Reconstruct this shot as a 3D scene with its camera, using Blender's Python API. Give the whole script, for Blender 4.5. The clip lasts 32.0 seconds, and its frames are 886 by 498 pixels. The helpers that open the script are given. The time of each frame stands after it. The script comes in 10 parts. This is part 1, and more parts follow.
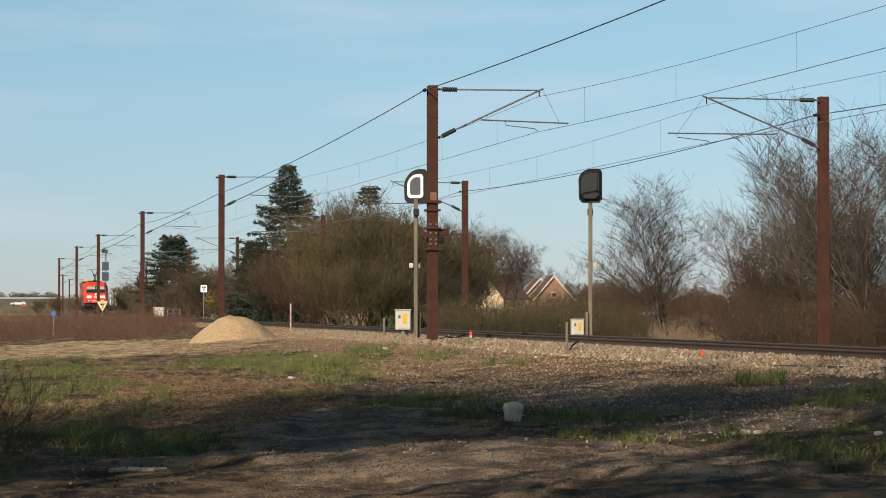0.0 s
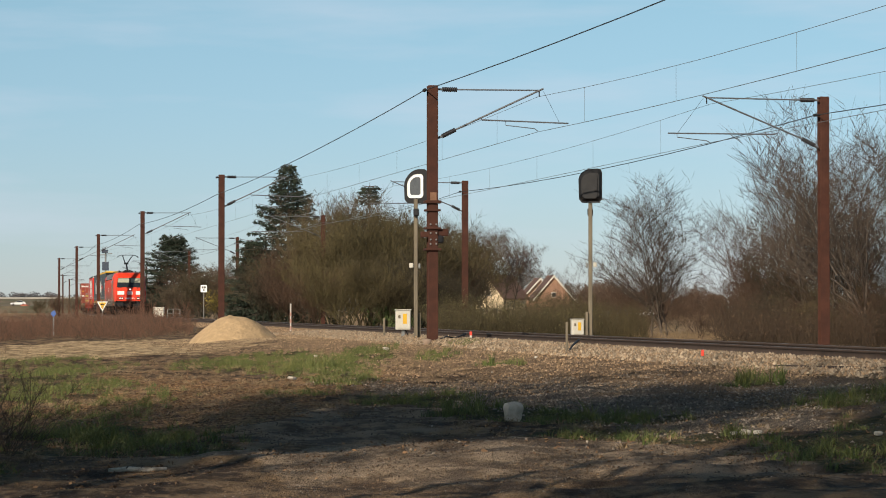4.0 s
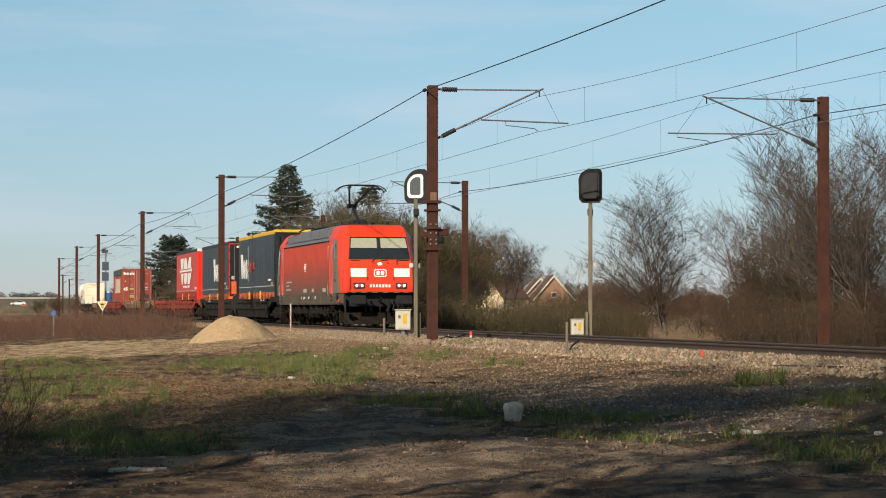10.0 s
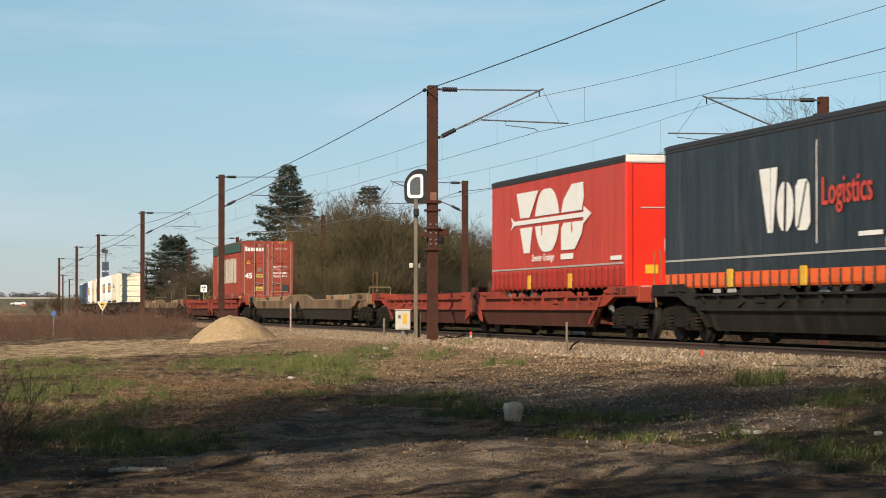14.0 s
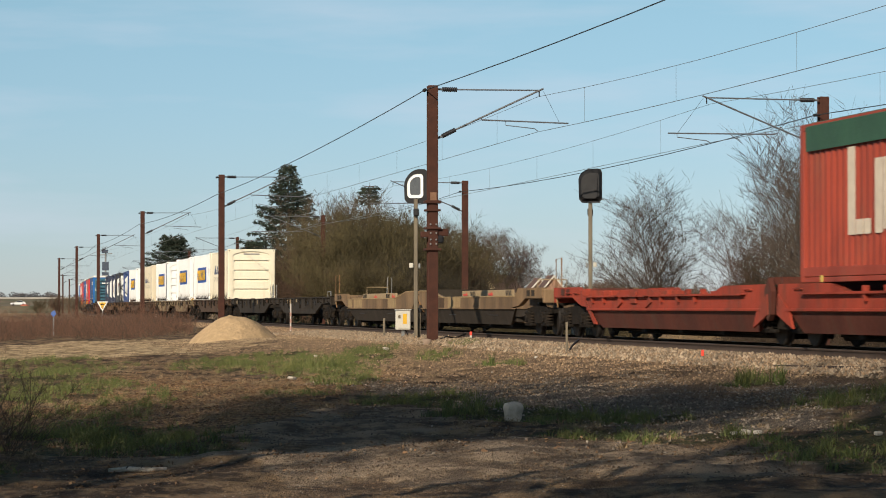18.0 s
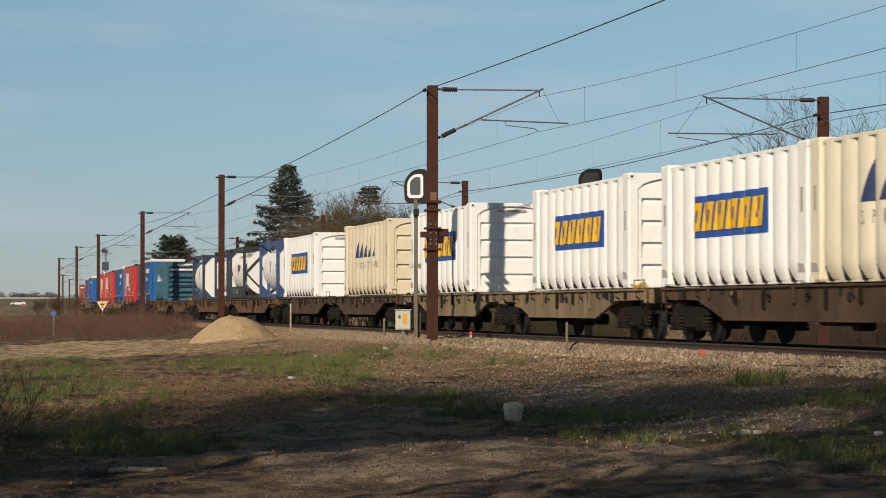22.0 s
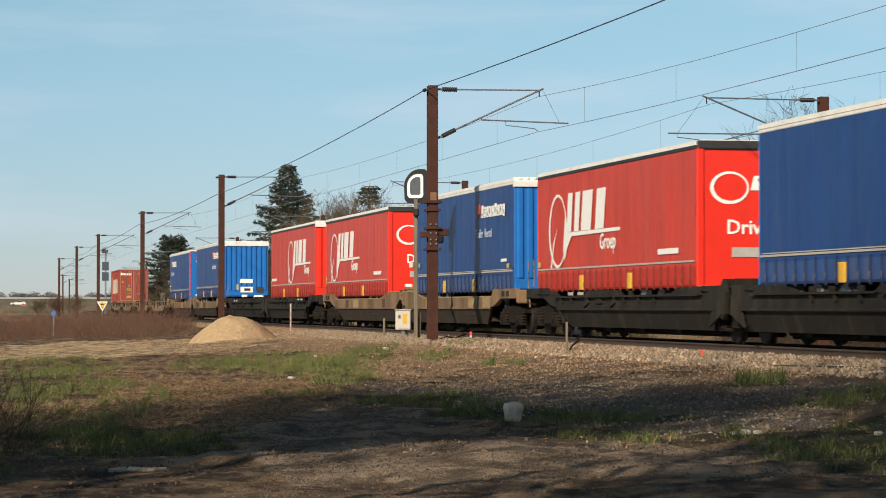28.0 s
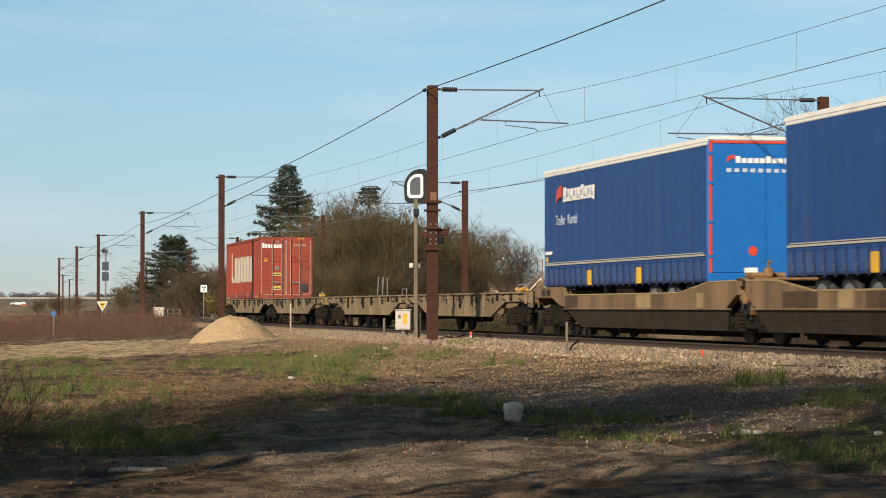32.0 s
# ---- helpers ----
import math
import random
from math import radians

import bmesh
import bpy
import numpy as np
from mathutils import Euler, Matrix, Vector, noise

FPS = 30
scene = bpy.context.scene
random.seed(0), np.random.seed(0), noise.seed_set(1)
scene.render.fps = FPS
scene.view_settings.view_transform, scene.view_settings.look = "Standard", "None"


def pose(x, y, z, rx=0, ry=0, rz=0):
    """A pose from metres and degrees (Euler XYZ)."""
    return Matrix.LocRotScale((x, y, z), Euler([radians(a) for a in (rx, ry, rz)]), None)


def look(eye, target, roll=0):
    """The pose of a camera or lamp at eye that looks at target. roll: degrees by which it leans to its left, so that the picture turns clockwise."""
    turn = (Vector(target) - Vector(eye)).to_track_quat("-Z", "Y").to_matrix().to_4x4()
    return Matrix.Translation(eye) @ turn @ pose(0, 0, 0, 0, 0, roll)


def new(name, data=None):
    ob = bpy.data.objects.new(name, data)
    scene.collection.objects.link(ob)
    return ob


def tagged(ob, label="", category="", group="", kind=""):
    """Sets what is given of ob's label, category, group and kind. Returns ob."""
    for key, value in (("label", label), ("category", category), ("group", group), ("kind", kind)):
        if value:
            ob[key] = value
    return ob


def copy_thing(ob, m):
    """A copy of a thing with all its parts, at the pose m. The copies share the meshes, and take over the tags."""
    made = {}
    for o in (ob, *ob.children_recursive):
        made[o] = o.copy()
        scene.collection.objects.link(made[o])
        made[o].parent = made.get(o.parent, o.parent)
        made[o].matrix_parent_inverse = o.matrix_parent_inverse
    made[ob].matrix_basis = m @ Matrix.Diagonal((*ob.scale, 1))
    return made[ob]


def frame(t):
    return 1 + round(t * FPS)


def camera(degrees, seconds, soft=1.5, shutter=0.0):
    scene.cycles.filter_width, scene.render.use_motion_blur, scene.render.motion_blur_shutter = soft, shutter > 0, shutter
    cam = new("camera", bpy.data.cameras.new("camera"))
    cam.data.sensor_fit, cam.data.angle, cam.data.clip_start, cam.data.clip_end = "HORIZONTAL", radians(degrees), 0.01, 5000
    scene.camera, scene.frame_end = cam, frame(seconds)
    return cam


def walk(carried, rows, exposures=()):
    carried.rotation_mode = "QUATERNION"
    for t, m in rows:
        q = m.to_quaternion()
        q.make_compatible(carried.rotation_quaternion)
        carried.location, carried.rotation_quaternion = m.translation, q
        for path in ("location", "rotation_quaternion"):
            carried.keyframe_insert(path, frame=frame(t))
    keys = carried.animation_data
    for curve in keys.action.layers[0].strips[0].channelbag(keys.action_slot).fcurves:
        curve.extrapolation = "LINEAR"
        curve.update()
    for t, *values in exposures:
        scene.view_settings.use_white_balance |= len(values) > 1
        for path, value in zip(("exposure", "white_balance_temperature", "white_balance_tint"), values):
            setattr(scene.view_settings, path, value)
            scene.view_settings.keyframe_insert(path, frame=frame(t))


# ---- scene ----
# Railway beside a dirt yard, seen through a long lens on a tripod.
# World: rail head at z = 0, the camera looks along +Y.

CAM = pose(0, 0, 0.7526, 91.3133, 0, 0)
cam = camera(19.75, 32.0, soft=1.0, shutter=0.15)
walk(cam, [(0, CAM), (32.0, CAM)], exposures=[(0, 0.26), (12.0, 0.26), (14.0, 0.29), (17.0, 0.27), (18.5, 0.22), (20.0, 0.12), (21.5, -0.08), (22.5, -0.14), (23.5, -0.12), (25.3, 0.12), (27.0, 0.28), (30.0, 0.27), (31.0, 0.25), (32.0, 0.34)])

# ---- light: clear spring sky, sun low behind the camera's left shoulder ----
SUN_AZ, SUN_EL = 27.0, 27.0      # way of the light over the ground (from +Y towards +X), height
world = bpy.data.worlds.new("world")
scene.world = world
world.use_nodes = True
wn = world.node_tree.nodes
sky = wn.new("ShaderNodeTexSky")
sky.sky_type = "NISHITA"
sky.sun_disc = False
sky.sun_elevation = radians(SUN_EL)
sky.sun_rotation = radians(180 + SUN_AZ)
sky.altitude = 0
sky.air_density = 1.0
sky.dust_density = 0.0
sky.ozone_density = 2.5
wn["Background"].inputs["Strength"].default_value = 0.066
# thin spring haze: cooler towards the horizon all round
wc = wn.new("ShaderNodeTexCoord")
wsep = wn.new("ShaderNodeSeparateXYZ")
wmap = wn.new("ShaderNodeMapRange")
wmap.inputs["From Min"].default_value, wmap.inputs["From Max"].default_value = 0.0, 0.14
haze = wn.new("ShaderNodeMix")
haze.data_type = "RGBA"
haze.inputs[6].default_value = (0.62, 0.742, 1.125, 1)
haze.inputs[7].default_value = (0.97, 1.11, 1.075, 1)
tint = wn.new("ShaderNodeMix")
tint.data_type, tint.blend_type = "RGBA", "MULTIPLY"
tint.inputs[0].default_value = 1.0
wl = world.node_tree.links
wl.new(wc.outputs["Generated"], wsep.inputs[0])
wl.new(wsep.outputs["Z"], wmap.inputs["Value"])
wl.new(wmap.outputs["Result"], haze.inputs[0])
wl.new(haze.outputs[2], tint.inputs[7])
wl.new(sky.outputs["Color"], tint.inputs[6])
# thin veils of cirrus over the whole sky
wmp = wn.new("ShaderNodeMapping")
wmp.inputs["Scale"].default_value = (2.2, 2.2, 14.0)
wmp.inputs["Rotation"].default_value = (0.1, 0.18, 0.0)
wno = wn.new("ShaderNodeTexNoise")
wno.inputs["Scale"].default_value, wno.inputs["Detail"].default_value, wno.inputs["Roughness"].default_value = 2.6, 5.0, 0.55
wr = wn.new("ShaderNodeMapRange")
wr.inputs["From Min"].default_value, wr.inputs["From Max"].default_value = 0.46, 0.70
wr.inputs["To Max"].default_value = 0.42
veil = wn.new("ShaderNodeMix")
veil.data_type = "RGBA"
veil.inputs[7].default_value = (8.1, 9.0, 10.4, 1)
wl.new(wc.outputs["Generated"], wmp.inputs["Vector"])
wl.new(wmp.outputs["Vector"], wno.inputs["Vector"])
wl.new(wno.outputs["Fac"], wr.inputs["Value"])
wl.new(wr.outputs["Result"], veil.inputs[0])
wl.new(tint.outputs[2], veil.inputs[6])
# the upper sky, out of view, is darkened to weaken the fill light
wdeep = wn.new("ShaderNodeMapRange")
wdeep.interpolation_type = "SMOOTHSTEP"
wdeep.inputs["From Min"].default_value, wdeep.inputs["From Max"].default_value = 0.12, 0.75
dome = wn.new("ShaderNodeMix")
dome.data_type = "RGBA"
dome.inputs[6].default_value = (1, 1, 1, 1)
dome.inputs[7].default_value = (0.50, 0.50, 0.45, 1)
deep = wn.new("ShaderNodeMix")
deep.data_type, deep.blend_type = "RGBA", "MULTIPLY"
deep.inputs[0].default_value = 1.0
wl.new(wsep.outputs["Z"], wdeep.inputs["Value"])
wl.new(wdeep.outputs["Result"], dome.inputs[0])
wl.new(veil.outputs[2], deep.inputs[6])
wl.new(dome.outputs[2], deep.inputs[7])
wl.new(deep.outputs[2], wn["Background"].inputs["Color"])
sun = new("sun", bpy.data.lights.new("sun", "SUN"))
sun.data.energy, sun.data.angle, sun.data.color = 5.0, radians(0.6), (1.0, 0.87, 0.70)
_sa, _se = radians(SUN_AZ), radians(SUN_EL)
sun.matrix_world = look((0, 0, 60), (math.sin(_sa) * math.cos(_se), math.cos(_sa) * math.cos(_se), 60 - math.sin(_se)))

# ---- the line: centre of the near track, s in metres along the way of travel ----
S0, S1 = -1000, 640
_s = np.arange(S0, S1 + 1, 1.0)
_k = 1.26614e-4 - 4.47099e-7 * np.clip(_s, -300, 60)
_i0 = int(-S0)
_h = np.concatenate([[0], np.cumsum((_k[1:] + _k[:-1]) / 2)])
_h = _h - _h[_i0] + 0.202259
_hm = (_h[1:] + _h[:-1]) / 2
_x = np.concatenate([[0], np.cumsum(np.sin(_hm))])
_y = np.concatenate([[0], np.cumsum(-np.cos(_hm))])
_x = _x - _x[_i0] - 0.58505
_y = _y - _y[_i0] + 86.4936


def line(s, u=0.0):
    """Place (x, y) and heading of the near track at s, u metres to the camera's side."""
    x, y, h = np.interp(s, _s, _x), np.interp(s, _s, _y), np.interp(s, _s, _h)
    return x - np.cos(h) * u, y - np.sin(h) * u, h


def on_line(s, u=0.0, z=0.0, turn=0.0):
    """Pose at s beside the line; local x points along the travel, local y away from the camera."""
    x, y, h = line(s, u)
    return Matrix.Translation((x, y, z)) @ Matrix.Rotation(h - math.pi / 2 + turn, 4, "Z")


def side_of(x, y):
    """Distance of points from the near track, towards the camera's side."""
    s = np.interp(y, _y[::-1], _s[::-1])
    for _ in range(2):
        lx, ly, h = line(s)
        s = s + (x - lx) * np.sin(h) - (y - ly) * np.cos(h)
    lx, ly, h = line(s)
    return -(x - lx) * np.cos(h) - (y - ly) * np.sin(h)


def smooth(a, b, x):
    t = np.clip((x - a) / (b - a), 0, 1)
    return t * t * (3 - 2 * t)


# ---- mesh builder ----
class MB:
    def __init__(self):
        self.v, self.f, self.sm = [], [], False

    def add(self, vs, fs):
        o = len(self.v)
        self.v.extend([tuple(p) for p in vs])
        self.f.extend([tuple(i + o for i in q) for q in fs])
        return self

    def box(self, x0, x1, y0, y1, z0, z1, c=0.0):
        """Box, with its twelve edges cut by c."""
        x0, x1, y0, y1, z0, z1 = min(x0, x1), max(x0, x1), min(y0, y1), max(y0, y1), min(z0, z1), max(z0, z1)
        c = min(c, (x1 - x0) * 0.45, (y1 - y0) * 0.45, (z1 - z0) * 0.45)
        if c <= 0:
            vs = [(x, y, z) for z in (z0, z1) for y in (y0, y1) for x in (x0, x1)]
            return self.add(vs, [(0, 2, 3, 1), (4, 5, 7, 6), (0, 1, 5, 4), (2, 6, 7, 3), (0, 4, 6, 2), (1, 3, 7, 5)])

        def ring(z, k):
            a, b, p, q = x0 + k, x1 - k, y0 + k, y1 - k
            return [(a + c, p, z), (b - c, p, z), (b, p + c, z), (b, q - c, z), (b - c, q, z), (a + c, q, z), (a, q - c, z), (a, p + c, z)]
        return self.rings([ring(z0, c * 0.6), ring(z0 + c, 0), ring(z1 - c, 0), ring(z1, c * 0.6)])

    def rings(self, rs, cap=True, close=True):
        """Skin over rings of equal count."""
        n = len(rs[0])
        vs = [p for r in rs for p in r]
        fs = []
        m = n if close else n - 1
        for i in range(len(rs) - 1):
            for j in range(m):
                a, b = i * n + j, i * n + (j + 1) % n
                fs.append((a, b, b + n, a + n))
        if cap:
            fs.append(tuple(range(n - 1, -1, -1)))
            fs.append(tuple(range((len(rs) - 1) * n, len(rs) * n)))
        return self.add(vs, fs)

    def prism(self, pts, y0, y1):
        """Outline in (x, z), drawn out along y."""
        return self.rings([[(x, y0, z) for x, z in pts], [(x, y1, z) for x, z in pts]])

    def prism_x(self, pts, x0, x1):
        """Outline in (y, z), drawn out along x."""
        return self.rings([[(x0, y, z) for y, z in pts], [(x1, y, z) for y, z in pts]])

    def prism_z(self, pts, z0, z1):
        return self.rings([[(x, y, z0) for x, y in pts], [(x, y, z1) for x, y in pts]])

    def tube(self, pts, r, n=8, cap=True):
        """Round bar along points; r one radius or one per point."""
        pts = [Vector(p) for p in pts]
        rs = r if isinstance(r, (list, tuple)) else [r] * len(pts)
        out = []
        for i, p in enumerate(pts):
            d = (pts[min(i + 1, len(pts) - 1)] - pts[max(i - 1, 0)]).normalized()
            a = d.cross(Vector((0, 0, 1)))
            if a.length < 1e-3:
                a = d.cross(Vector((1, 0, 0)))
            a.normalize()
            b = d.cross(a)
            out.append([p + (a * math.cos(2 * math.pi * k / n) + b * math.sin(2 * math.pi * k / n)) * rs[i] for k in range(n)])
        return self.rings(out, cap)

    def disc(self, c, axis, r, w, n=20):
        """Short cylinder about an axis 'x', 'y' or 'z'."""
        d = {"x": (1, 0, 0), "y": (0, 1, 0), "z": (0, 0, 1)}[axis]
        c, d = Vector(c), Vector(d)
        e = min(w * 0.2, r * 0.15)
        return self.tube([c - d * w / 2, c - d * (w / 2 - e), c + d * (w / 2 - e), c + d * w / 2], [r - e, r, r, r - e], n)


def mesh(name, mb, material, smooth_faces=False):
    me = bpy.data.meshes.new(name)
    me.from_pydata(mb.v, [], mb.f)
    me.materials.append(material)
    if smooth_faces:
        me.shade_smooth()
    me.update()
    return me


def fix(me):
    bm = bmesh.new()
    bm.from_mesh(me)
    bmesh.ops.recalc_face_normals(bm, faces=bm.faces)
    bm.to_mesh(me)
    bm.free()
    return me


def part(name, mb, material, parent, label="", at=None, smooth_faces=False):
    """One mesh object under a thing or a part."""
    me = mb if isinstance(mb, bpy.types.Mesh) else fix(mesh(name, mb, material, smooth_faces))
    ob = new(name, me)
    ob.parent = parent
    if at is not None:
        ob.matrix_basis = at
    return tagged(ob, label)


def thing(name, label, category, group="", m=None, kind=""):
    ob = new(name)
    ob.empty_display_size = 0.3
    if m is not None:
        ob.matrix_basis = m
    return tagged(ob, label, category, group, kind)


def solid(name, mb, material, label, category, group="", kind="", m=None, smooth_faces=False):
    """A thing that is one mesh."""
    me = mb if isinstance(mb, bpy.types.Mesh) else fix(mesh(name, mb, material, smooth_faces))
    ob = new(name, me)
    if m is not None:
        ob.matrix_basis = m
    return tagged(ob, label, category, group, kind)


def big_mesh(name, v, quads, material, smooth_faces=False):
    """Mesh from arrays; faces all of one count."""
    me = bpy.data.meshes.new(name)
    v = np.asarray(v, np.float32)
    q = np.asarray(quads, np.int32)
    n, k = q.shape
    me.vertices.add(len(v))
    me.vertices.foreach_set("co", v.ravel())
    me.loops.add(n * k)
    me.loops.foreach_set("vertex_index", q.ravel())
    me.polygons.add(n)
    me.polygons.foreach_set("loop_start", np.arange(0, n * k, k, dtype=np.int32))
    me.materials.append(material)
    me.update(calc_edges=True)
    me.validate()
    if smooth_faces:
        me.shade_smooth()
    return me


# ---- materials ----
def nodes(name):
    m = bpy.data.materials.new(name)
    m.use_nodes = True
    return m, m.node_tree.nodes, m.node_tree.links, m.node_tree.nodes["Principled BSDF"]


def surf(name, c1, c2=None, rough=0.6, metal=0.0, grain=6.0, fine=60.0, bump=0.15, bump_scale=None, dirt=None, dirt_amt=0.0, dirt_scale=1.2, dirt_z=None,
         vary=0.0, coat=0.0, stretch=(1, 1, 1), depth=0.01, spec=0.5, island=0.0):
    """Painted, rusty or stony surface: two colours by noise, fine speckle, dirt in patches (and below a height), bump."""
    m, n, l, b = nodes(name)
    c2 = c2 or tuple(x * 0.8 for x in c1)
    tc = n.new("ShaderNodeTexCoord")
    mp = n.new("ShaderNodeMapping")
    mp.inputs["Scale"].default_value = stretch
    l.new(tc.outputs["Object"], mp.inputs["Vector"])

    def noise_tex(scale, detail=4.0, rough_=0.6):
        t = n.new("ShaderNodeTexNoise")
        t.inputs["Scale"].default_value, t.inputs["Detail"].default_value, t.inputs["Roughness"].default_value = scale, detail, rough_
        l.new(mp.outputs["Vector"], t.inputs["Vector"])
        return t.outputs["Fac"]

    def ramp(src, a, z):
        r = n.new("ShaderNodeMapRange")
        r.inputs["From Min"].default_value, r.inputs["From Max"].default_value = a, z
        l.new(src, r.inputs["Value"])
        return r.outputs["Result"]

    def mix(fac, a, c):
        x = n.new("ShaderNodeMix")
        x.data_type = "RGBA"
        for sock, val in ((x.inputs[0], fac), (x.inputs[6], a), (x.inputs[7], c)):
            if isinstance(val, bpy.types.NodeSocket):
                l.new(val, sock)
            else:
                sock.default_value = val if isinstance(val, float) else (*val[:3], 1)
        return x.outputs[2]

    def math_(op, a, c):
        x = n.new("ShaderNodeMath")
        x.operation = op
        x.use_clamp = True
        for sock, val in ((x.inputs[0], a), (x.inputs[1], c)):
            if isinstance(val, bpy.types.NodeSocket):
                l.new(val, sock)
            else:
                sock.default_value = val
        return x.outputs[0]

    col = mix(ramp(noise_tex(grain), 0.35, 0.65), c1, c2)
    sp = noise_tex(fine, 2.0)
    col = mix(math_("MULTIPLY", ramp(sp, 0.5, 0.8), 0.35), col, tuple(x * 0.55 for x in c2))
    if dirt:
        d = ramp(noise_tex(dirt_scale, 6.0, 0.7), 0.62 - 0.35 * dirt_amt, 0.78 - 0.2 * dirt_amt)
        d = math_("MULTIPLY", d, min(1.0, 0.35 + dirt_amt))
        if dirt_z:
            sep = n.new("ShaderNodeSeparateXYZ")
            l.new(tc.outputs["Object"], sep.inputs[0])
            wob = math_("MULTIPLY", noise_tex(0.9, 3.0), 0.6)
            zz = n.new("ShaderNodeMath")
            zz.operation = "ADD"
            l.new(sep.outputs["Z"], zz.inputs[0])
            l.new(wob, zz.inputs[1])
            d = math_("MAXIMUM", d, math_("MULTIPLY", ramp(zz.outputs[0], dirt_z[1] + 0.3, dirt_z[0] + 0.3), dirt_z[2]))
        col = mix(d, col, dirt)
    if vary:
        oi = n.new("ShaderNodeObjectInfo")
        src = oi.outputs["Random"]
        if island:
            ge = n.new("ShaderNodeNewGeometry")
            src = ge.outputs["Random Per Island"]
        hsv = n.new("ShaderNodeHueSaturation")
        mr = n.new("ShaderNodeMapRange")
        mr.inputs["To Min"].default_value, mr.inputs["To Max"].default_value = 1 - vary, 1 + vary
        l.new(src, mr.inputs["Value"])
        l.new(mr.outputs["Result"], hsv.inputs["Value"])
        l.new(col, hsv.inputs["Color"])
        col = hsv.outputs["Color"]
    l.new(col, b.inputs["Base Color"])
    rr = n.new("ShaderNodeMapRange")
    rr.inputs["To Min"].default_value, rr.inputs["To Max"].default_value = max(0.02, rough - 0.12), min(1, rough + 0.12)
    l.new(sp, rr.inputs["Value"])
    l.new(rr.outputs["Result"], b.inputs["Roughness"])
    b.inputs["Metallic"].default_value = metal
    b.inputs["Specular IOR Level"].default_value = spec
    b.inputs["Coat Weight"].default_value = coat
    if bump:
        bp = n.new("ShaderNodeBump")
        bp.inputs["Strength"].default_value, bp.inputs["Distance"].default_value = bump, depth
        l.new(noise_tex(bump_scale or fine * 0.5, 5.0), bp.inputs["Height"])
        l.new(bp.outputs["Normal"], b.inputs["Normal"])
    return m


def glow(name, col, strength):
    m, n, l, b = nodes(name)
    b.inputs["Base Color"].default_value = (*col, 1)
    b.inputs["Emission Color"].default_value = (*col, 1)
    b.inputs["Emission Strength"].default_value = strength
    return m


def glass(name, tint=(0.02, 0.025, 0.03), rough=0.06):
    m, n, l, b = nodes(name)
    b.inputs["Base Color"].default_value = (*tint, 1)
    b.inputs["Roughness"].default_value = rough
    b.inputs["Specular IOR Level"].default_value = 0.7
    return m


RUST = surf("rust_paint", (0.066, 0.025, 0.016), (0.047, 0.019, 0.013), 0.8, grain=3, fine=40, bump=0.3, spec=0.25, dirt=(0.085, 0.034, 0.021), dirt_amt=0.3)
GALV = surf("galvanised_steel", (0.30, 0.30, 0.29), (0.22, 0.22, 0.21), 0.5, 0.6, grain=8, fine=90)
TIMBER = surf("grey_timber", (0.175, 0.145, 0.10), (0.115, 0.095, 0.068), 0.85, grain=14, fine=80, stretch=(1, 1, 0.1), bump=0.4)
BLACK = surf("black_paint", (0.010, 0.010, 0.0115), (0.017, 0.017, 0.018), 0.55, spec=0.3, grain=5, fine=70)
WHITE = surf("white_enamel", (0.58, 0.55, 0.47), (0.50, 0.47, 0.40), 0.4, grain=3, fine=50, dirt=(0.4, 0.36, 0.28), dirt_amt=0.15)
YELLOW = surf("yellow_paint", (0.75, 0.42, 0.02), (0.62, 0.36, 0.03), 0.5, grain=4, fine=60, dirt=(0.2, 0.12, 0.04), dirt_amt=0.2)
REDPAINT = surf("signal_red", (0.75, 0.06, 0.03), (0.6, 0.05, 0.03), 0.5)
WIRE = surf("wire", (0.05, 0.055, 0.055), (0.04, 0.045, 0.045), 0.5, 0.7, bump=0)
WIRE_PALE = surf("weathered_copper_wire", (0.17, 0.185, 0.18), (0.12, 0.13, 0.13), 0.5, 0.3, bump=0)
PORCELAIN = surf("insulator_black", (0.014, 0.014, 0.017), (0.022, 0.021, 0.024), 0.45, bump=0)
CONCRETE = surf("concrete", (0.36, 0.34, 0.30), (0.28, 0.265, 0.235), 0.9, grain=5, fine=70, bump=0.5)
RAILSTEEL = surf("rail_steel", (0.055, 0.034, 0.024), (0.036, 0.023, 0.017), 0.85, 0.0, grain=6, fine=80)
RAILTOP = surf("rail_head_steel", (0.20, 0.17, 0.15), (0.15, 0.13, 0.115), 0.45, 0.6, grain=6, fine=80, bump=0.05)
SLEEPER = surf("sleeper_concrete", (0.22, 0.18, 0.15), (0.16, 0.13, 0.11), 0.9, grain=5, fine=60, bump=0.4)

# ---- ground ----
def hash2(ix, iy, seed):
    v = np.sin(ix * 127.1 + iy * 311.7 + seed * 74.7) * 43758.5453
    return v - np.floor(v)


def vnoise(x, y, seed=0):
    """Value noise, 0 to 1."""
    ix, iy = np.floor(x), np.floor(y)
    fx, fy = x - ix, y - iy
    fx, fy = fx * fx * (3 - 2 * fx), fy * fy * (3 - 2 * fy)
    a, b = hash2(ix, iy, seed), hash2(ix + 1, iy, seed)
    c, d = hash2(ix, iy + 1, seed), hash2(ix + 1, iy + 1, seed)
    return (a + (b - a) * fx) * (1 - fy) + (c + (d - c) * fx) * fy


def fnoise(x, y, seed=0):
    return 0.5 * vnoise(x, y, seed) + 0.3 * vnoise(x * 2.1, y * 2.1, seed + 3) + 0.2 * vnoise(x * 4.3, y * 4.3, seed + 7)


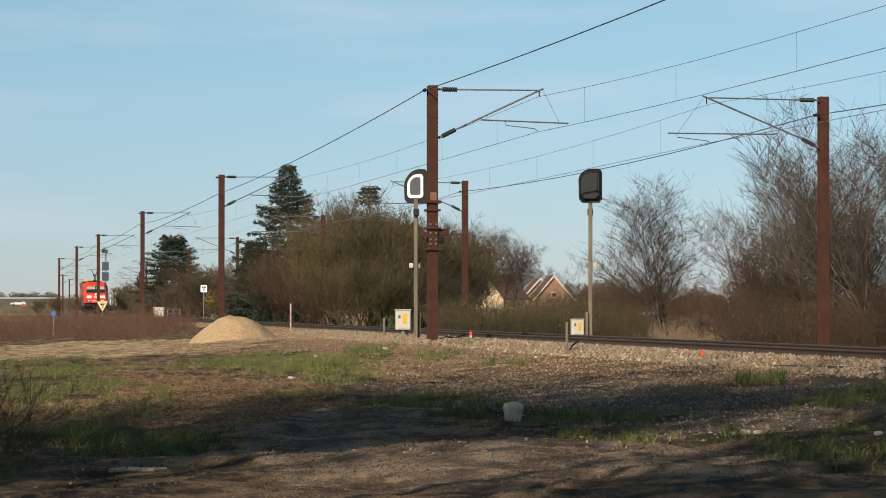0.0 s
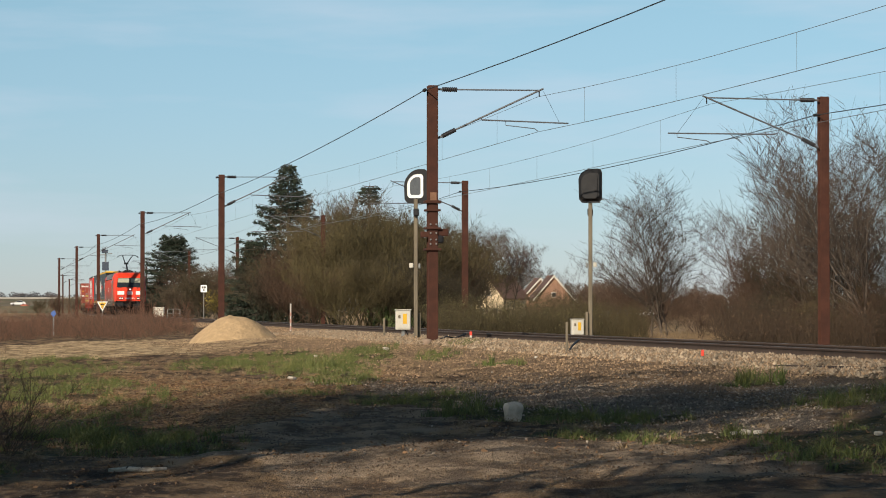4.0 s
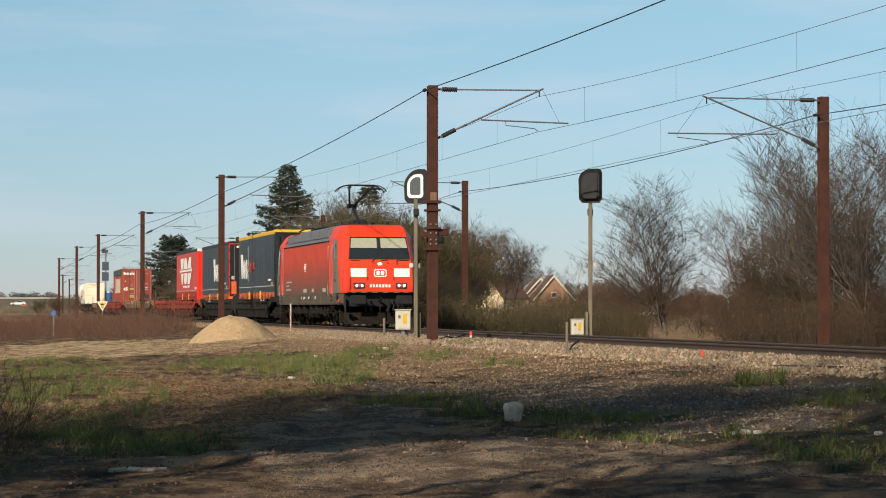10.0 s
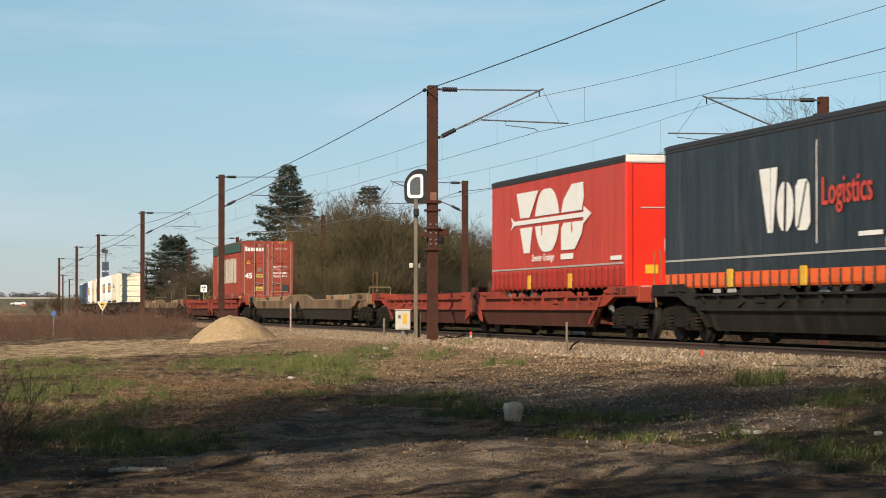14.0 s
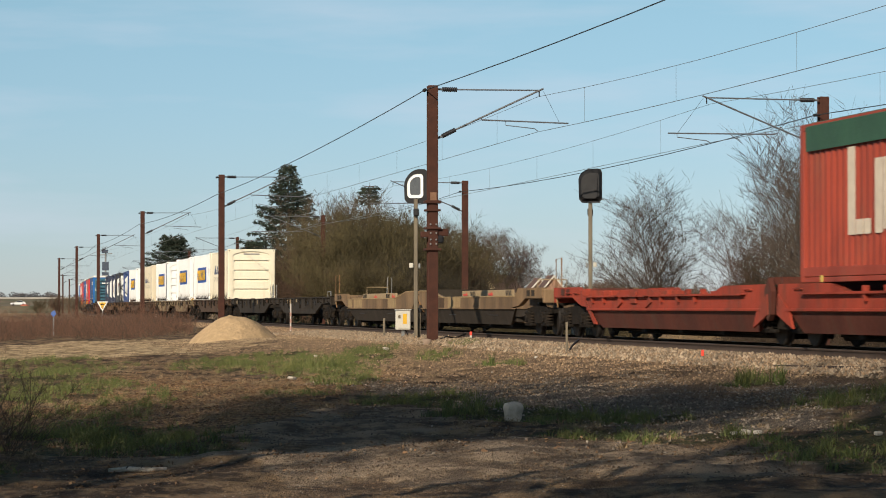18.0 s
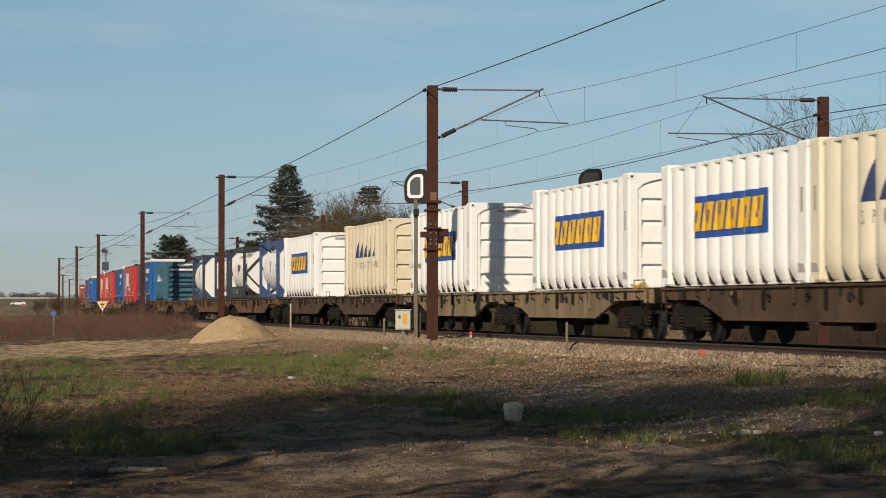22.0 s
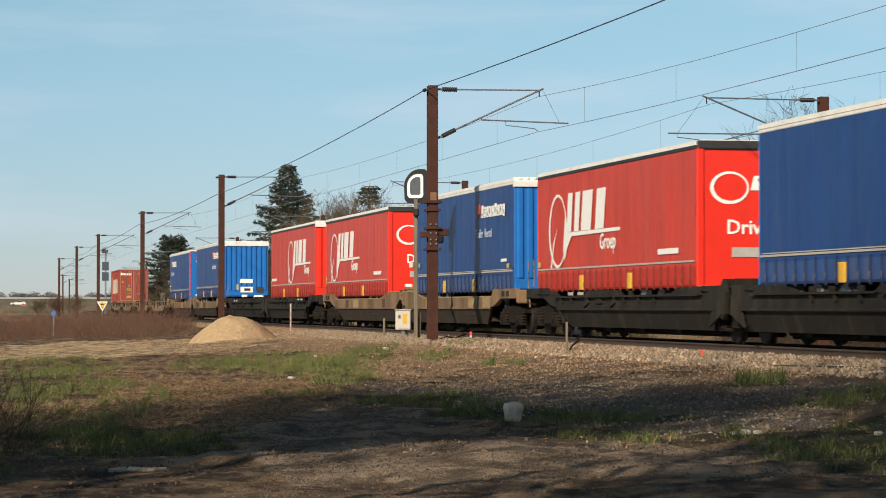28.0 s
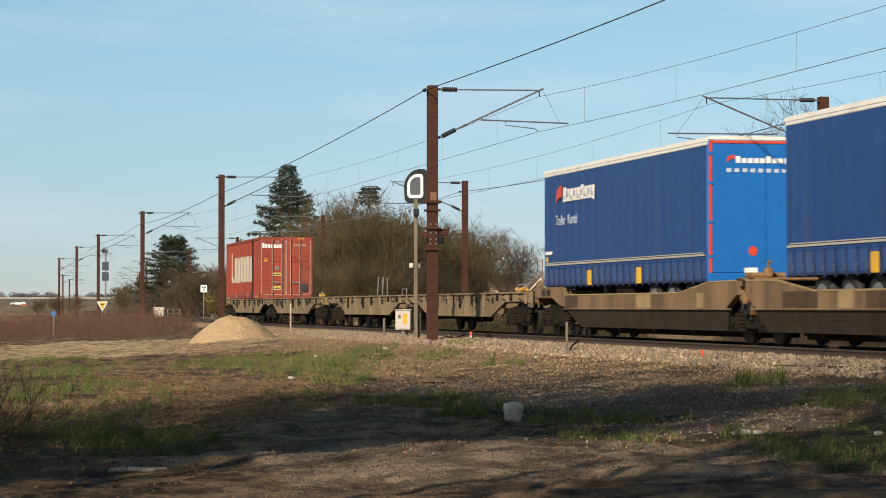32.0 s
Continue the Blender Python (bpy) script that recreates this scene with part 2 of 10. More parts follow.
def ground_z(x, y):
    x, y = np.asarray(x, float), np.asarray(y, float)
    u = side_of(x, y)
    z = -0.24 - 0.30 * smooth(3.1, 9.5, u) - 0.20 * smooth(9, 17, u)
    z = np.where(u < -2.2, -0.24 - 0.26 * smooth(2.6, 3.8, -u) - 0.25 * smooth(7.6, 11, -u), z)
    z = z + 0.085 * smooth(0.95, 1.5, u) * smooth(3.6, 2.5, u)
    flat = smooth(2.4, 6.5, u) + smooth(8.5, 13, -u)
    return z + flat * (0.16 * (fnoise(x * 0.45, y * 0.22, 1) - 0.5) + 0.10 * (fnoise(x * 1.6, y * 1.0, 2) - 0.5) + 0.115 * (fnoise(x * 0.4 + 0.12 * y, y * 1.8, 6) - 0.5))


# patches: x, y, half width, half depth, strength
GRASS_FAR = [(-4.4, 60, 1.6, 8, 1.0), (-2.5, 52, 1.2, 6, 0.9), (-1.9, 62, 0.8, 7, 0.9), (-1.7, 45, 0.7, 4, 0.8), (-7.9, 52, 1.0, 5, 0.9), (-6.5, 45, 1.0, 3, 0.5), (1.0, 50, 0.4, 1.6, 0.5), (-10.5, 66, 1.6, 4, 0.4), (-0.2, 58, 0.5, 3.5, 0.6), (0.5, 66, 0.6, 3.0, 0.5), (-6.6, 43, 1.5, 5, 0.55), (-8.6, 58, 1.6, 4, 0.5)]
GRASS_LEFT = [(-3.5, 27.3, 1.1, 2.2, 1.0), (-4.2, 29.5, 0.8, 1.7, 1.0), (-2.5, 25.3, 0.6, 1.4, 0.8), (-0.35, 35.5, 0.8, 2.0, 0.9), (-4.6, 22.0, 0.9, 2.0, 0.8), (-2.2, 38, 0.8, 2.0, 0.3), (-5.4, 38, 1.6, 5, 0.35), (-4.8, 32.5, 1.1, 3, 0.4)]
GRASS_RIGHT = [(1.1, 30.0, 0.7, 1.6, 1.0), (2.0, 29.2, 0.8, 1.3, 1.0), (0.6, 31.5, 0.8, 1.5, 0.8), (2.4, 25.6, 0.9, 1.1, 0.9), (1.5, 26.6, 0.8, 1.0, 0.8), (3.7, 24.0, 1.0, 1.4, 0.9), (3.7, 21.5, 0.9, 1.3, 0.9), (4.5, 26, 0.6, 1.5, 0.8), (4.4, 36.5, 0.5, 1.0, 0.7), (4.6, 30.3, 0.5, 1.3, 0.9), (5.25, 31.3, 0.5, 1.2, 0.9)]
GRASS = GRASS_FAR + GRASS_LEFT + GRASS_RIGHT
SAND = [(-11.6, 89, 5.5, 9, 1.0), (-14.6, 88, 4, 8, 1.0), (-6.8, 88, 3.2, 7, 1.0), (-4.0, 84, 2.0, 3.5, 0.9), (-9.0, 72, 3.0, 5, 0.7), (-12.5, 72, 3, 6, 0.7), (-5.9, 37.7, 0.5, 1.0, 0.5), (-11, 79, 5, 6, 0.85), (-7.6, 79, 2.6, 5, 0.8)]
STRAW = [(-3.8, 40, 2.2, 6, 1.0), (-2.7, 33, 1.6, 3.5, 0.9), (-5.5, 36, 1.6, 4, 0.8), (-2.0, 47, 1.4, 5, 0.7), (-5.5, 46, 1.6, 5, 0.6)]
GREY = [(1.8, 37, 1.8, 4.5, 1.0), (3.0, 29, 1.6, 2.6, 1.0), (4.2, 33, 1.7, 3.8, 1.0), (0.2, 40, 1.3, 4, 0.7), (2.6, 33, 2.0, 4, 1.0), (-1.3, 43, 0.9, 3, 0.5)]


# paler packed dirt, which also puts the sun streaks' brightness into the colour
WORN_LIT = [(2.2, 22.2, 3.6, 2.6, 1.0), (0.3, 24.2, 2.8, 2.4, 1.0), (-1.4, 28.5, 1.4, 2.2, 0.6), (-0.6, 33, 1.5, 4, 0.6), (-2.6, 52, 1.2, 8, 0.5), (-1.2, 27.5, 1.3, 3, 0.5)]


def patch(x, y, spots, seed):
    f = np.zeros_like(x)
    for cx, cy, rx, ry, st in spots:
        d = np.sqrt(((x - cx) / rx) ** 2 + ((y - cy) / ry) ** 2)
        f = np.maximum(f, st * smooth(1.25, 0.55, d + 1.1 * (fnoise(x * 1.6, y * 0.5, seed) - 0.5)))
    return f


def ground_material():
    m, n, l, b = nodes("yard_ground")
    tc = n.new("ShaderNodeTexCoord")

    def tex(scale, detail=5.0, rough=0.65, sy=1.0):
        mp = n.new("ShaderNodeMapping")
        mp.inputs["Scale"].default_value = (1, sy, 1)
        l.new(tc.outputs["Object"], mp.inputs["Vector"])
        t = n.new("ShaderNodeTexNoise")
        t.inputs["Scale"].default_value, t.inputs["Detail"].default_value, t.inputs["Roughness"].default_value = scale, detail, rough
        l.new(mp.outputs["Vector"], t.inputs["Vector"])
        return t.outputs["Fac"]

    def rng(src, a, z):
        r = n.new("ShaderNodeMapRange")
        r.interpolation_type = "SMOOTHSTEP"
        r.inputs["From Min"].default_value, r.inputs["From Max"].default_value = a, z
        l.new(src, r.inputs["Value"])
        return r.outputs["Result"]

    def mix(fac, a, c):
        x = n.new("ShaderNodeMix")
        x.data_type = "RGBA"
        for sock, val in ((x.inputs[0], fac), (x.inputs[6], a), (x.inputs[7], c)):
            if isinstance(val, bpy.types.NodeSocket):
                l.new(val, sock)
            else:
                sock.default_value = val if isinstance(val, float) else (*val, 1)
        return x.outputs[2]

    def attr(name):
        a = n.new("ShaderNodeAttribute")
        a.attribute_name = name
        return a.outputs["Fac"]

    def masked(name, scale):
        """The patch's mask, broken up by noise."""
        x = n.new("ShaderNodeMath")
        x.operation = "ADD"
        l.new(attr(name), x.inputs[0])
        l.new(tex(scale, 6, 0.7, 0.5), x.inputs[1])
        return rng(x.outputs[0], 0.80, 1.15)

    big, mid, fine, grit = tex(0.35, 4), tex(2.2, 6, 0.7, 0.65), tex(14, 4), tex(55, 3)
    col = mix(rng(mid, 0.41, 0.61), (0.046, 0.028, 0.016), (0.28, 0.185, 0.102))
    col = mix(rng(big, 0.5, 0.72), col, mix(rng(fine, 0.4, 0.6), (0.10, 0.064, 0.040), (0.20, 0.132, 0.08)))
    col = mix(masked("straw", 3.0), col, mix(rng(fine, 0.4, 0.62), (0.10, 0.050, 0.025), (0.42, 0.26, 0.125)))
    # packed dirt, coloured brighter where the sun streaks lie
    col = mix(masked("worn", 1.2), col, mix(rng(mid, 0.4, 0.62), (0.13, 0.091, 0.060), (0.37, 0.275, 0.187)))
    col = mix(masked("grey", 2.0), col, mix(rng(grit, 0.42, 0.6), (0.075, 0.060, 0.048), (0.25, 0.20, 0.155)))
    col = mix(masked("stone", 2.0), col, mix(rng(grit, 0.4, 0.62), (0.10, 0.064, 0.038), (0.29, 0.20, 0.122)))
    col = mix(masked("sand", 1.4), col, mix(rng(mid, 0.40, 0.60), (0.60, 0.44, 0.26), (0.24, 0.165, 0.09)))
    col = mix(masked("grass", 3.5), col, mix(rng(fine, 0.35, 0.65), (0.026, 0.032, 0.009), (0.100, 0.078, 0.030)))
    col = mix(masked("field", 0.05), col, mix(rng(big, 0.4, 0.6), (0.33, 0.225, 0.125), (0.22, 0.155, 0.088)))
    col = mix(rng(grit, 0.64, 0.74), col, (0.33, 0.27, 0.20))
    col = mix(rng(fine, 0.40, 0.26), col, (0.042, 0.028, 0.019))
    col = mix(rng(grit, 0.36, 0.26), col, (0.05, 0.034, 0.023))
    l.new(col, b.inputs["Base Color"])
    b.inputs["Roughness"].default_value = 0.95
    b.inputs["Specular IOR Level"].default_value = 0.25
    h = n.new("ShaderNodeMath")
    h.operation = "ADD"
    l.new(fine, h.inputs[0])
    l.new(mid, h.inputs[1])
    h2 = n.new("ShaderNodeMath")
    h2.operation = "MULTIPLY_ADD"
    h2.inputs[1].default_value = 0.5
    l.new(grit, h2.inputs[0])
    l.new(h.outputs[0], h2.inputs[2])
    bp = n.new("ShaderNodeBump")
    bp.inputs["Strength"].default_value, bp.inputs["Distance"].default_value = 1.0, 0.09
    l.new(h2.outputs[0], bp.inputs["Height"])
    l.new(bp.outputs["Normal"], b.inputs["Normal"])
    return m


def grade(lo, hi, step, out, n):
    """Even steps between lo and hi, then growing ones out to -out and +out."""
    g = np.geomspace(step, out, n)
    return np.concatenate([(lo - g)[::-1], np.arange(lo, hi, step), hi + g])


def build_ground():
    xs = grade(-15, 13, 0.12, 4000, 50)
    ys = grade(16, 100, 0.24, 4600, 50)
    ys = np.concatenate([ys[ys < 18], np.arange(18, 56, 0.18), ys[ys >= 56]])
    X, Y = np.meshgrid(xs, ys)
    x, y = X.ravel(), Y.ravel()
    u = side_of(x, y)
    z = ground_z(x, y)
    far = smooth(300, 1500, np.hypot(x, y))
    z = z * (1 - far) - 1.2 * far
    nx, ny = len(xs), len(ys)
    i = (np.arange(ny - 1)[:, None] * nx + np.arange(nx - 1)[None, :]).ravel()
    me = big_mesh("ground", np.stack([x, y, z], 1), np.stack([i, i + 1, i + 1 + nx, i + nx], 1), ground_material(), True)
    stone = smooth(10.5, 3.5, u) * smooth(-11, -7, u) * smooth(-9, -2, x + (78 - y) * 0.05) + smooth(4.2, 3.0, np.abs(u)) + smooth(4.2, 3.0, np.abs(u + 5.5))
    field = np.maximum(smooth(-12, -16, u) * 0.9, smooth(150, 220, y) * smooth(6, 14, u))
    field = np.maximum(field, smooth(60, 200, np.abs(x)))
    for name, val in (("grass", patch(x, y, GRASS, 11)), ("sand", patch(x, y, SAND, 12)), ("straw", patch(x, y, STRAW, 13)),
                      ("grey", patch(x, y, GREY, 14)), ("worn", patch(x, y, WORN_LIT, 15)), ("stone", np.clip(stone, 0, 1)), ("field", field)):
        a = me.attributes.new(name, "FLOAT", "POINT")
        a.data.foreach_set("value", np.ascontiguousarray(val, np.float32))
    tagged(new("ground", me), "dirt yard with sand, gravel and thin grass beside the line", "ground", kind="structure")


build_ground()


# ---- the two tracks ----
TRACKS = ((0.0, 0.0), (-5.5, -0.27))


def sweep(name, s_list, u0, z0, outline, material):
    """Outline in (u, z) drawn out along the line."""
    s = np.asarray(s_list, float)
    k = len(outline)
    v = []
    for du, dz in outline:
        x, y, _ = line(s, u0 + du)
        v.append(np.stack([x, y, np.full_like(x, z0 + dz)], 1))
    v = np.stack(v, 1).reshape(-1, 3)
    n = len(s)
    f = [(i * k + j, i * k + (j + 1) % k, (i + 1) * k + (j + 1) % k, (i + 1) * k + j) for i in range(n - 1) for j in range(k)]
    return big_mesh(name, v, f, material, False)


# galvanised tubes in darker, bluish grey: their shade is put into the colour
ARMTUBE = surf("shaded_arm_tube", (0.15, 0.155, 0.165), (0.11, 0.115, 0.125), 0.5, 0.3, grain=8, fine=90)


def build_tracks():
    s = np.concatenate([np.arange(-900, -120, 20), np.arange(-120, 80, 4), np.arange(80, 630, 20)])
    web = [(-0.07, -0.17), (-0.07, -0.155), (-0.012, -0.14), (-0.012, -0.045), (-0.035, -0.035), (-0.036, -0.004), (0.036, -0.004), (0.035, -0.035), (0.012, -0.045), (0.012, -0.14), (0.07, -0.155), (0.07, -0.17)]
    head = [(-0.03, -0.003), (-0.026, 0.001), (0.026, 0.001), (0.03, -0.003)]
    for u0, z0 in TRACKS:
        tr = thing("railway_track", "railway track of brown steel rails on concrete sleepers", "railway track", kind="structure")
        for e in (-0.7535, 0.7535):
            rail = part("rail", sweep("rail", s, u0 + e, z0, web, RAILSTEEL), None, tr)
            part("rail_head", sweep("rail_head", s, u0 + e, z0, head, RAILTOP), None, rail, "worn bright running face of the rail")
        me = fix(mesh("sleeper", MB().box(-0.13, 0.13, -1.25, 1.25, -0.36, -0.165, 0.03), SLEEPER))
        for i in range(150):
            part("sleeper", me, None, tr, at=on_line(60 - i * 0.62, u0, z0))
        far = MB()
        for i in range(300):
            m = on_line(-33 - i * 0.62, u0, z0)
            far.add([m @ Vector(p) for p in [(x, y, z) for z in (-0.36, -0.165) for y in (-1.25, 1.25) for x in (-0.13, 0.13)]],
                    [(4, 5, 7, 6), (0, 1, 5, 4), (2, 6, 7, 3), (0, 4, 6, 2), (1, 3, 7, 5)])
        tagged(part("sleepers", far, SLEEPER, tr), kind="stuff")


build_tracks()


# ---- overhead line ----
def mast(label, far=False):
    """Steel mast with a cantilever; local origin on the track's centre at rail head, the mast stands at y = -3 (or +3)."""
    g = -1 if not far else 1
    top = 6.88 if not far else 7.08
    th = thing("catenary_mast", label, "catenary mast", "masts along the line")
    my = g * (3.0 if not far else 3.1)
    w = 0.135
    p = MB()
    p.box(-w, -w + 0.03, my - w, my + w, -0.25, top, 0.008).box(w - 0.03, w, my - w, my + w, -0.25, top, 0.008).box(-w + 0.028, w - 0.028, my - 0.012, my + 0.012, -0.25, top - 0.01)
    p.box(-w + 0.02, w - 0.02, my - w + 0.028, my + w - 0.028, top - 0.02, top, 0)
    part("post", p, RUST, th, "rust-brown steel post")
    part("base_plate", MB().box(-0.24, 0.24, my - 0.24, my + 0.24, -0.34, -0.22, 0.02), RUST, th)
    for dx in (-0.19, 0.19):
        for dy in (-0.19, 0.19):
            part("anchor_bolt", MB().tube([(dx, my + dy, -0.23), (dx, my + dy, -0.15)], 0.022, 6), RUST, th)
    q = -g
    a0 = my + q * 0.15
    tip = q * (0.16 if not far else 0.52)
    part("top_insulator", ribbed((0, a0 + q * 0.12, top - 0.1), (0, a0 + q * 0.55, top - 0.1)), PORCELAIN, th, "black insulator")
    part("top_tube", MB().tube([(0, a0, top - 0.1), (0, a0 + q * 0.14, top - 0.1)], 0.03).tube([(0, a0 + q * 0.53, top - 0.1), (0, tip - q * 0.12, top - 0.08)], 0.02), ARMTUBE, th)
    part("strut_insulator", ribbed((0, a0 + q * 0.12, top - 1.40), (0, a0 + q * 0.50, top - 1.21)), PORCELAIN, th, "black insulator")
    part("strut", MB().tube([(0, a0, top - 1.46), (0, a0 + q * 0.13, top - 1.395)], 0.03).tube([(0, a0 + q * 0.48, top - 1.22), (0, tip, top - 0.03)], 0.025), ARMTUBE, th)
    part("wire_hook", MB().tube([(0, tip - q * 0.12, top - 0.1), (0, tip - q * 0.12, top - 0.26)], 0.018, 6), BLACK, th)
    if not far:
        part("registration_arm", MB().tube([(0, a0 + q * 1.2, top - 0.88), (0, a0 + q * 1.26, top - 0.93), (0, q * 0.88, top - 0.99)], 0.02), ARMTUBE, th)
        part("steady_arm", MB().tube([(0, -q * 0.92, top - 0.97), (0, -q * 0.92, top - 1.07), (0, -q * 0.1, top - 1.15), (0, 0, top - 1.22)], 0.013, 6), ARMTUBE, th)
        part("stay_wire", MB().tube([(0, tip, top - 0.1), (0, q * 0.62, top - 0.98)], 0.005, 4), WIRE, th)
    else:
        part("registration_arm", MB().tube([(0, 1.74, top - 1.06), (0, 1.6, top - 1.1), (0, -1.55, top - 1.11)], 0.02), ARMTUBE, th)
        part("steady_arm", MB().tube([(0, -1.28, top - 1.11), (0, -1.28, top - 1.22), (0, -0.4, top - 1.31), (0, -0.29, top - 1.37)], 0.013, 6), ARMTUBE, th)
        part("stay_wire", MB().tube([(0, -0.5, top - 0.1), (0, -1.25, top - 1.08)], 0.005, 4), WIRE, th)
    fz, fy = (top - 0.13, my - q * 0.22) if not far else (top - 0.53, my + q * 0.24)
    f = MB().disc((0, fy, fz), "x", 0.05, 0.16, 10).tube([(0, my, fz), (0, fy, fz)], 0.02, 6)
    part("feeder_clamp", f, BLACK, th)
    return th


def ribbed(a, b, n=8, r=0.068):
    a, b = Vector(a), Vector(b)
    pts, rs = [], []
    for i in range(n):
        for t, k in ((0.1, 0.84), (0.35, 1.0), (0.6, 1.0), (0.9, 0.84)):
            pts.append(a.lerp(b, (i + t) / n))
            rs.append(r * k)
    return MB().tube(pts, rs, 10)


NEAR_MASTS = [66.5, 16.0, -34.9, -83.4, -140.3, -185.0, -250.0, -318.0, -402.0, -472.0]
FAR_MASTS = [65.5, 15.4, -34.2, -80.5, -133.9, -188.0, -243.0, -296.0, -348.0, -398.0, -448.0]
_m1 = mast("rust-brown steel catenary mast with a grey tube cantilever")
_m2 = mast("rust-brown steel catenary mast across the tracks with a grey tube cantilever", True)
_m1.matrix_basis = on_line(NEAR_MASTS[1], 0, 0)
_m2.matrix_basis = on_line(FAR_MASTS[1], -5.5, -0.27)
# far masts are moved sideways and stretched upwards to fit the camera's view
MAST_SHIFT = {-34.9: (0, 1.02), -83.4: (0, 1.03), -140.3: (0, 1.045), -185.0: (0.42, 1.045), -250.0: (1.3, 1.045), -318.0: (1.45, 1.045), -402.0: (2.5, 1.0), -472.0: (3.9, 1.0)}
for _v in NEAR_MASTS[:1] + NEAR_MASTS[2:]:
    _u, _k = MAST_SHIFT.get(_v, (0, 1))
    copy_thing(_m1, on_line(_v, _u, 0) @ Matrix.Diagonal((1, 1, _k, 1)))
for _v in FAR_MASTS[:1] + FAR_MASTS[2:]:
    copy_thing(_m2, on_line(_v, -5.5, -0.27))


def span_wire(name, label, u0, z0, stations, z_at, sag, r, zz=0.0):
    """One wire over all its spans; zz: sideways stagger at the masts."""
    mb = MB()
    pts = []
    for i in range(len(stations) - 1):
        a, b = stations[i], stations[i + 1]
        za, zb = (z_at[min(i, len(z_at) - 1)], z_at[min(i + 1, len(z_at) - 1)]) if isinstance(z_at, tuple) else (z_at, z_at)
        for k in range(10 if a > -200 else 4):
            n = 10 if a > -200 else 4
            t = k / n
            x, y, _ = line(a + (b - a) * t, u0 + zz * (-1) ** i * (1 - 2 * t))
            pts.append((x, y, z0 + za + (zb - za) * t - sag[min(i, 1)] * 4 * t * (1 - t)))
    mb.tube(pts, r, 5)
    return solid(name, mb, WIRE if r > 0.01 else WIRE_PALE, label, "overhead wire", "wires over the tracks")


def droppers(u0, z0, stations, z_top, sags, z_low, dip):
    mb = MB()
    for i, (a, b) in enumerate(zip(stations[:5], stations[1:6])):
        sag, low = sags[min(i, 1)], dip[min(i, 1)]
        for t in (0.1, 0.26, 0.42, 0.58, 0.74, 0.9):
            x, y, _ = line(a + (b - a) * t, u0)
            mb.tube([(x, y, z0 + z_top - sag * 4 * t * (1 - t)), (x, y, z0 + z_low - low * 4 * t * (1 - t))], 0.0035, 4)
    return mb


def build_wires():
    for (u0, z0), st, top, off in ((TRACKS[0], NEAR_MASTS, 6.88, 0.0), (TRACKS[1], FAR_MASTS, 7.08, 0.29)):
        span_wire("messenger_wire", "thin dark messenger wire above the track", u0 + off, z0, st, (top - 0.26, top - 0.26, top - 0.12, top - 0.02) if not off else top - 0.26, (0.46, 0.30) if not off else (0.36, 0.30), 0.0065)
        span_wire("contact_wire", "dark contact wire above the track", u0 + off, z0, st, top - (1.24 if not off else 1.36), (0.24 if not off else 0.1, 0.03), 0.008)
        span_wire("feeder_cable", "thick dark feeder cable clamped to the masts", u0 + (3.22 if not off else -2.86), z0, st, (top - 0.13, top - 0.13, top - 0.8, top - 0.65) if not off else top - 0.53, (0.22, 0.22) if not off else (0.3, 0.3), 0.014)
        solid("dropper_wires", droppers(u0 + off, z0, st, top - 0.26, (0.46, 0.30) if not off else (0.36, 0.30), top - (1.24 if not off else 1.36), (0.24 if not off else 0.1, 0.03)), WIRE_PALE, "thin vertical dropper wires between the overhead wires", "overhead wire", kind="stuff")


build_wires()


# ---- gear on the nearest mast ----
def mast_gear():
    th = thing("cable_bracket", "rusty clamps and a junction box bolted to the mast", "bracket", m=on_line(16.0, 0, 0))
    y = -3.0
    part("upper_clamp", MB().box(-0.2, 0.2, y - 0.22, y + 0.22, 3.62, 3.7, 0.01).box(-0.19, 0.19, y - 0.2, y + 0.2, 3.4, 3.46, 0.01), RUST, th)
    part("plate", MB().box(-0.15, -0.136, y - 0.09, y + 0.09, 3.70, 3.92, 0.004).box(0.136, 0.15, y - 0.09, y + 0.09, 3.70, 3.92, 0.004), surf("ochre_plate", (0.23, 0.12, 0.07), (0.17, 0.09, 0.05), 0.8), th)
    part("lower_clamp", MB().box(-0.2, 0.2, y - 0.22, y + 0.22, 2.32, 2.38, 0.01).box(-0.19, 0.19, y - 0.21, y + 0.21, 2.9, 2.96, 0.01), RUST, th)
    part("arm", MB().box(-0.1, 0.1, y + 0.1, y + 0.44, 2.72, 2.92, 0.02).box(-0.1, 0.1, y - 0.33, y - 0.1, 2.68, 2.84, 0.02), RUST, th)
    part("junction_box", MB().box(-0.2, 0.12, y - 0.1, y + 0.3, 2.52, 2.74, 0.04), BLACK, th)
    for dz in (2.5, 2.62, 2.8, 3.04):
        for dy in (-0.08, 0.08):
            part("bolt", MB().disc((0.15, y + dy, dz), "x", 0.025, 0.05, 8), GALV, th)


mast_gear()


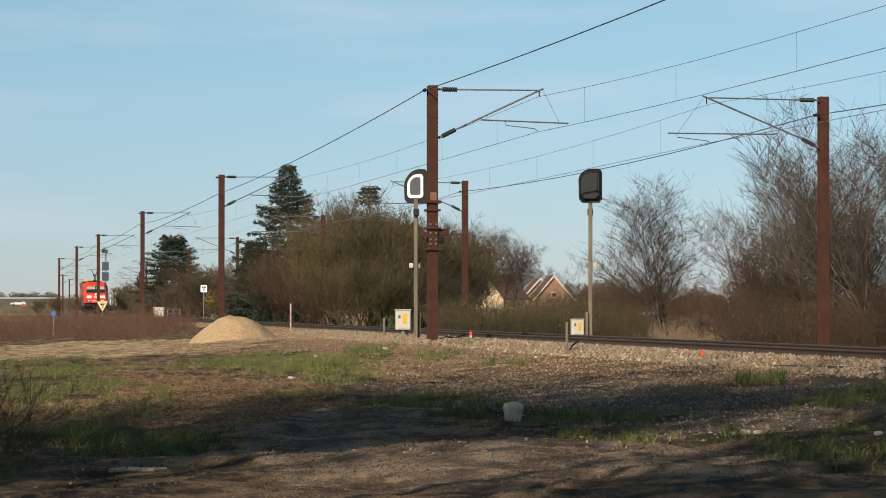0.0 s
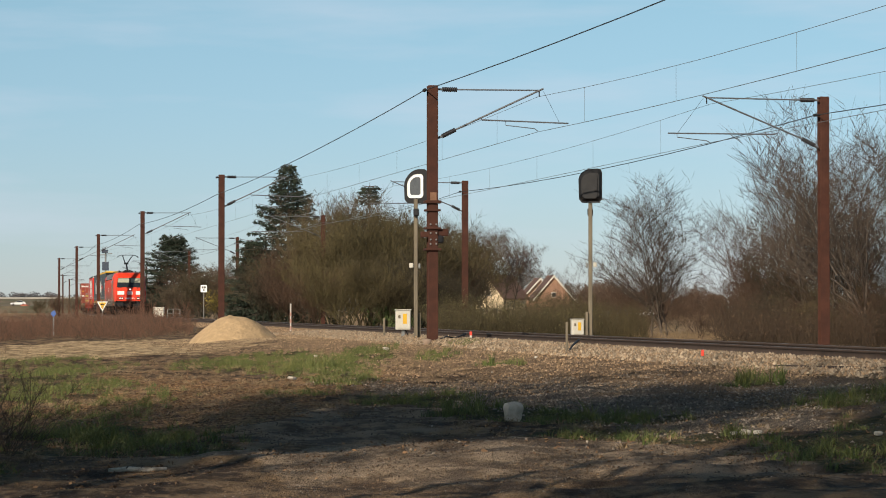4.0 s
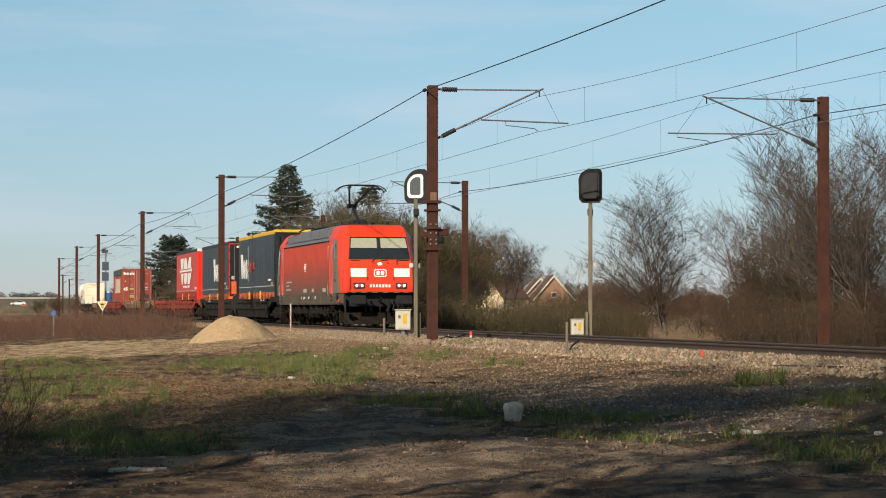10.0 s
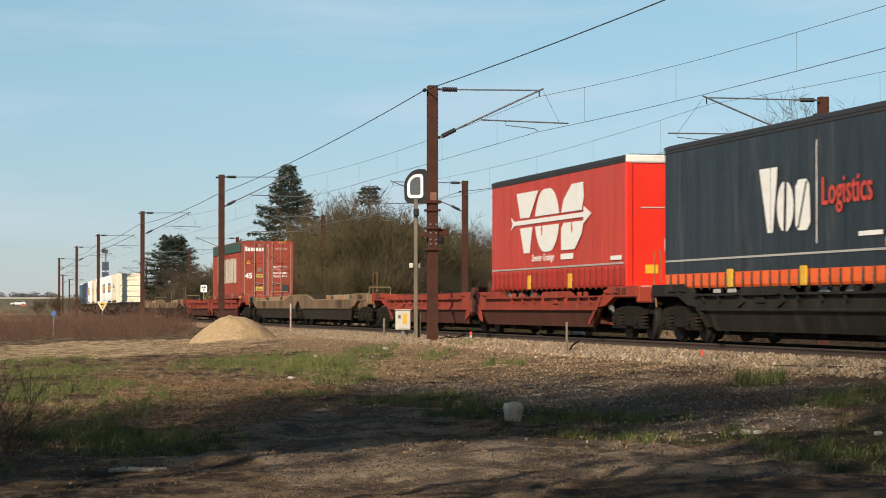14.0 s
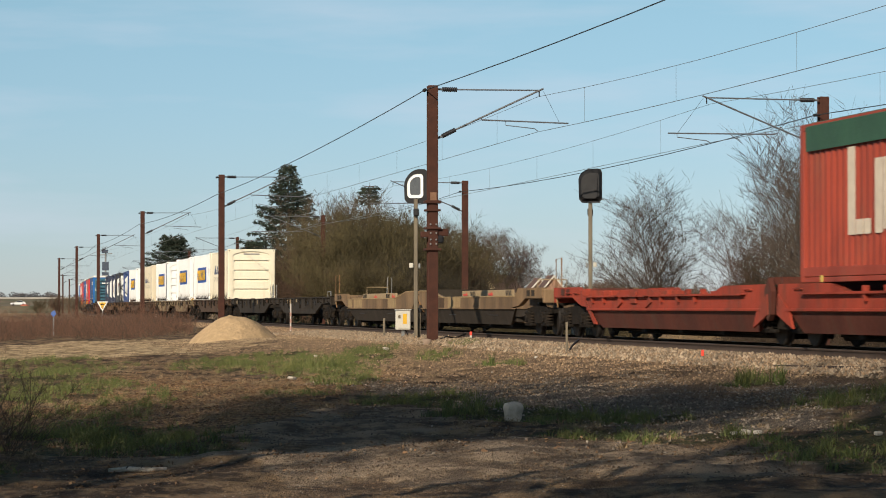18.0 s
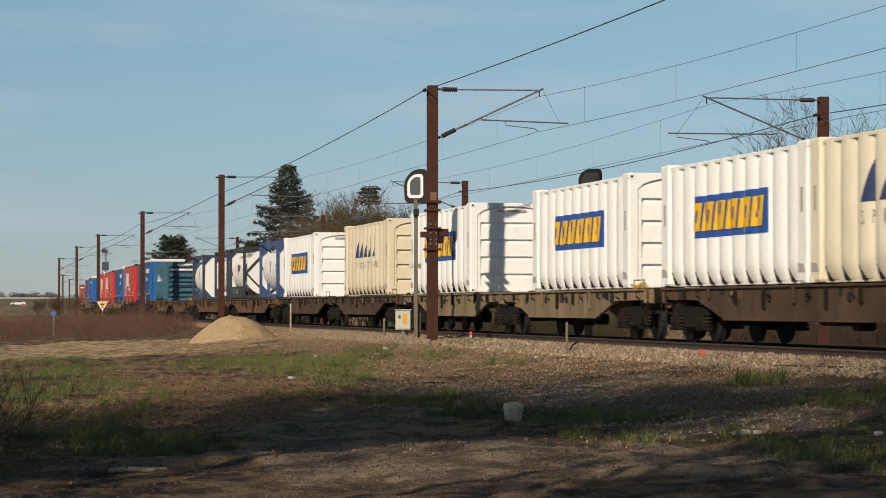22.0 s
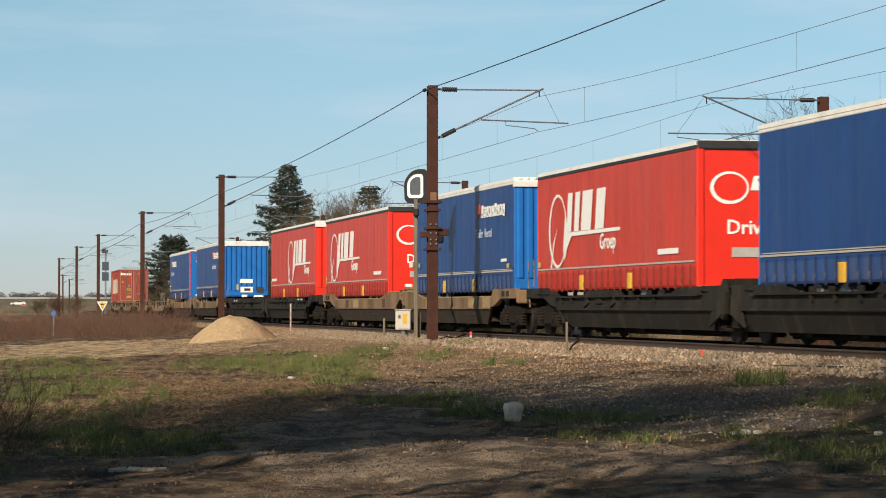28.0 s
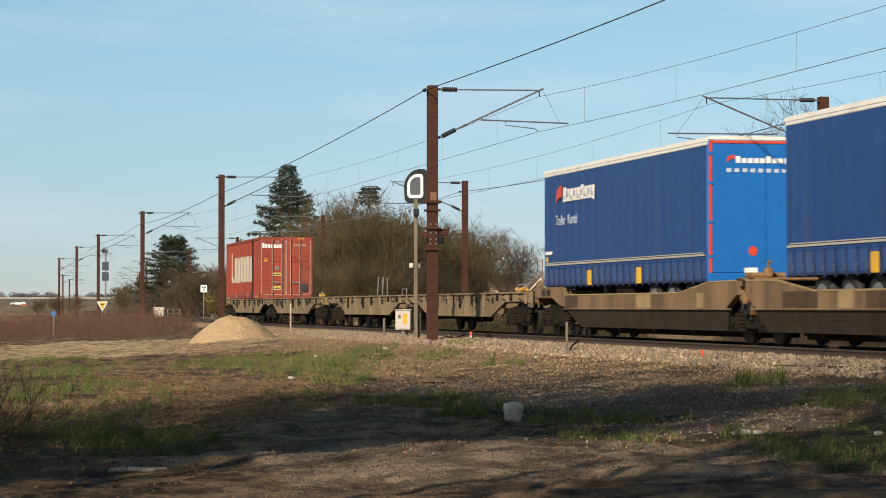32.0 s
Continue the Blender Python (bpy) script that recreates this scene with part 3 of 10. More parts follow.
# ---- signals ----
def signal(label, lit):
    """Post with a hooded, D-shaped signal head; local +x is the face."""
    th = thing("railway_signal", label, "railway signal", "signals")
    part("post", MB().box(-0.05, 0.05, -0.058, 0.058, -0.3, 3.92, 0.012), TIMBER, th, "weathered grey post")
    part("kick_post", MB().box(-0.14, -0.08, 0.06, 0.14, -0.3, 0.62, 0.01), TIMBER, th)

    side, k0, k1 = (1, 0.40, 1.5) if lit else (-1, 0.18, 1.0)

    def d_shape(w, h, z, lean, k=14):
        """Head outline: upright on one side, rounded and drawn in on the other."""
        b, t = z - h * 0.5, z + h * 0.5
        pts = [(-w * 0.95, b + 0.3 * w), (-w * 0.7, b), (w * 0.75, b), (w, b + 0.3 * w), (w, t - 0.75 * w)]
        pts[-1] = (w, t - 0.42 * w)
        for i in range(1, k + 1):
            a = 0.5 * math.pi * i / k
            pts.append((w * 0.62 + w * 0.38 * math.cos(a), t - 0.42 * w + 0.42 * w * math.sin(a)))
        for i in range(1, k + 1):
            a = 0.5 * math.pi * i / k
            pts.append((w * k0 - w * (1 + k0) * math.sin(a), t - k1 * w + k1 * w * math.cos(a)))
        pts = [(side * q, p) for q, p in pts]
        return pts
    o = d_shape(0.345, 1.0, 4.30, 0)
    part("backboard", MB().prism_x(o, -0.06, 0.0), BLACK, th, "black rounded backboard")
    part("rim", MB().rings([[(-0.16, y, z) for y, z in d_shape(0.26, 0.74, 4.30, 0)], [(-0.06, y, z) for y, z in d_shape(0.33, 0.94, 4.31, 0)]]), BLACK, th, "dark grey rear housing")
    if lit:
        inner = d_shape(0.155, 0.52, 4.30, 0)
        outer = d_shape(0.235, 0.70, 4.30, 0)
        n = len(outer)
        r = MB()
        for x in (0.02,):
            r.rings([[(0.0, y - 0.02, z) for y, z in outer], [(x, y - 0.02, z) for y, z in outer], [(x, y - 0.02, z) for y, z in inner], [(0.0, y - 0.02, z) for y, z in inner]], cap=False)
        part("light_band", r, WHITE_SIGN, th, "white D-shaped reflecting band")
        part("face", MB().prism_x([(y - 0.02, z) for y, z in d_shape(0.15, 0.5, 4.30, 0)], 0.0, 0.012), surf("signal_glass", (0.10, 0.11, 0.12), (0.08, 0.09, 0.1), 0.3), th)
    else:
        part("rear_plate", MB().prism_x(d_shape(0.215, 0.70, 4.27, 0), -0.20, -0.15), BLACK, th, "raised dark rear plate")
    part("hood_light", MB().box(0.04, 0.2, -0.07, 0.09, 3.42, 3.64, 0.03), BLACK, th)
    part("small_box", MB().box(-0.02, 0.12, -0.19, -0.07, 1.92, 2.06, 0.02), WHITE, th)
    part("clip", MB().box(-0.1, 0.1, 0.07, 0.14, 1.9, 2.05, 0.02), GALV, th)
    return th


WHITE_SIGN = surf("white_sign_paint", (0.85, 0.85, 0.83), (0.8, 0.8, 0.78), 0.35, bump=0)


def cabinet(label):
    th = thing("track_cabinet", label, "trackside cabinet", "cabinets beside the track")
    part("body", MB().box(-0.14, 0.14, -0.225, 0.225, 0.32, 0.9, 0.02), WHITE, th)
    part("door", MB().box(0.14, 0.155, -0.2, 0.2, 0.35, 0.87, 0.008), WHITE, th)
    part("warning_label", MB().box(0.156, 0.16, -0.02, 0.1, 0.5, 0.8), YELLOW, th, "yellow warning label")
    part("side_label", MB().box(0.156, 0.16, -0.16, -0.09, 0.66, 0.76), TIMBER, th)
    part("lid", MB().box(-0.17, 0.17, -0.245, 0.245, 0.9, 0.93, 0.012), WHITE, th)
    part("post", MB().box(-0.04, 0.04, -0.05, 0.05, -0.3, 0.33, 0.01), GALV, th)
    part("cable", MB().tube([(0, 0.06, 0.34), (0, 0.12, 0.22), (0, 0.22, -0.02), (0.02, 0.34, -0.28)], 0.018, 6), BLACK, th)
    return th


def upright(x, y, z=0.0, turn=0.0):
    return pose(x, y, z, 0, 0, turn)


def spot_z(x, y):
    return float(ground_z(np.array([x]), np.array([y]))[0])


# faces towards the oncoming camera: local +x looks at the camera
signal("grey railway signal post with a white-banded black head", True).matrix_basis = upright(-0.79, 74.0, -0.02, -90)
signal("railway signal seen from behind, dark head on a grey post", False).matrix_basis = upright(4.30, 74.2, 0.0, 84)
_c = cabinet("white trackside cabinet with a yellow label on a steel post")
_c.matrix_basis = upright(-1.20, 76.5, -0.24, -84)
copy_thing(_c, upright(3.98, 75.4, -0.33, -78) @ Matrix.Scale(0.8, 4))

# ---- the train: one run along the line for all its vehicles and loads ----
SPEED, GAIN, NOSE = 23.938463, 0.153025, 131.66


def nose(t):
    """Place of the engine's front buffers on the line at t seconds."""
    return NOSE + SPEED * (t - 16) + GAIN * (t - 16) ** 2 / 2


RUN = []


def ride(ob, d0, d1):
    """A thing that reaches from d0 to d1 metres behind the engine's front."""
    RUN.append((ob, d0, d1))
    return ob


def motions():
    for ob, d0, d1 in RUN:
        rows = []
        for t in range(33):
            s = nose(t)
            x0, y0, _ = line(s - d0)
            x1, y1, _ = line(s - d1)
            rows.append((t, Matrix.Translation((x0, y0, 0)) @ Matrix.Rotation(math.atan2(y0 - y1, x0 - x1), 4, "Z")))
        walk(ob, rows)


GRIME = (0.085, 0.062, 0.040)
LOCO_RED = surf("engine_red", (0.56, 0.058, 0.020), (0.46, 0.046, 0.019), 0.55, grain=1.2, fine=50, bump=0.04, dirt=GRIME, dirt_amt=0.16, dirt_scale=1.0, dirt_z=(1.25, 2.75, 0.96), spec=0.3)
CAB_RED = surf("cab_red", (0.72, 0.052, 0.018), (0.63, 0.045, 0.018), 0.42, grain=1.2, fine=50, bump=0.04, dirt=GRIME, dirt_amt=0.08, spec=0.35)
LOCO_SKIRT = surf("grimy_skirt", (0.095, 0.074, 0.048), (0.065, 0.05, 0.034), 0.75, grain=3, fine=50, dirt=(0.18, 0.14, 0.1), dirt_amt=0.2)
ROOF_GREY = surf("roof_grey", (0.155, 0.168, 0.18), (0.11, 0.12, 0.13), 0.5, grain=2, fine=40, dirt=(0.13, 0.1, 0.075), dirt_amt=0.35)
DOOR_GREEN = surf("sage_door", (0.17, 0.155, 0.10), (0.14, 0.125, 0.082), 0.55, grain=2, fine=40, dirt=GRIME, dirt_amt=0.25)
UNDER = surf("underframe_grime", (0.017, 0.013, 0.010), (0.009, 0.0075, 0.006), 0.85, grain=5, fine=60, bump=0.3, dirt=(0.065, 0.042, 0.024), dirt_amt=0.18, dirt_scale=4, spec=0.15)
WHEEL = surf("wheel_steel", (0.018, 0.013, 0.010), (0.011, 0.009, 0.0075), 0.7, 0.2, grain=8, fine=70)
RUBBER = surf("rubber", (0.012, 0.012, 0.013), (0.020, 0.0195, 0.019), 0.75, grain=6, fine=60)
WINDOW = glass("window_glass")
BLIND = surf("sun_blind", (0.36, 0.36, 0.27), (0.31, 0.31, 0.235), 0.6, bump=0)
LAMP = glow("lamp_white", (1.0, 0.93, 0.85), 1.1)
LAMPGLASS = surf("lamp_glass", (0.6, 0.58, 0.55), (0.4, 0.38, 0.36), 0.15, bump=0)
DECAL_WHITE = surf("white_lettering", (0.82, 0.81, 0.77), (0.76, 0.75, 0.71), 0.5, bump=0, dirt=(0.5, 0.42, 0.34), dirt_amt=0.1)
DECAL_PALE = surf("pale_blue_lettering", (0.48, 0.55, 0.66), (0.42, 0.48, 0.58), 0.5, bump=0)
DECAL_GREY = surf("grey_lettering", (0.42, 0.40, 0.36), (0.36, 0.34, 0.31), 0.6, bump=0)
DECAL_RED = surf("red_lettering", (0.60, 0.06, 0.03), (0.52, 0.05, 0.03), 0.5, bump=0)
DECAL_NAVY = surf("navy_lettering", (0.035, 0.055, 0.13), (0.03, 0.045, 0.11), 0.5, bump=0)
DECAL_BLUE = surf("blue_band", (0.02, 0.085, 0.36), (0.018, 0.07, 0.30), 0.5, bump=0)
DECAL_YELLOW = surf("yellow_lettering", (0.80, 0.47, 0.02), (0.72, 0.40, 0.02), 0.5, bump=0)
DECAL_BLACK = surf("black_lettering", (0.03, 0.03, 0.032), (0.04, 0.04, 0.04), 0.5, bump=0)
DARK_RED = surf("dark_red_paint", (0.35, 0.03, 0.015), (0.28, 0.026, 0.014), 0.4)
ORANGE = surf("orange_panel", (0.85, 0.14, 0.02), (0.75, 0.11, 0.02), 0.5, grain=2, fine=40, dirt=(0.25, 0.09, 0.04), dirt_amt=0.2)


def mirror_y(pts):
    return [(x, -y, z) for x, y, z in pts]


def plate(outline, y, t=0.006):
    """Thin plate on a side wall: outline in (x, z), its outer face at y (towards -y when y < 0)."""
    g = -1 if y < 0 else 1
    return MB().prism(outline, y, y + g * t)


def plate_end(outline, x, t=0.006):
    """Thin plate on a front end: outline in (y, z)."""
    return MB().prism_x(outline, x, x + t)


def rect(a0, a1, b0, b1, c=0.0):
    if c <= 0:
        return [(a0, b0), (a1, b0), (a1, b1), (a0, b1)]
    return [(a0 + c, b0), (a1 - c, b0), (a1, b0 + c), (a1, b1 - c), (a1 - c, b1), (a0 + c, b1), (a0, b1 - c), (a0, b0 + c)]


def oval(a, b, ra, rb, n=20, k0=0.0, k1=2 * math.pi):
    return [(a + ra * math.cos(k0 + (k1 - k0) * i / n), b + rb * math.sin(k0 + (k1 - k0) * i / n)) for i in range(n)]


def loop_plate(outer, inner, y, t=0.006):
    """Ring on a side wall between two outlines of equal count."""
    g = -1 if y < 0 else 1
    a, b = y, y + g * t
    return MB().rings([[(x, a, z) for x, z in outer], [(x, b, z) for x, z in outer], [(x, b, z) for x, z in inner], [(x, a, z) for x, z in inner]], cap=False)


def words(name, text, parent, size, m, material, label, bold=0.0):
    """Flat lettering in the built-in font, as a mesh."""
    cu = bpy.data.curves.new(name, "FONT")
    cu.body, cu.size, cu.extrude, cu.offset, cu.resolution_u = text, size, 0.003, bold, 2
    tmp = bpy.data.objects.new(name, cu)
    scene.collection.objects.link(tmp)
    me = bpy.data.meshes.new_from_object(tmp.evaluated_get(bpy.context.evaluated_depsgraph_get()))
    bpy.data.objects.remove(tmp)
    me.materials.clear()
    me.materials.append(material)
    ob = new(name, me)
    ob.parent, ob.matrix_basis = parent, m
    return tagged(ob, label)


def side_text(x, y, z):
    """Pose for words that are read from the camera's side: they run from the rear to the front."""
    return pose(x, y, z, 90, 0, 0)


def front_text(x, y, z):
    return pose(x, y, z, 90, 0, 90)


# shared running gear
def gear_meshes():
    g = {}
    w = MB().disc((0, 0, 0), "y", 0.43, 0.13, 24)
    w.disc((0, 0.055, 0), "y", 0.475, 0.03, 24)
    g["wheel"] = fix(mesh("wheel", w, WHEEL))
    g["hub"] = fix(mesh("hub", MB().disc((0, 0, 0), "y", 0.13, 0.2, 12).disc((0, 0, 0), "y", 0.34, 0.10, 16), UNDER))
    f = MB()
    for y in (-1.0, 1.0):
        f.prism([(-1.25, 0.72), (-1.25, 0.6), (-1.05, 0.62), (-0.72, 0.66), (-0.42, 0.34), (0.42, 0.34), (0.72, 0.66), (1.05, 0.62), (1.25, 0.6), (1.25, 0.72), (0.5, 0.78), (-0.5, 0.78)], y - 0.05, y + 0.05)
    f.box(-0.3, 0.3, -1.0, 1.0, 0.5, 0.74, 0.04).box(-1.25, -1.15, -1.0, 1.0, 0.6, 0.7).box(1.15, 1.25, -1.0, 1.0, 0.6, 0.7)
    g["frame"] = fix(mesh("bogie_frame", f, UNDER))
    a = MB().box(-0.17, 0.17, -0.12, 0.1, -0.17, 0.17, 0.04).box(-0.42, 0.42, -0.09, 0.05, -0.2, -0.13, 0.02)
    for sx in (-0.32, 0.32):
        for i in range(4):
            a.disc((sx, -0.02, -0.09 + i * 0.075), "z", 0.095, 0.045, 10)
    a.disc((0, -0.13, 0), "y", 0.11, 0.06, 10)
    g["axle_box"] = fix(mesh("axle_box", a, UNDER))
    b = MB().disc((0.05, 0, 0), "x", 0.09, 0.5, 12).disc((0.32, 0, 0), "x", 0.23, 0.07, 20).box(-0.25, -0.18, -0.17, 0.17, -0.17, 0.17, 0.02)
    g["buffer"] = fix(mesh("buffer", b, UNDER))
    h = MB().tube([(-0.1, 0, 0), (0.12, 0, 0.02), (0.3, 0, 0.0), (0.36, 0, 0.08), (0.28, 0, 0.14)], [0.05, 0.045, 0.045, 0.035, 0.02], 8)
    h.tube([(0.05, 0, -0.05), (0.12, 0, -0.3), (0.1, 0.02, -0.5)], 0.03, 6).tube([(0.0, 0.35, 0.0), (0.22, 0.36, -0.18), (0.16, 0.3, -0.42), (0.0, 0.26, -0.35)], 0.03, 6)
    g["coupler"] = fix(mesh("coupler", h, UNDER))
    return g


GEAR = gear_meshes()


def bogie(parent, x, name="bogie"):
    b = part(name, GEAR["frame"], None, parent, at=pose(x, 0, 0))
    for dx in (-0.9, 0.9):
        for sy in (-1, 1):
            wh = part("wheel", GEAR["wheel"], None, b, at=pose(dx, sy * 0.76, 0.455, 0, 0, 0 if sy < 0 else 180))
            part("axle_box", GEAR["axle_box"], None, b, at=pose(dx, sy * 1.02, 0.47, 0, 0, 0 if sy < 0 else 180))
    for x in (-0.9, 0.9):
        part("axle", MB().tube([(x, -0.8, 0.455), (x, 0.8, 0.455)], 0.08, 8), WHEEL, b)
    return b


def end_gear(parent, x, face):
    """Buffers and coupling at an end; face +1 to the front, -1 to the rear."""
    t = 0 if face > 0 else 180
    for sy in (-0.875, 0.875):
        part("buffer", GEAR["buffer"], None, parent, at=pose(x - face * 0.36, sy, 1.02, 0, 0, t))
    part("coupler", GEAR["coupler"], None, parent, at=pose(x - face * 0.35, 0, 1.0, 0, 0, t))


# ---- engine ----
def engine():
    th = thing("electric_locomotive", "red electric freight locomotive, grimy along its skirt, with lit headlights", "locomotive")
    L = 18.9

    def ring(z, xf, wf, ws, run=0.9):
        h = [(-xf, -wf), (-xf - 0.10, -wf - 0.06), (-xf - run, -ws), (-L + xf + run, -ws), (-L + xf + 0.10, -wf - 0.06), (-L + xf, -wf)]
        return [(x, y, z) for x, y in h] + [(x, -y, z) for x, y in h[::-1]]

    # skirt, side walls between the cabs, cabs, roof
    mid = MB()
    for sy in (-1, 1):
        mid.rings([[(x, sy * y, z) for x in (-3.14, -L + 3.14)] for y, z in ((1.485, 1.28), (1.485, 3.2), (1.46, 3.3))], cap=False, close=False)
        mid.box(-3.14, -L + 3.14, sy * 1.40, sy * 1.484, 1.28, 3.29)
    part("side_wall", mid, LOCO_RED, th, "red side walls fading to brown grime")
    part("skirt", MB().rings([ring(0.86, 0.80, 1.24, 1.47), ring(0.92, 0.72, 1.29, 1.485), ring(1.29, 0.66, 1.31, 1.487)]), LOCO_SKIRT, th, "brown, grime-covered lower skirt")
    for cab, g in (("front", 0), ("rear", 1)):
        def cr(z, xf, wf, ws, xe=3.15, run=0.9):
            h = [(-xf, -wf), (-xf - 0.10, -wf - 0.06), (-xf - run * 0.6, -(wf + ws) / 2 - 0.03), (-xf - run, -ws), (-xe, -ws)]
            p = [(x, y, z) for x, y in h] + [(x, -y, z) for x, y in h[::-1]]
            return p if not g else [(-L - x, y, zz) for x, y, zz in p]
        c = MB().rings([cr(1.285, 0.32, 1.25, 1.489), cr(1.34, 0.27, 1.25, 1.489), cr(1.60, 0.25, 1.24, 1.489), cr(2.24, 0.31, 1.22, 1.489), cr(2.34, 0.37, 1.215, 1.489), cr(2.56, 0.45, 1.20, 1.489), cr(3.40, 0.80, 1.10, 1.465), cr(3.47, 0.84, 1.09, 1.43), cr(3.70, 1.10, 1.05, 1.30, 3.5), cr(3.80, 1.22, 1.0, 1.22, 3.7, 0.8), cr(3.87, 1.45, 0.94, 1.10, 3.85, 0.7), cr(3.885, 1.7, 0.86, 0.98, 3.85, 0.6)])
        part("cab", c, CAB_RED, th, "bright red cab shell")
    r = MB().prism_x([(-1.46, 3.28), (-1.40, 3.42), (-1.12, 3.80), (-0.95, 3.84), (0.95, 3.84), (1.12, 3.80), (1.40, 3.42), (1.46, 3.28)], -3.1, -L + 3.1)
    roof = part("roof", r, ROOF_GREY, th, "grey sloped roof with hatches")
    for x0, x1 in ((-3.95, -5.9), (-6.05, -8.2), (-8.35, -10.6), (-10.75, -12.9), (-13.05, -14.95)):
        part("roof_hatch", MB().box(x0, x1, -0.92, 0.92, 3.82, 3.93, 0.04), ROOF_GREY, roof)
        part("roof_panel", MB().prism([(x0, 3.46), (x1, 3.46), (x1, 3.76), (x0, 3.76)], -1.42, -1.30), ROOF_GREY, roof, at=None)
    part("gutter", MB().box(-3.15, -L + 3.15, -1.50, -1.44, 3.26, 3.31, 0.01).box(-3.15, -L + 3.15, 1.44, 1.50, 3.26, 3.31, 0.01), UNDER, th)

    # front face: from the buffer beam upwards; the screen leans back
    def face_x(z):
        return -np.interp(z, [1.285, 1.34, 1.60, 2.24, 2.34, 2.56, 3.40, 3.47, 3.70], [0.32, 0.27, 0.25, 0.31, 0.37, 0.45, 0.80, 0.84, 1.10])

    def face(outline, off):
        return [(face_x(z) + off, y, z) for y, z in outline]

    def front_plate(outline, t=0.012, off=0.0):
        return MB().rings([face(outline, off - 0.02), face(outline, off + t)])

    part("screen_frame", front_plate([(-1.17, 2.55), (1.17, 2.55), (1.07, 3.40), (-1.07, 3.40)], 0.012), BLACK, th, "black windscreen surround")
    for a, b, c, d in ((-1.12, -0.07, -1.03, -0.07), (0.07, 1.12, 0.07, 1.03)):
        pane = part("windscreen", front_plate([(a, 2.60), (b, 2.60), (d, 3.36), (c, 3.36)], 0.022), WINDOW, th, "dark windscreen pane")
        part("sun_blind", front_plate([(a + (c - a) * 0.5, 2.98), (b + (d - b) * 0.5, 2.98), (d, 3.35), (c, 3.35)], 0.028), BLIND, pane, "pale sun blind drawn half down")
    for y in (-0.30, 0.62):
        part("wiper", MB().tube([(face_x(2.5) + 0.05, y, 2.45), (face_x(2.62) + 0.06, y + 0.1, 2.62)], 0.022, 5).tube([(face_x(2.55) + 0.06, y + 0.05, 2.55), (face_x(2.95) + 0.05, y - 0.32, 2.95)], 0.01, 5), BLACK, th)
    for y0, y1 in ((-1.12, -0.52), (0.52, 1.12)):
        part("white_panel", front_plate([(y0, 1.89), (y1, 1.89), (y1, 2.21), (y0, 2.21)], 0.012), DECAL_WHITE, th, "white warning panel")
    part("badge", front_plate(rect(-0.24, 0.24, 1.89, 2.18, 0.05), 0.012), DECAL_WHITE, th, "white badge with a red field")
    part("badge_field", front_plate(rect(-0.205, 0.205, 1.925, 2.145, 0.04), 0.017), CAB_RED, th)
    for y0 in (-0.15, 0.02):
        part("badge_bar", front_plate(rect(y0, y0 + 0.13, 1.955, 2.115, 0.03), 0.021), DECAL_WHITE, th)
    for i in range(7):
        part("number_bar", front_plate(rect(-0.40 + i * 0.118, -0.325 + i * 0.118, 1.50, 1.61), 0.012), DECAL_WHITE, th)
    CLEAR = surf("lamp_cover", (0.30, 0.29, 0.28), (0.12, 0.115, 0.11), 0.12, bump=0)
    for y in (-0.80, 0.80):
        part("lamp_housing", front_plate(rect(y - 0.21, y + 0.21, 1.45, 1.67, 0.03), 0.015), BLACK, th)
        part("lamp_rim", front_plate(rect(y - 0.235, y + 0.235, 1.425, 1.695, 0.04), 0.006), DECAL_RED, th)
        for dy in (-0.1, 0.1):
            lamp = part("headlight", MB().disc((face_x(1.57) + 0.0, y + dy, 1.56), "x", 0.082, 0.06, 16), CLEAR, th, "round headlight")
            part("reflector", MB().disc((face_x(1.57) + 0.012, y + dy + 0.005, 1.565), "x", 0.048, 0.05, 12), LAMP, lamp, "bright lamp reflector")
        part("lamp_marker", front_plate(rect(y - 0.03, y + 0.03, 1.50, 1.64, 0.01), 0.02), DECAL_RED, th, "red tail lamp")
    part("lamp_housing", front_plate(rect(-0.16, 0.16, 2.26, 2.45, 0.03), 0.014), CAB_RED, th)
    part("headlight", MB().disc((face_x(2.36) + 0.005, 0, 2.355), "x", 0.085, 0.06, 16), LAMP, th, "round headlight above the badge")
    for y in (-0.20, 0.30, 0.66):
        part("socket_cap", MB().disc((face_x(2.40) + 0.01, y, 2.40), "x", 0.045, 0.05, 10), DARK_RED, th)
    for y0, y1 in ((-1.1, -0.75), (0.05, 0.3), (0.72, 1.12)):
        part("screen_ledge", front_plate(rect(y0, y1, 2.505, 2.53), 0.03), BLACK, th)
    for y in (-1.0, -0.62, -0.2, 0.2, 0.62, 1.0):
        part("lip_bolt", front_plate(rect(y - 0.1, y + 0.1, 1.30, 1.325), 0.05), DECAL_GREY, th)
    for y in (-0.50, 0.50):
        part("panel_handle", MB().tube([(face_x(1.92), y, 1.90), (face_x(1.92) + 0.05, y, 1.88), (face_x(1.8) + 0.05, y, 1.80), (face_x(1.8), y, 1.78)], 0.012, 5), BLACK, th)
    for y in (-0.22, 0.27):
        part("socket", front_plate(rect(y, y + 0.06, 2.30, 2.38, 0.015), 0.03), CAB_RED, th)
    for y in (-1.19, 1.19):
        part("handrail", MB().tube([(face_x(1.5) + 0.0, y, 1.42), (face_x(1.5) + 0.08, y, 1.5), (face_x(2.2) + 0.08, y * 0.99, 2.2), (face_x(2.3), y * 0.99, 2.3)], 0.014, 6), CAB_RED, th)
    part("tail_strip", front_plate(rect(-1.24, 1.24, 1.29, 1.315), 0.03), BLACK, th)

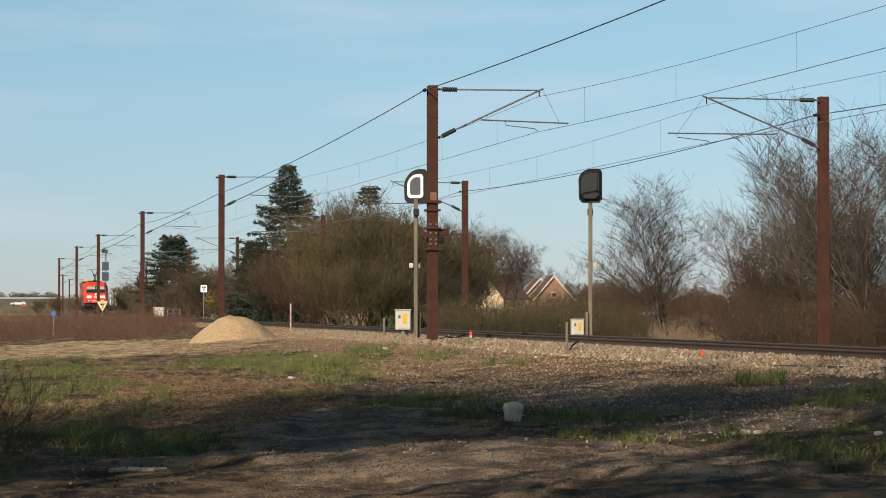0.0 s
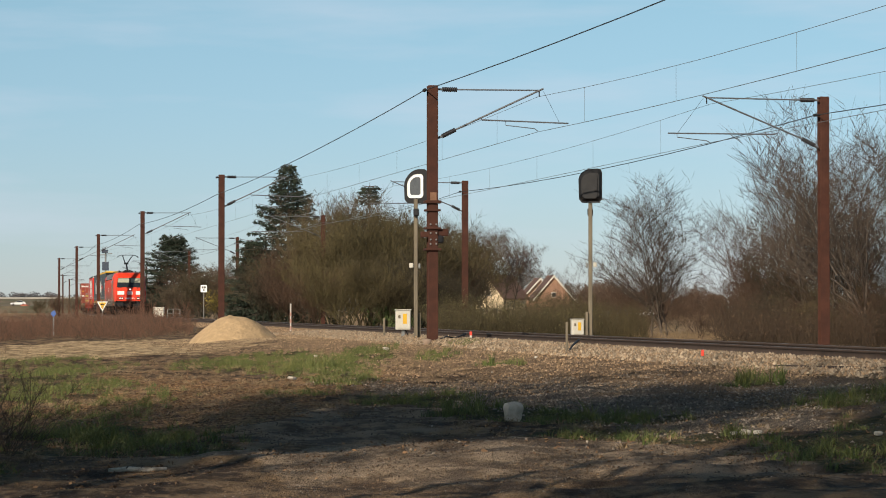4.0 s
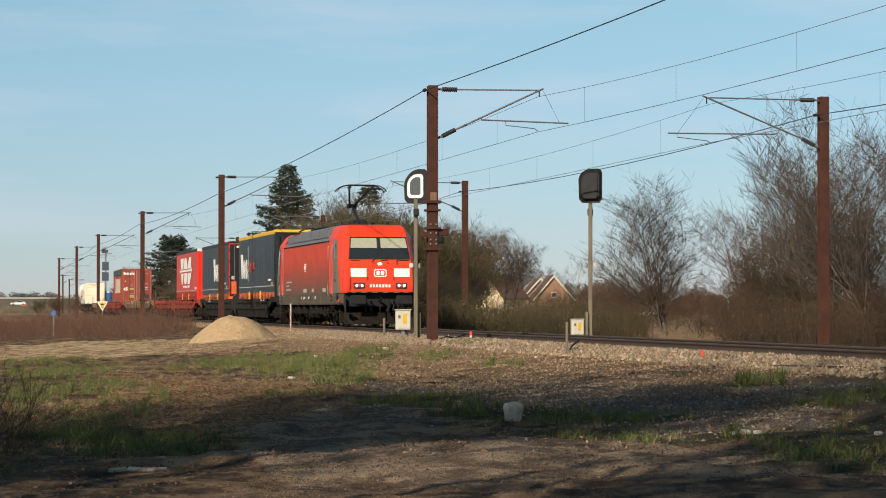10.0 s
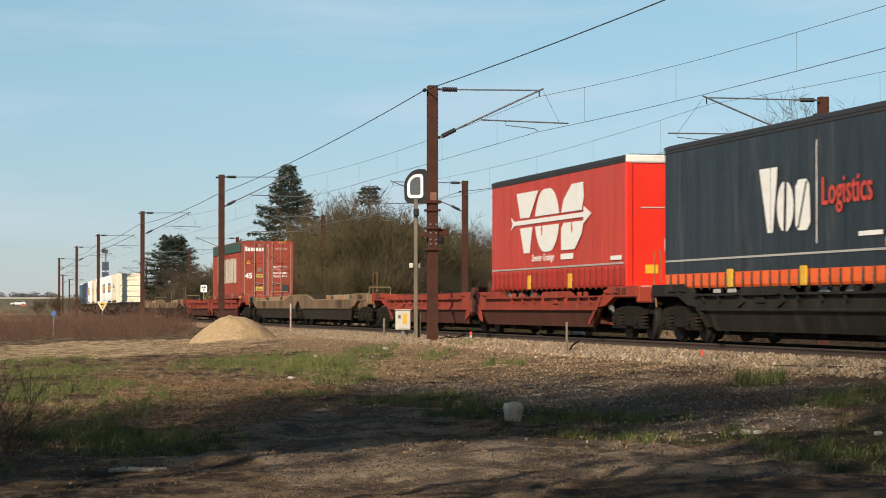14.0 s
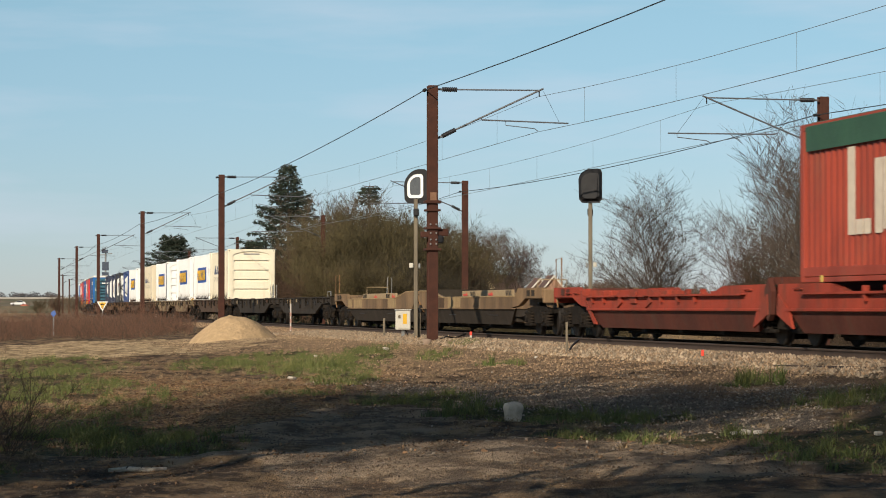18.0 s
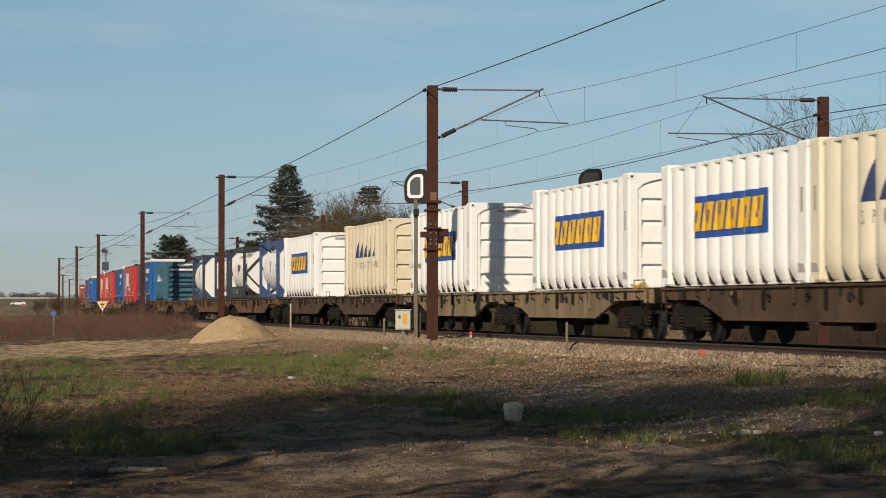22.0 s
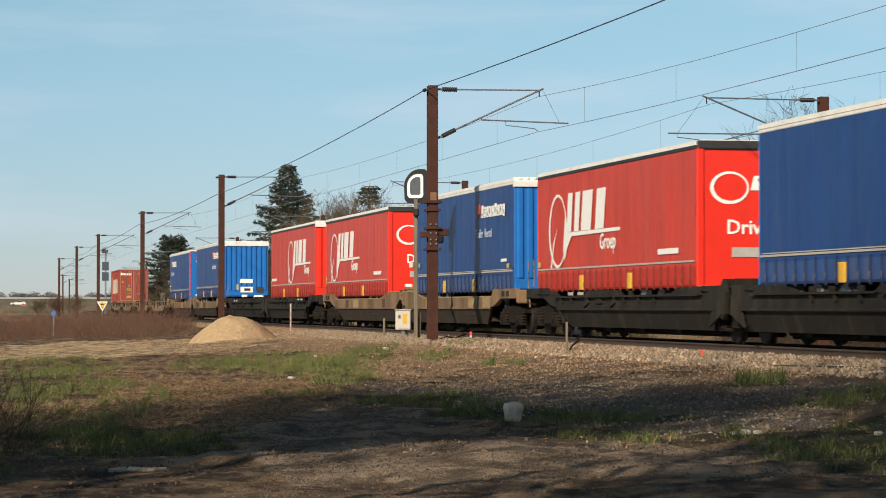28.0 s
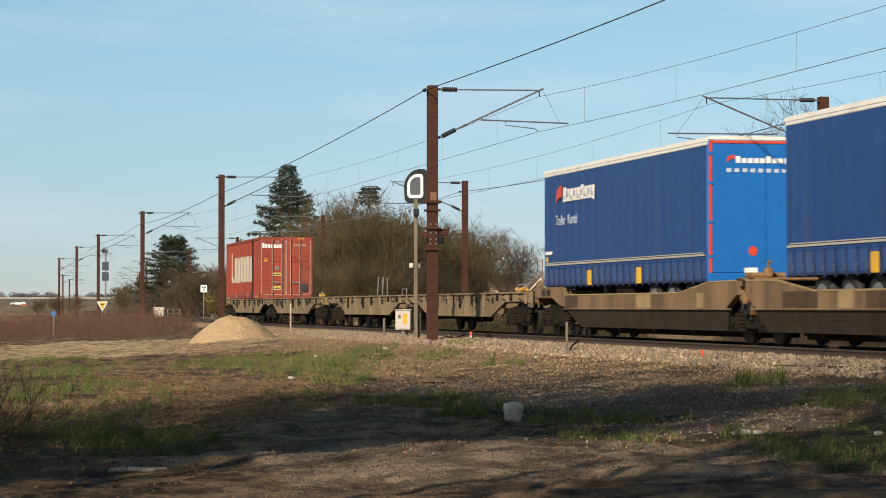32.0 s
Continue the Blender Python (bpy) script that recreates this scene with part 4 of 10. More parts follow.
    # sides
    for g in (0, 1):
        for sy in (-1, 1):
            def X(x):
                return -L - x if g else x
            y = sy * 1.489

            def skin(x, z, off):
                """Point on the cab's bowed side, off metres proud of it."""
                wf, ws = np.interp(z, [1.285, 2.56, 3.40], [1.25, 1.20, 1.10]), np.interp(z, [2.56, 3.40], [1.489, 1.465])
                return (X(x), sy * (np.interp(-x + face_x(z), [0, 0.1, 0.54, 0.9], [wf, wf + 0.06, (wf + ws) / 2 + 0.03, ws]) + off), z)

            def bowed(z0, z1, back, fore, off):
                """Panel on the bowed side; fore: its front edge by height."""
                mb = MB()
                zs, n = np.linspace(z0, z1, 9), 7
                for o in (off, off - 0.03):
                    mb.add([skin(back + (fore(z) - back) * k / n, z, o) for z in zs for k in range(n + 1)], [(r * (n + 1) + k, r * (n + 1) + k + 1, (r + 1) * (n + 1) + k + 1, (r + 1) * (n + 1) + k) for r in range(8) for k in range(n)])
                return mb
            d = part("cab_door", bowed(1.29, 3.33, -2.06, lambda z: np.interp(z, [1.29, 2.2, 3.1, 3.33], [-0.86, -1.10, -1.42, -1.55]), 0.012), DOOR_GREEN, th, "sage-green cab door panel")
            part("door_window", bowed(2.62, 3.27, -1.96, lambda z: np.interp(z, [2.62, 2.70, 3.1, 3.27], [-1.58, -1.48, -1.50, -1.72]), 0.022), WINDOW, d, "dark cab window")
            part("door_mark", bowed(2.04, 2.09, -1.78, lambda z: -1.32, 0.018), DECAL_BLACK, d, "dark lettering bar")
            part("door_mark", bowed(1.72, 1.83, -1.90, lambda z: -1.36, 0.018), DECAL_BLACK, d)
            part("door_badge", bowed(2.0, 2.12, -1.98, lambda z: -1.86, 0.018), DECAL_RED, d, "small red badge")
            part("bevel_groove", bowed(1.45, 2.55, -0.64, lambda z: -0.62, 0.006), BLACK, th)
            for x in (-2.12, -3.10):
                part("handrail", MB().tube([(X(x), y, 1.2), (X(x), y + sy * 0.05, 1.25), (X(x), y + sy * 0.05, 3.05), (X(x), y, 3.1)], 0.016, 6), GALV, th)
            for z in (1.95, 2.55):
                part("grab_handle", MB().tube([(X(-2.28), y, z), (X(-2.28), y + sy * 0.06, z + 0.03), (X(-2.28), y + sy * 0.06, z + 0.22), (X(-2.28), y, z + 0.25)], 0.012, 5), GALV, th)
            for k in range(3):
                part("step", MB().box(X(-2.35), X(-2.80), y - sy * 0.22, y + sy * 0.01, 0.52 + 0.24 * k, 0.56 + 0.24 * k, 0.008), UNDER, th)
            for x, z in ((-1.3, 1.08), (-2.6, 1.12), (-8.0, 1.05)):
                part("jack_recess", plate(rect(X(x) - 0.13, X(x) + 0.13, z - 0.02, z + 0.16, 0.03), y, 0.004), BLACK, th)
    y = -1.489
    part("side_badge", plate(rect(-9.66, -9.22, 2.2, 2.52, 0.04), y, 0.006), DECAL_WHITE, th, "faded pale badge")
    part("badge_field", plate(rect(-9.62, -9.26, 2.235, 2.485, 0.03), y - 0.004, 0.006), LOCO_RED, th)
    for x in (-9.58, -9.42):
        part("badge_bar", plate(rect(x, x + 0.12, 2.265, 2.455, 0.02), y - 0.008, 0.006), DECAL_WHITE, th)
    for k, w in enumerate((1.5, 0.7, 1.3)):
        part("caption_bar", plate(rect(-14.9, -14.9 + w, 1.78 - 0.16 * k, 1.84 - 0.16 * k), y, 0.004), DECAL_GREY, th)
    for x, w in ((-9.9, 0.9), (-7.6, 0.5), (-4.75, 0.75)):
        part("data_panel", plate(rect(x, x + w, 1.36, 1.5), y, 0.005), DECAL_GREY, th)
    for i, x in enumerate((-10.6, -9.9, -9.7, -9.5, -8.5, -8.35, -7.0, -6.6)):
        part("tick_mark", plate(rect(x, x + 0.06, 1.08, 1.19), y, 0.005), DECAL_WHITE, th)
    part("red_mark", plate(rect(-0.95, -1.25, 0.95, 1.05), -1.44, 0.02), REDPAINT, th)

    # running gear
    for x in (-4.5, -L + 4.5):
        b = part("bogie", MB().box(-2.0, 2.0, -1.06, -0.9, 0.52, 0.82, 0.05).box(-2.0, 2.0, 0.9, 1.06, 0.52, 0.82, 0.05).box(-0.4, 0.4, -1.0, 1.0, 0.45, 0.85, 0.05), UNDER, th, at=pose(x, 0, 0))
        for dx in (-1.3, 1.3):
            for sy in (-1, 1):
                part("wheel", MB().disc((dx, sy * 0.77, 0.6), "y", 0.6, 0.13, 28).disc((dx, sy * 0.71, 0.6), "y", 0.64, 0.03, 28), WHEEL, b)
                part("axle_box", MB().box(dx - 0.24, dx + 0.24, sy * 0.95, sy * 1.2, 0.42, 0.78, 0.05).disc((dx, sy * 1.2, 0.6), "y", 0.14, 0.08, 12), UNDER, b)
                for e in (-0.42, 0.42):
                    part("spring", MB().tube([(dx + e, sy * 1.08, 0.5), (dx + e, sy * 1.08, 0.92)], 0.11, 10), UNDER, b)
                part("brake_unit", MB().box(dx - 0.75, dx - 0.5, sy * 0.85, sy * 1.1, 0.3, 0.62, 0.04), UNDER, b)
            for sy in (-1, 1):
                part("sand_pipe", MB().tube([(dx + 0.75, sy * 1.15, 0.95), (dx + 0.7, sy * 1.1, 0.5), (dx + 0.6, sy * 0.85, 0.15)], 0.03, 6), UNDER, b)
                part("damper", MB().tube([(dx * 0.35, sy * 1.14, 0.45), (dx * 0.85, sy * 1.14, 0.75)], 0.055, 8), UNDER, b)
    rng_ = random.Random(7)
    for bx in (-4.5, -L + 4.5):
        for k in range(9):
            x = bx - 2.1 + 0.5 * k + rng_.uniform(-0.12, 0.12)
            z = rng_.uniform(0.62, 0.85)
            part("cable_loop", MB().tube([(x, -1.3, 0.98), (x + 0.05, -1.34, z), (x + rng_.uniform(0.1, 0.35), -1.32, z - rng_.uniform(0.05, 0.2)), (x + rng_.uniform(0.25, 0.45), -1.2, 0.62)], 0.022, 5), UNDER, th)
        for k in range(5):
            x = bx - 1.9 + 0.92 * k + rng_.uniform(-0.1, 0.1)
            w, h = rng_.uniform(0.12, 0.3), rng_.uniform(0.14, 0.34)
            part("gear_case", MB().box(x - w / 2, x + w / 2, -1.32, -1.12, 0.78 - h, 0.82, 0.03), UNDER, th)
        for dx in (-1.65, -0.5, 0.5, 1.65):
            part("brake_rod", MB().tube([(bx + dx, -1.16, 0.86), (bx + dx + 0.25, -1.2, 0.40), (bx + dx + 0.1, -1.12, 0.22)], [0.05, 0.06, 0.04], 7), UNDER, th)
        part("guard_iron", MB().box(bx + 2.25 if bx > -9 else bx - 2.33, bx + 2.33 if bx > -9 else bx - 2.25, -1.25, -0.95, 0.16, 0.9, 0.02), UNDER, th)
    part("transformer", MB().box(-7.3, -11.6, -1.2, 1.2, 0.34, 1.0, 0.08), UNDER, th)
    for x in (-7.0, -8.4, -10.3, -11.9):
        part("equipment_box", MB().box(x, x - 0.75, -1.36, -1.1, 0.48, 0.95, 0.05), UNDER, th)
    for g in (0, 1):
        k = -L if g else 0
        f = -1 if g else 1
        for sy in (-0.875, 0.875):
            part("buffer", MB().tube([(k - f * 0.62, sy, 1.03), (k - f * 0.08, sy, 1.03)], 0.13, 12).box(k - f * 0.08, k, sy - 0.31, sy + 0.31, 0.86, 1.2, 0.05), BLACK, th, "black oblong buffer")
            part("buffer_step", MB().box(k - f * 0.62, k - f * 0.4, sy * 1.3 - 0.14, sy * 1.3 + 0.14, 0.5, 0.54, 0.01).box(k - f * 0.62, k - f * 0.42, sy * 1.3 - 0.16, sy * 1.3 - 0.13, 0.5, 1.1, 0.01), BLACK, th)
        part("coupler", GEAR["coupler"], None, th, at=pose(k - f * 0.45, 0, 1.0, 0, 0, 0 if f > 0 else 180))
        part("buffer_beam", MB().box(k - f * 0.62, k - f * 0.75, -1.32, 1.32, 0.78, 1.28, 0.03), BLACK, th)
        for y in (-0.55, -0.35, 0.3, 0.5, 0.68):
            part("air_hose", MB().tube([(k - f * 0.58, y, 1.05), (k - f * 0.42, y, 0.95), (k - f * 0.40, y + 0.03, 0.75), (k - f * 0.48, y + 0.05, 0.6), (k - f * 0.58, y + 0.02, 0.7)], 0.03, 6), RUBBER, th)
        part("snow_plough", MB().rings([[(k - f * (0.95 if abs(y) > 1 else 0.72), y, z) for y in (-1.25, -0.7, 0.7, 1.25)] for z in (0.12, 0.55)] + [[(k - f * (1.03 if abs(y) > 1 else 0.82), y, z) for y in (-1.25, -0.7, 0.7, 1.25)] for z in (0.56, 0.12)], cap=False, close=False), UNDER, th, "dark steel snow plough")

    # roof gear and pantographs
    p = part("pantograph", MB().box(-4.7, -7.1, -0.5, 0.5, 3.96, 4.03, 0.02), BLACK, th, "raised dark pantograph")
    for x in (-4.8, -7.0):
        for y in (-0.45, 0.45):
            part("insulator", ribbed((x, y, 3.84), (x, y, 3.98), 4, 0.08), PORCELAIN, p)
    part("lower_arm", MB().tube([(-5.0, 0, 4.1), (-6.8, 0, 4.79)], [0.075, 0.055], 8), BLACK, p)
    part("control_rod", MB().tube([(-5.5, 0.12, 4.04), (-6.95, 0.08, 4.70)], 0.02, 6), BLACK, p)
    for y in (-0.3, 0.3):
        part("upper_arm", MB().tube([(-6.8, 0.28 * y, 4.79), (-4.85, y * 1.45, 5.42)], [0.045, 0.032], 7), BLACK, p)
        part("link_rod", MB().tube([(-6.95, y * 0.25, 4.83), (-5.0, y * 1.2, 5.40)], 0.012, 5), BLACK, p)
        part("spring_box", MB().box(-4.95, -4.4, y * 1.5 - 0.04, y * 1.5 + 0.04, 5.40, 5.47, 0.02), BLACK, p)
    part("knee", MB().disc((-6.82, 0, 4.79), "y", 0.09, 0.4, 12), BLACK, p)
    for x in (-4.4, -4.95):
        part("contact_strip", MB().tube([(x, -0.97, 5.26), (x, -0.90, 5.38), (x, -0.72, 5.48), (x, -0.50, 5.52), (x, 0.50, 5.52), (x, 0.72, 5.48), (x, 0.90, 5.38), (x, 0.97, 5.26)], 0.024, 6), BLACK, p)
    part("head_frame", MB().tube([(-4.4, -0.45, 5.47), (-4.95, -0.45, 5.47)], 0.02, 6).tube([(-4.4, 0.45, 5.47), (-4.95, 0.45, 5.47)], 0.02, 6), BLACK, p)
    part("spring_base", MB().box(-4.8, -5.4, -0.3, 0.3, 4.02, 4.16, 0.05), BLACK, p)
    part("drive_case", MB().box(-3.9, -4.6, -0.5, 0.1, 3.88, 4.02, 0.05).disc((-4.2, 0.3, 3.98), "z", 0.16, 0.16, 14), BLACK, p)
    q = part("folded_pantograph", MB().box(-L + 3.9, -L + 6.9, -0.5, 0.5, 3.96, 4.02, 0.02), BLACK, th, "lowered dark pantograph")
    for y in (-0.35, 0.35):
        part("arm", MB().tube([(-L + 3.6, y, 4.06), (-L + 5.4, y * 0.6, 4.13), (-L + 7.9, y, 4.08)], 0.04, 6), BLACK, q)
    part("contact_strip", MB().tube([(-L + 3.7, -0.9, 4.0), (-L + 3.7, -0.6, 4.14), (-L + 3.7, 0.6, 4.14), (-L + 3.7, 0.9, 4.0)], 0.035, 6), BLACK, q)
    for x, y in ((-2.3, -0.5), (-2.3, 0.6), (-2.9, -0.75)):
        part("horn", MB().tube([(x - 0.3, y, 3.92), (x + 0.2, y, 3.95)], [0.04, 0.08], 8), BLACK, th)
    part("aerial", MB().tube([(-4.93, -0.75, 3.8), (-4.93, -0.75, 4.16)], [0.09, 0.03], 8), BLACK, th)
    part("roof_cable", MB().tube([(-7.2, 0.3, 4.0), (-8, 0.3, 4.06), (-12, 0.3, 4.06), (-13.6, 0.3, 4.02)], 0.025, 6), BLACK, th)
    for x in (-7.6, -9.2, -10.8, -12.4):
        part("roof_insulator", ribbed((x, 0.3, 3.9), (x, 0.3, 4.06), 4, 0.05), PORCELAIN, th)
    return ride(th, -0.72, L - 0.72)


engine()


# ---- wagons ----
def wagon_paint(name, a, b, **k):
    return surf(name, a, b, 0.75, grain=0.9, fine=30, stretch=(1, 1, 0.25), dirt=(0.055, 0.043, 0.031), dirt_amt=0.34, dirt_scale=1.6, bump=0.25, spec=0.25, **k)


PAINT = {"dark": wagon_paint("wagon_charcoal", (0.019, 0.0165, 0.012), (0.010, 0.009, 0.007)),
         "red": wagon_paint("wagon_red", (0.31, 0.047, 0.025), (0.22, 0.036, 0.021)),
         "brown": wagon_paint("wagon_drab", (0.235, 0.152, 0.082), (0.115, 0.074, 0.043)),
         "flat_dark": wagon_paint("flat_umber", (0.036, 0.027, 0.019), (0.022, 0.017, 0.012)),
         "flat_yellow": wagon_paint("flat_ochre", (0.27, 0.20, 0.11), (0.17, 0.125, 0.075)),
         "flat_brown": wagon_paint("flat_brown", (0.100, 0.060, 0.036), (0.056, 0.035, 0.023)),
         "flat_rust": wagon_paint("flat_rust", (0.20, 0.105, 0.045), (0.085, 0.052, 0.030))}
TROUGH = {"dark": wagon_paint("trough_charcoal", (0.013, 0.011, 0.008), (0.009, 0.008, 0.006)), "red": wagon_paint("trough_red", (0.10, 0.028, 0.018), (0.065, 0.021, 0.015)),
          "brown": wagon_paint("trough_drab", (0.034, 0.026, 0.018), (0.025, 0.019, 0.014))}
# near-black that puts the shade under the wagons into the colour
SHADOW_PAINT = surf("underfloor_shade", (0.010, 0.009, 0.007), (0.006, 0.006, 0.005), 0.9, bump=0.2)
STRIPE = surf("hazard_board", (0.36, 0.27, 0.15), (0.28, 0.2, 0.11), 0.7)


DECAL_RUST = surf("rust_patch", (0.13, 0.055, 0.025), (0.08, 0.036, 0.02), 0.9, grain=6)
DECAL_SOOT = surf("soot_patch", (0.018, 0.015, 0.012), (0.012, 0.010, 0.009), 0.9, grain=6)


PATCH = (surf("dark_brown_patch", (0.092, 0.056, 0.033), (0.062, 0.040, 0.026), 0.8, grain=3, fine=40, spec=0.2), surf("pale_tan_patch", (0.33, 0.235, 0.12), (0.25, 0.175, 0.095), 0.8, grain=3, fine=40, spec=0.2))
OCHRE = surf("rusty_ochre_steel", (0.27, 0.155, 0.062), (0.15, 0.075, 0.032), 0.75, grain=5, fine=50, bump=0.3, dirt=(0.07, 0.04, 0.022), dirt_amt=0.25, dirt_scale=3)


def pocket_wagon(colour, label, d0, d1, boards=False):
    """Articulated pocket wagon: two sunk sections on three bogies."""
    th = thing("pocket_wagon", label, "freight wagon", "pocket wagons")
    L = d1 - d0
    H = L / 2
    P, T = PAINT[colour], TROUGH[colour]
    plain = colour == "brown"
    for g in (0, 1):
        def X(x):
            return -x if not g else -L + x
        sec = part("section", MB().box(X(0.62), X(3.4), -1.28, 1.28, 0.98, 1.16, 0.02).box(X(3.2), X(H - 1.2), -0.9, 0.9, 0.34, 0.40), P, th, "sunken wagon section")
        top = [(0.62, 1.24), (2.9, 1.24), (3.5, 1.03), (6.4, 1.03), (6.7, 1.15), (9.2, 1.15), (9.5, 1.03), (13.4, 1.03), (14.2, 1.18), (H - 0.25, 1.19)] if not plain else \
              [(0.62, 1.26), (3.3, 1.26), (3.6, 1.05), (13.2, 1.05), (15.2, 1.26), (H - 0.3, 1.27)]
        bot = [(H - 0.25, 1.0), (H - 1.0, 0.70), (4.6, 0.70), (3.2, 0.80), (2.4, 1.0), (0.62, 1.0)]
        for sy in (-1, 1):
            s = part("side_beam", MB().prism([(X(x), z) for x, z in top + bot], sy * 1.16, sy * 1.29), P, sec)
            part("lower_side", MB().rings([[(X(3.7), sy * 1.2, 0.72), (X(H - 0.75), sy * 1.2, 0.72), (X(H - 1.25), sy * 1.08, 0.28), (X(4.7), sy * 1.08, 0.28)],
                                           [(X(3.7), sy * 1.27, 0.72), (X(H - 0.75), sy * 1.27, 0.72), (X(H - 1.25), sy * 1.14, 0.28), (X(4.7), sy * 1.14, 0.28)]]), T, sec, "grimy lower trough wall")
            if not plain:
                part("side_ledge", MB().box(X(3.9), X(H - 0.7), sy * 1.28, sy * 1.33, 0.68, 0.735, 0.01), P, sec)
                for x in (6.7, 9.0):
                    part("z_rib", MB().prism([(X(x - 0.35), 0.74), (X(x - 0.15), 0.74), (X(x + 0.25), 0.86), (X(x + 0.25), 0.98), (X(x + 0.1), 0.98), (X(x + 0.1), 0.88)], sy * 1.29, sy * 1.33), P, sec)
                for a, b in ((3.9, 6.5), (6.9, 8.9), (9.3, H - 1.7)):
                    part("top_ledge", MB().prism([(X(a), 0.985), (X(b), 0.985), (X(b + 0.1), 1.0), (X(b), 1.02), (X(a), 1.02), (X(a - 0.1), 1.0)], sy * 1.28, sy * 1.385), P, sec, "overhanging top ledge")
                for x in (4.4, 5.4, 10.0, 11.2, 12.4):
                    part("side_bracket", MB().prism([(X(x), 0.86), (X(x + 0.07), 0.86), (X(x + 0.1), 0.985), (X(x - 0.03), 0.985)], sy * 1.288, sy * 1.36), P, sec)
                for x in (5.1, 5.7, 10.2, 11.6, 12.6):
                    part("top_lug", MB().box(X(x), X(x + 0.16), sy * 1.18, sy * 1.27, 1.02, 1.13, 0.012), P, sec)
                for x in (2.0, 2.7, H - 1.6):
                    part("grip_rail", MB().tube([(X(x), sy * 1.29, 1.08), (X(x), sy * 1.34, 1.1), (X(x + 0.4), sy * 1.34, 1.1), (X(x + 0.4), sy * 1.29, 1.08)], 0.014, 5), P, sec)
                part("lifting_plate", MB().box(X(7.6), X(8.1), sy * 1.29, sy * 1.335, 0.84, 1.1, 0.01), P, sec)
                part("slant_rib", MB().prism([(X(3.4), 1.0), (X(3.6), 1.0), (X(4.75), 0.36), (X(4.5), 0.36)], sy * 1.27, sy * 1.31), P, sec)
            else:
                part("side_ledge", MB().box(X(3.6), X(H - 0.6), sy * 1.28, sy * 1.31, 0.70, 0.735, 0.01), P, sec)
                for x in (6.0, 11.5):
                    part("step_pocket", MB().box(X(x), X(x + 1.1), sy * 1.16, sy * 1.22, 0.52, 0.66, 0.01), BLACK, sec)
                q_ = random.Random(int(d0 * 3) + g)
                x = 3.75
                while sy < 0 and x < H - 2.6:
                    w = min(q_.uniform(0.35, 2.0), H - 2.4 - x)
                    if q_.random() < (0.62 if d0 > 470 else 0.4):
                        part("paint_patch", MB().box(X(x), X(x + w), -1.29, -1.293, 0.742, 1.045), PATCH[q_.random() < 0.45], sec, "repainted patch")
                    x += w + q_.uniform(0.3, 1.2)
                part("edge_rail", MB().tube([(X(a), sy * 1.28, b) for a, b in top[2:]], 0.022, 5), PATCH[1], sec)
            if colour == "dark":
                for x, w in ((5.0, 0.42), (5.9, 0.5)):
                    part("white_panel", MB().box(X(x), X(x + w), sy * 1.295, sy * 1.31, 1.045, 1.12), DECAL_GREY, sec, "pale number panel")
            for x in (1.4, 1.9):
                part("side_plate", MB().box(X(x), X(x + 0.32), sy * 1.29, sy * 1.305, 1.05, 1.2), T, sec)
            if sy < 0 and g:
                part("end_pole", MB().tube([(X(0.75), sy * 1.22, 0.75), (X(0.75), sy * 1.26, 1.3), (X(0.75), sy * 1.26, 1.95), (X(0.75), sy * 1.12, 2.0), (X(0.75), sy * 1.12, 1.3)], 0.02, 6), OCHRE, sec, "rusty upright grab pole")
        part("inner_bulkhead", MB().prism_x([(-1.25, 1.0), (-1.0, 0.62), (1.0, 0.62), (1.25, 1.0), (1.25, 1.32), (-1.25, 1.32)], X(H - 0.42), X(H - 0.34)), T, sec)
        if not plain:
            part("slope_plate", MB().prism([(X(H - 0.3), 1.0), (X(H - 0.25), 0.62), (X(H - 1.1), 0.36), (X(H - 0.9), 0.7)], -1.32, -1.27), P, sec)
        part("hitch", MB().box(X(1.2), X(2.1), -0.5, 0.5, 1.16, 1.2, 0.02).box(X(1.4), X(1.9), -0.3, 0.3, 1.19, 1.225, 0.01), T, sec, "kingpin trestle")
        part("end_sill", MB().box(X(0.5), X(0.7), -1.26, 1.26, 0.86, 1.22, 0.03), P, sec)
        for x in (4.2, 6.8, 9.4, 12.0, 14.6):
            part("cross_beam", MB().box(X(x), X(x + 0.18), -1.1, 1.1, 0.36, 0.5, 0.01), T, sec)
        if boards:
            for sy in (-1, 1):
                part("cradle_board", MB().box(X(5.2), X(11.8), sy * 0.92, sy * 0.98, 1.0, 1.24, 0.01), STRIPE, sec, "tan inner cradle board")
                for x in (5.3, 9.9):
                    for k in range(4):
                        part("hazard_bar", MB().prism([(X(x + 0.18 * k), 1.05), (X(x + 0.18 * k + 0.08), 1.05), (X(x + 0.18 * k + 0.2), 1.22), (X(x + 0.18 * k + 0.12), 1.22)], sy * 0.985, sy * 0.992), BLACK, sec)
                for x in (7.6, 11.0):
                    part("arrow_mark", MB().prism([(X(x), 1.12), (X(x + 0.22), 1.2), (X(x + 0.22), 1.15), (X(x + 0.6), 1.15), (X(x + 0.6), 1.09), (X(x + 0.22), 1.09), (X(x + 0.22), 1.04)], sy * 0.985, sy * 0.992), DECAL_RED, sec)
            part("lattice_rail", MB().tube([(X(3.9), -0.6, 1.25), (X(3.9), -0.6, 1.5), (X(3.9), 0.2, 1.5), (X(3.9), 0.2, 1.25)], 0.016, 6), STRIPE, sec)
        end_gear(th, X(0) if not g else -L, 1 if not g else -1)
        bogie(th, X(1.95))
        part("brake_rod", MB().tube([(X(5), -0.7, 0.24), (X(H - 2), -0.7, 0.24)], 0.03, 6), UNDER, th)
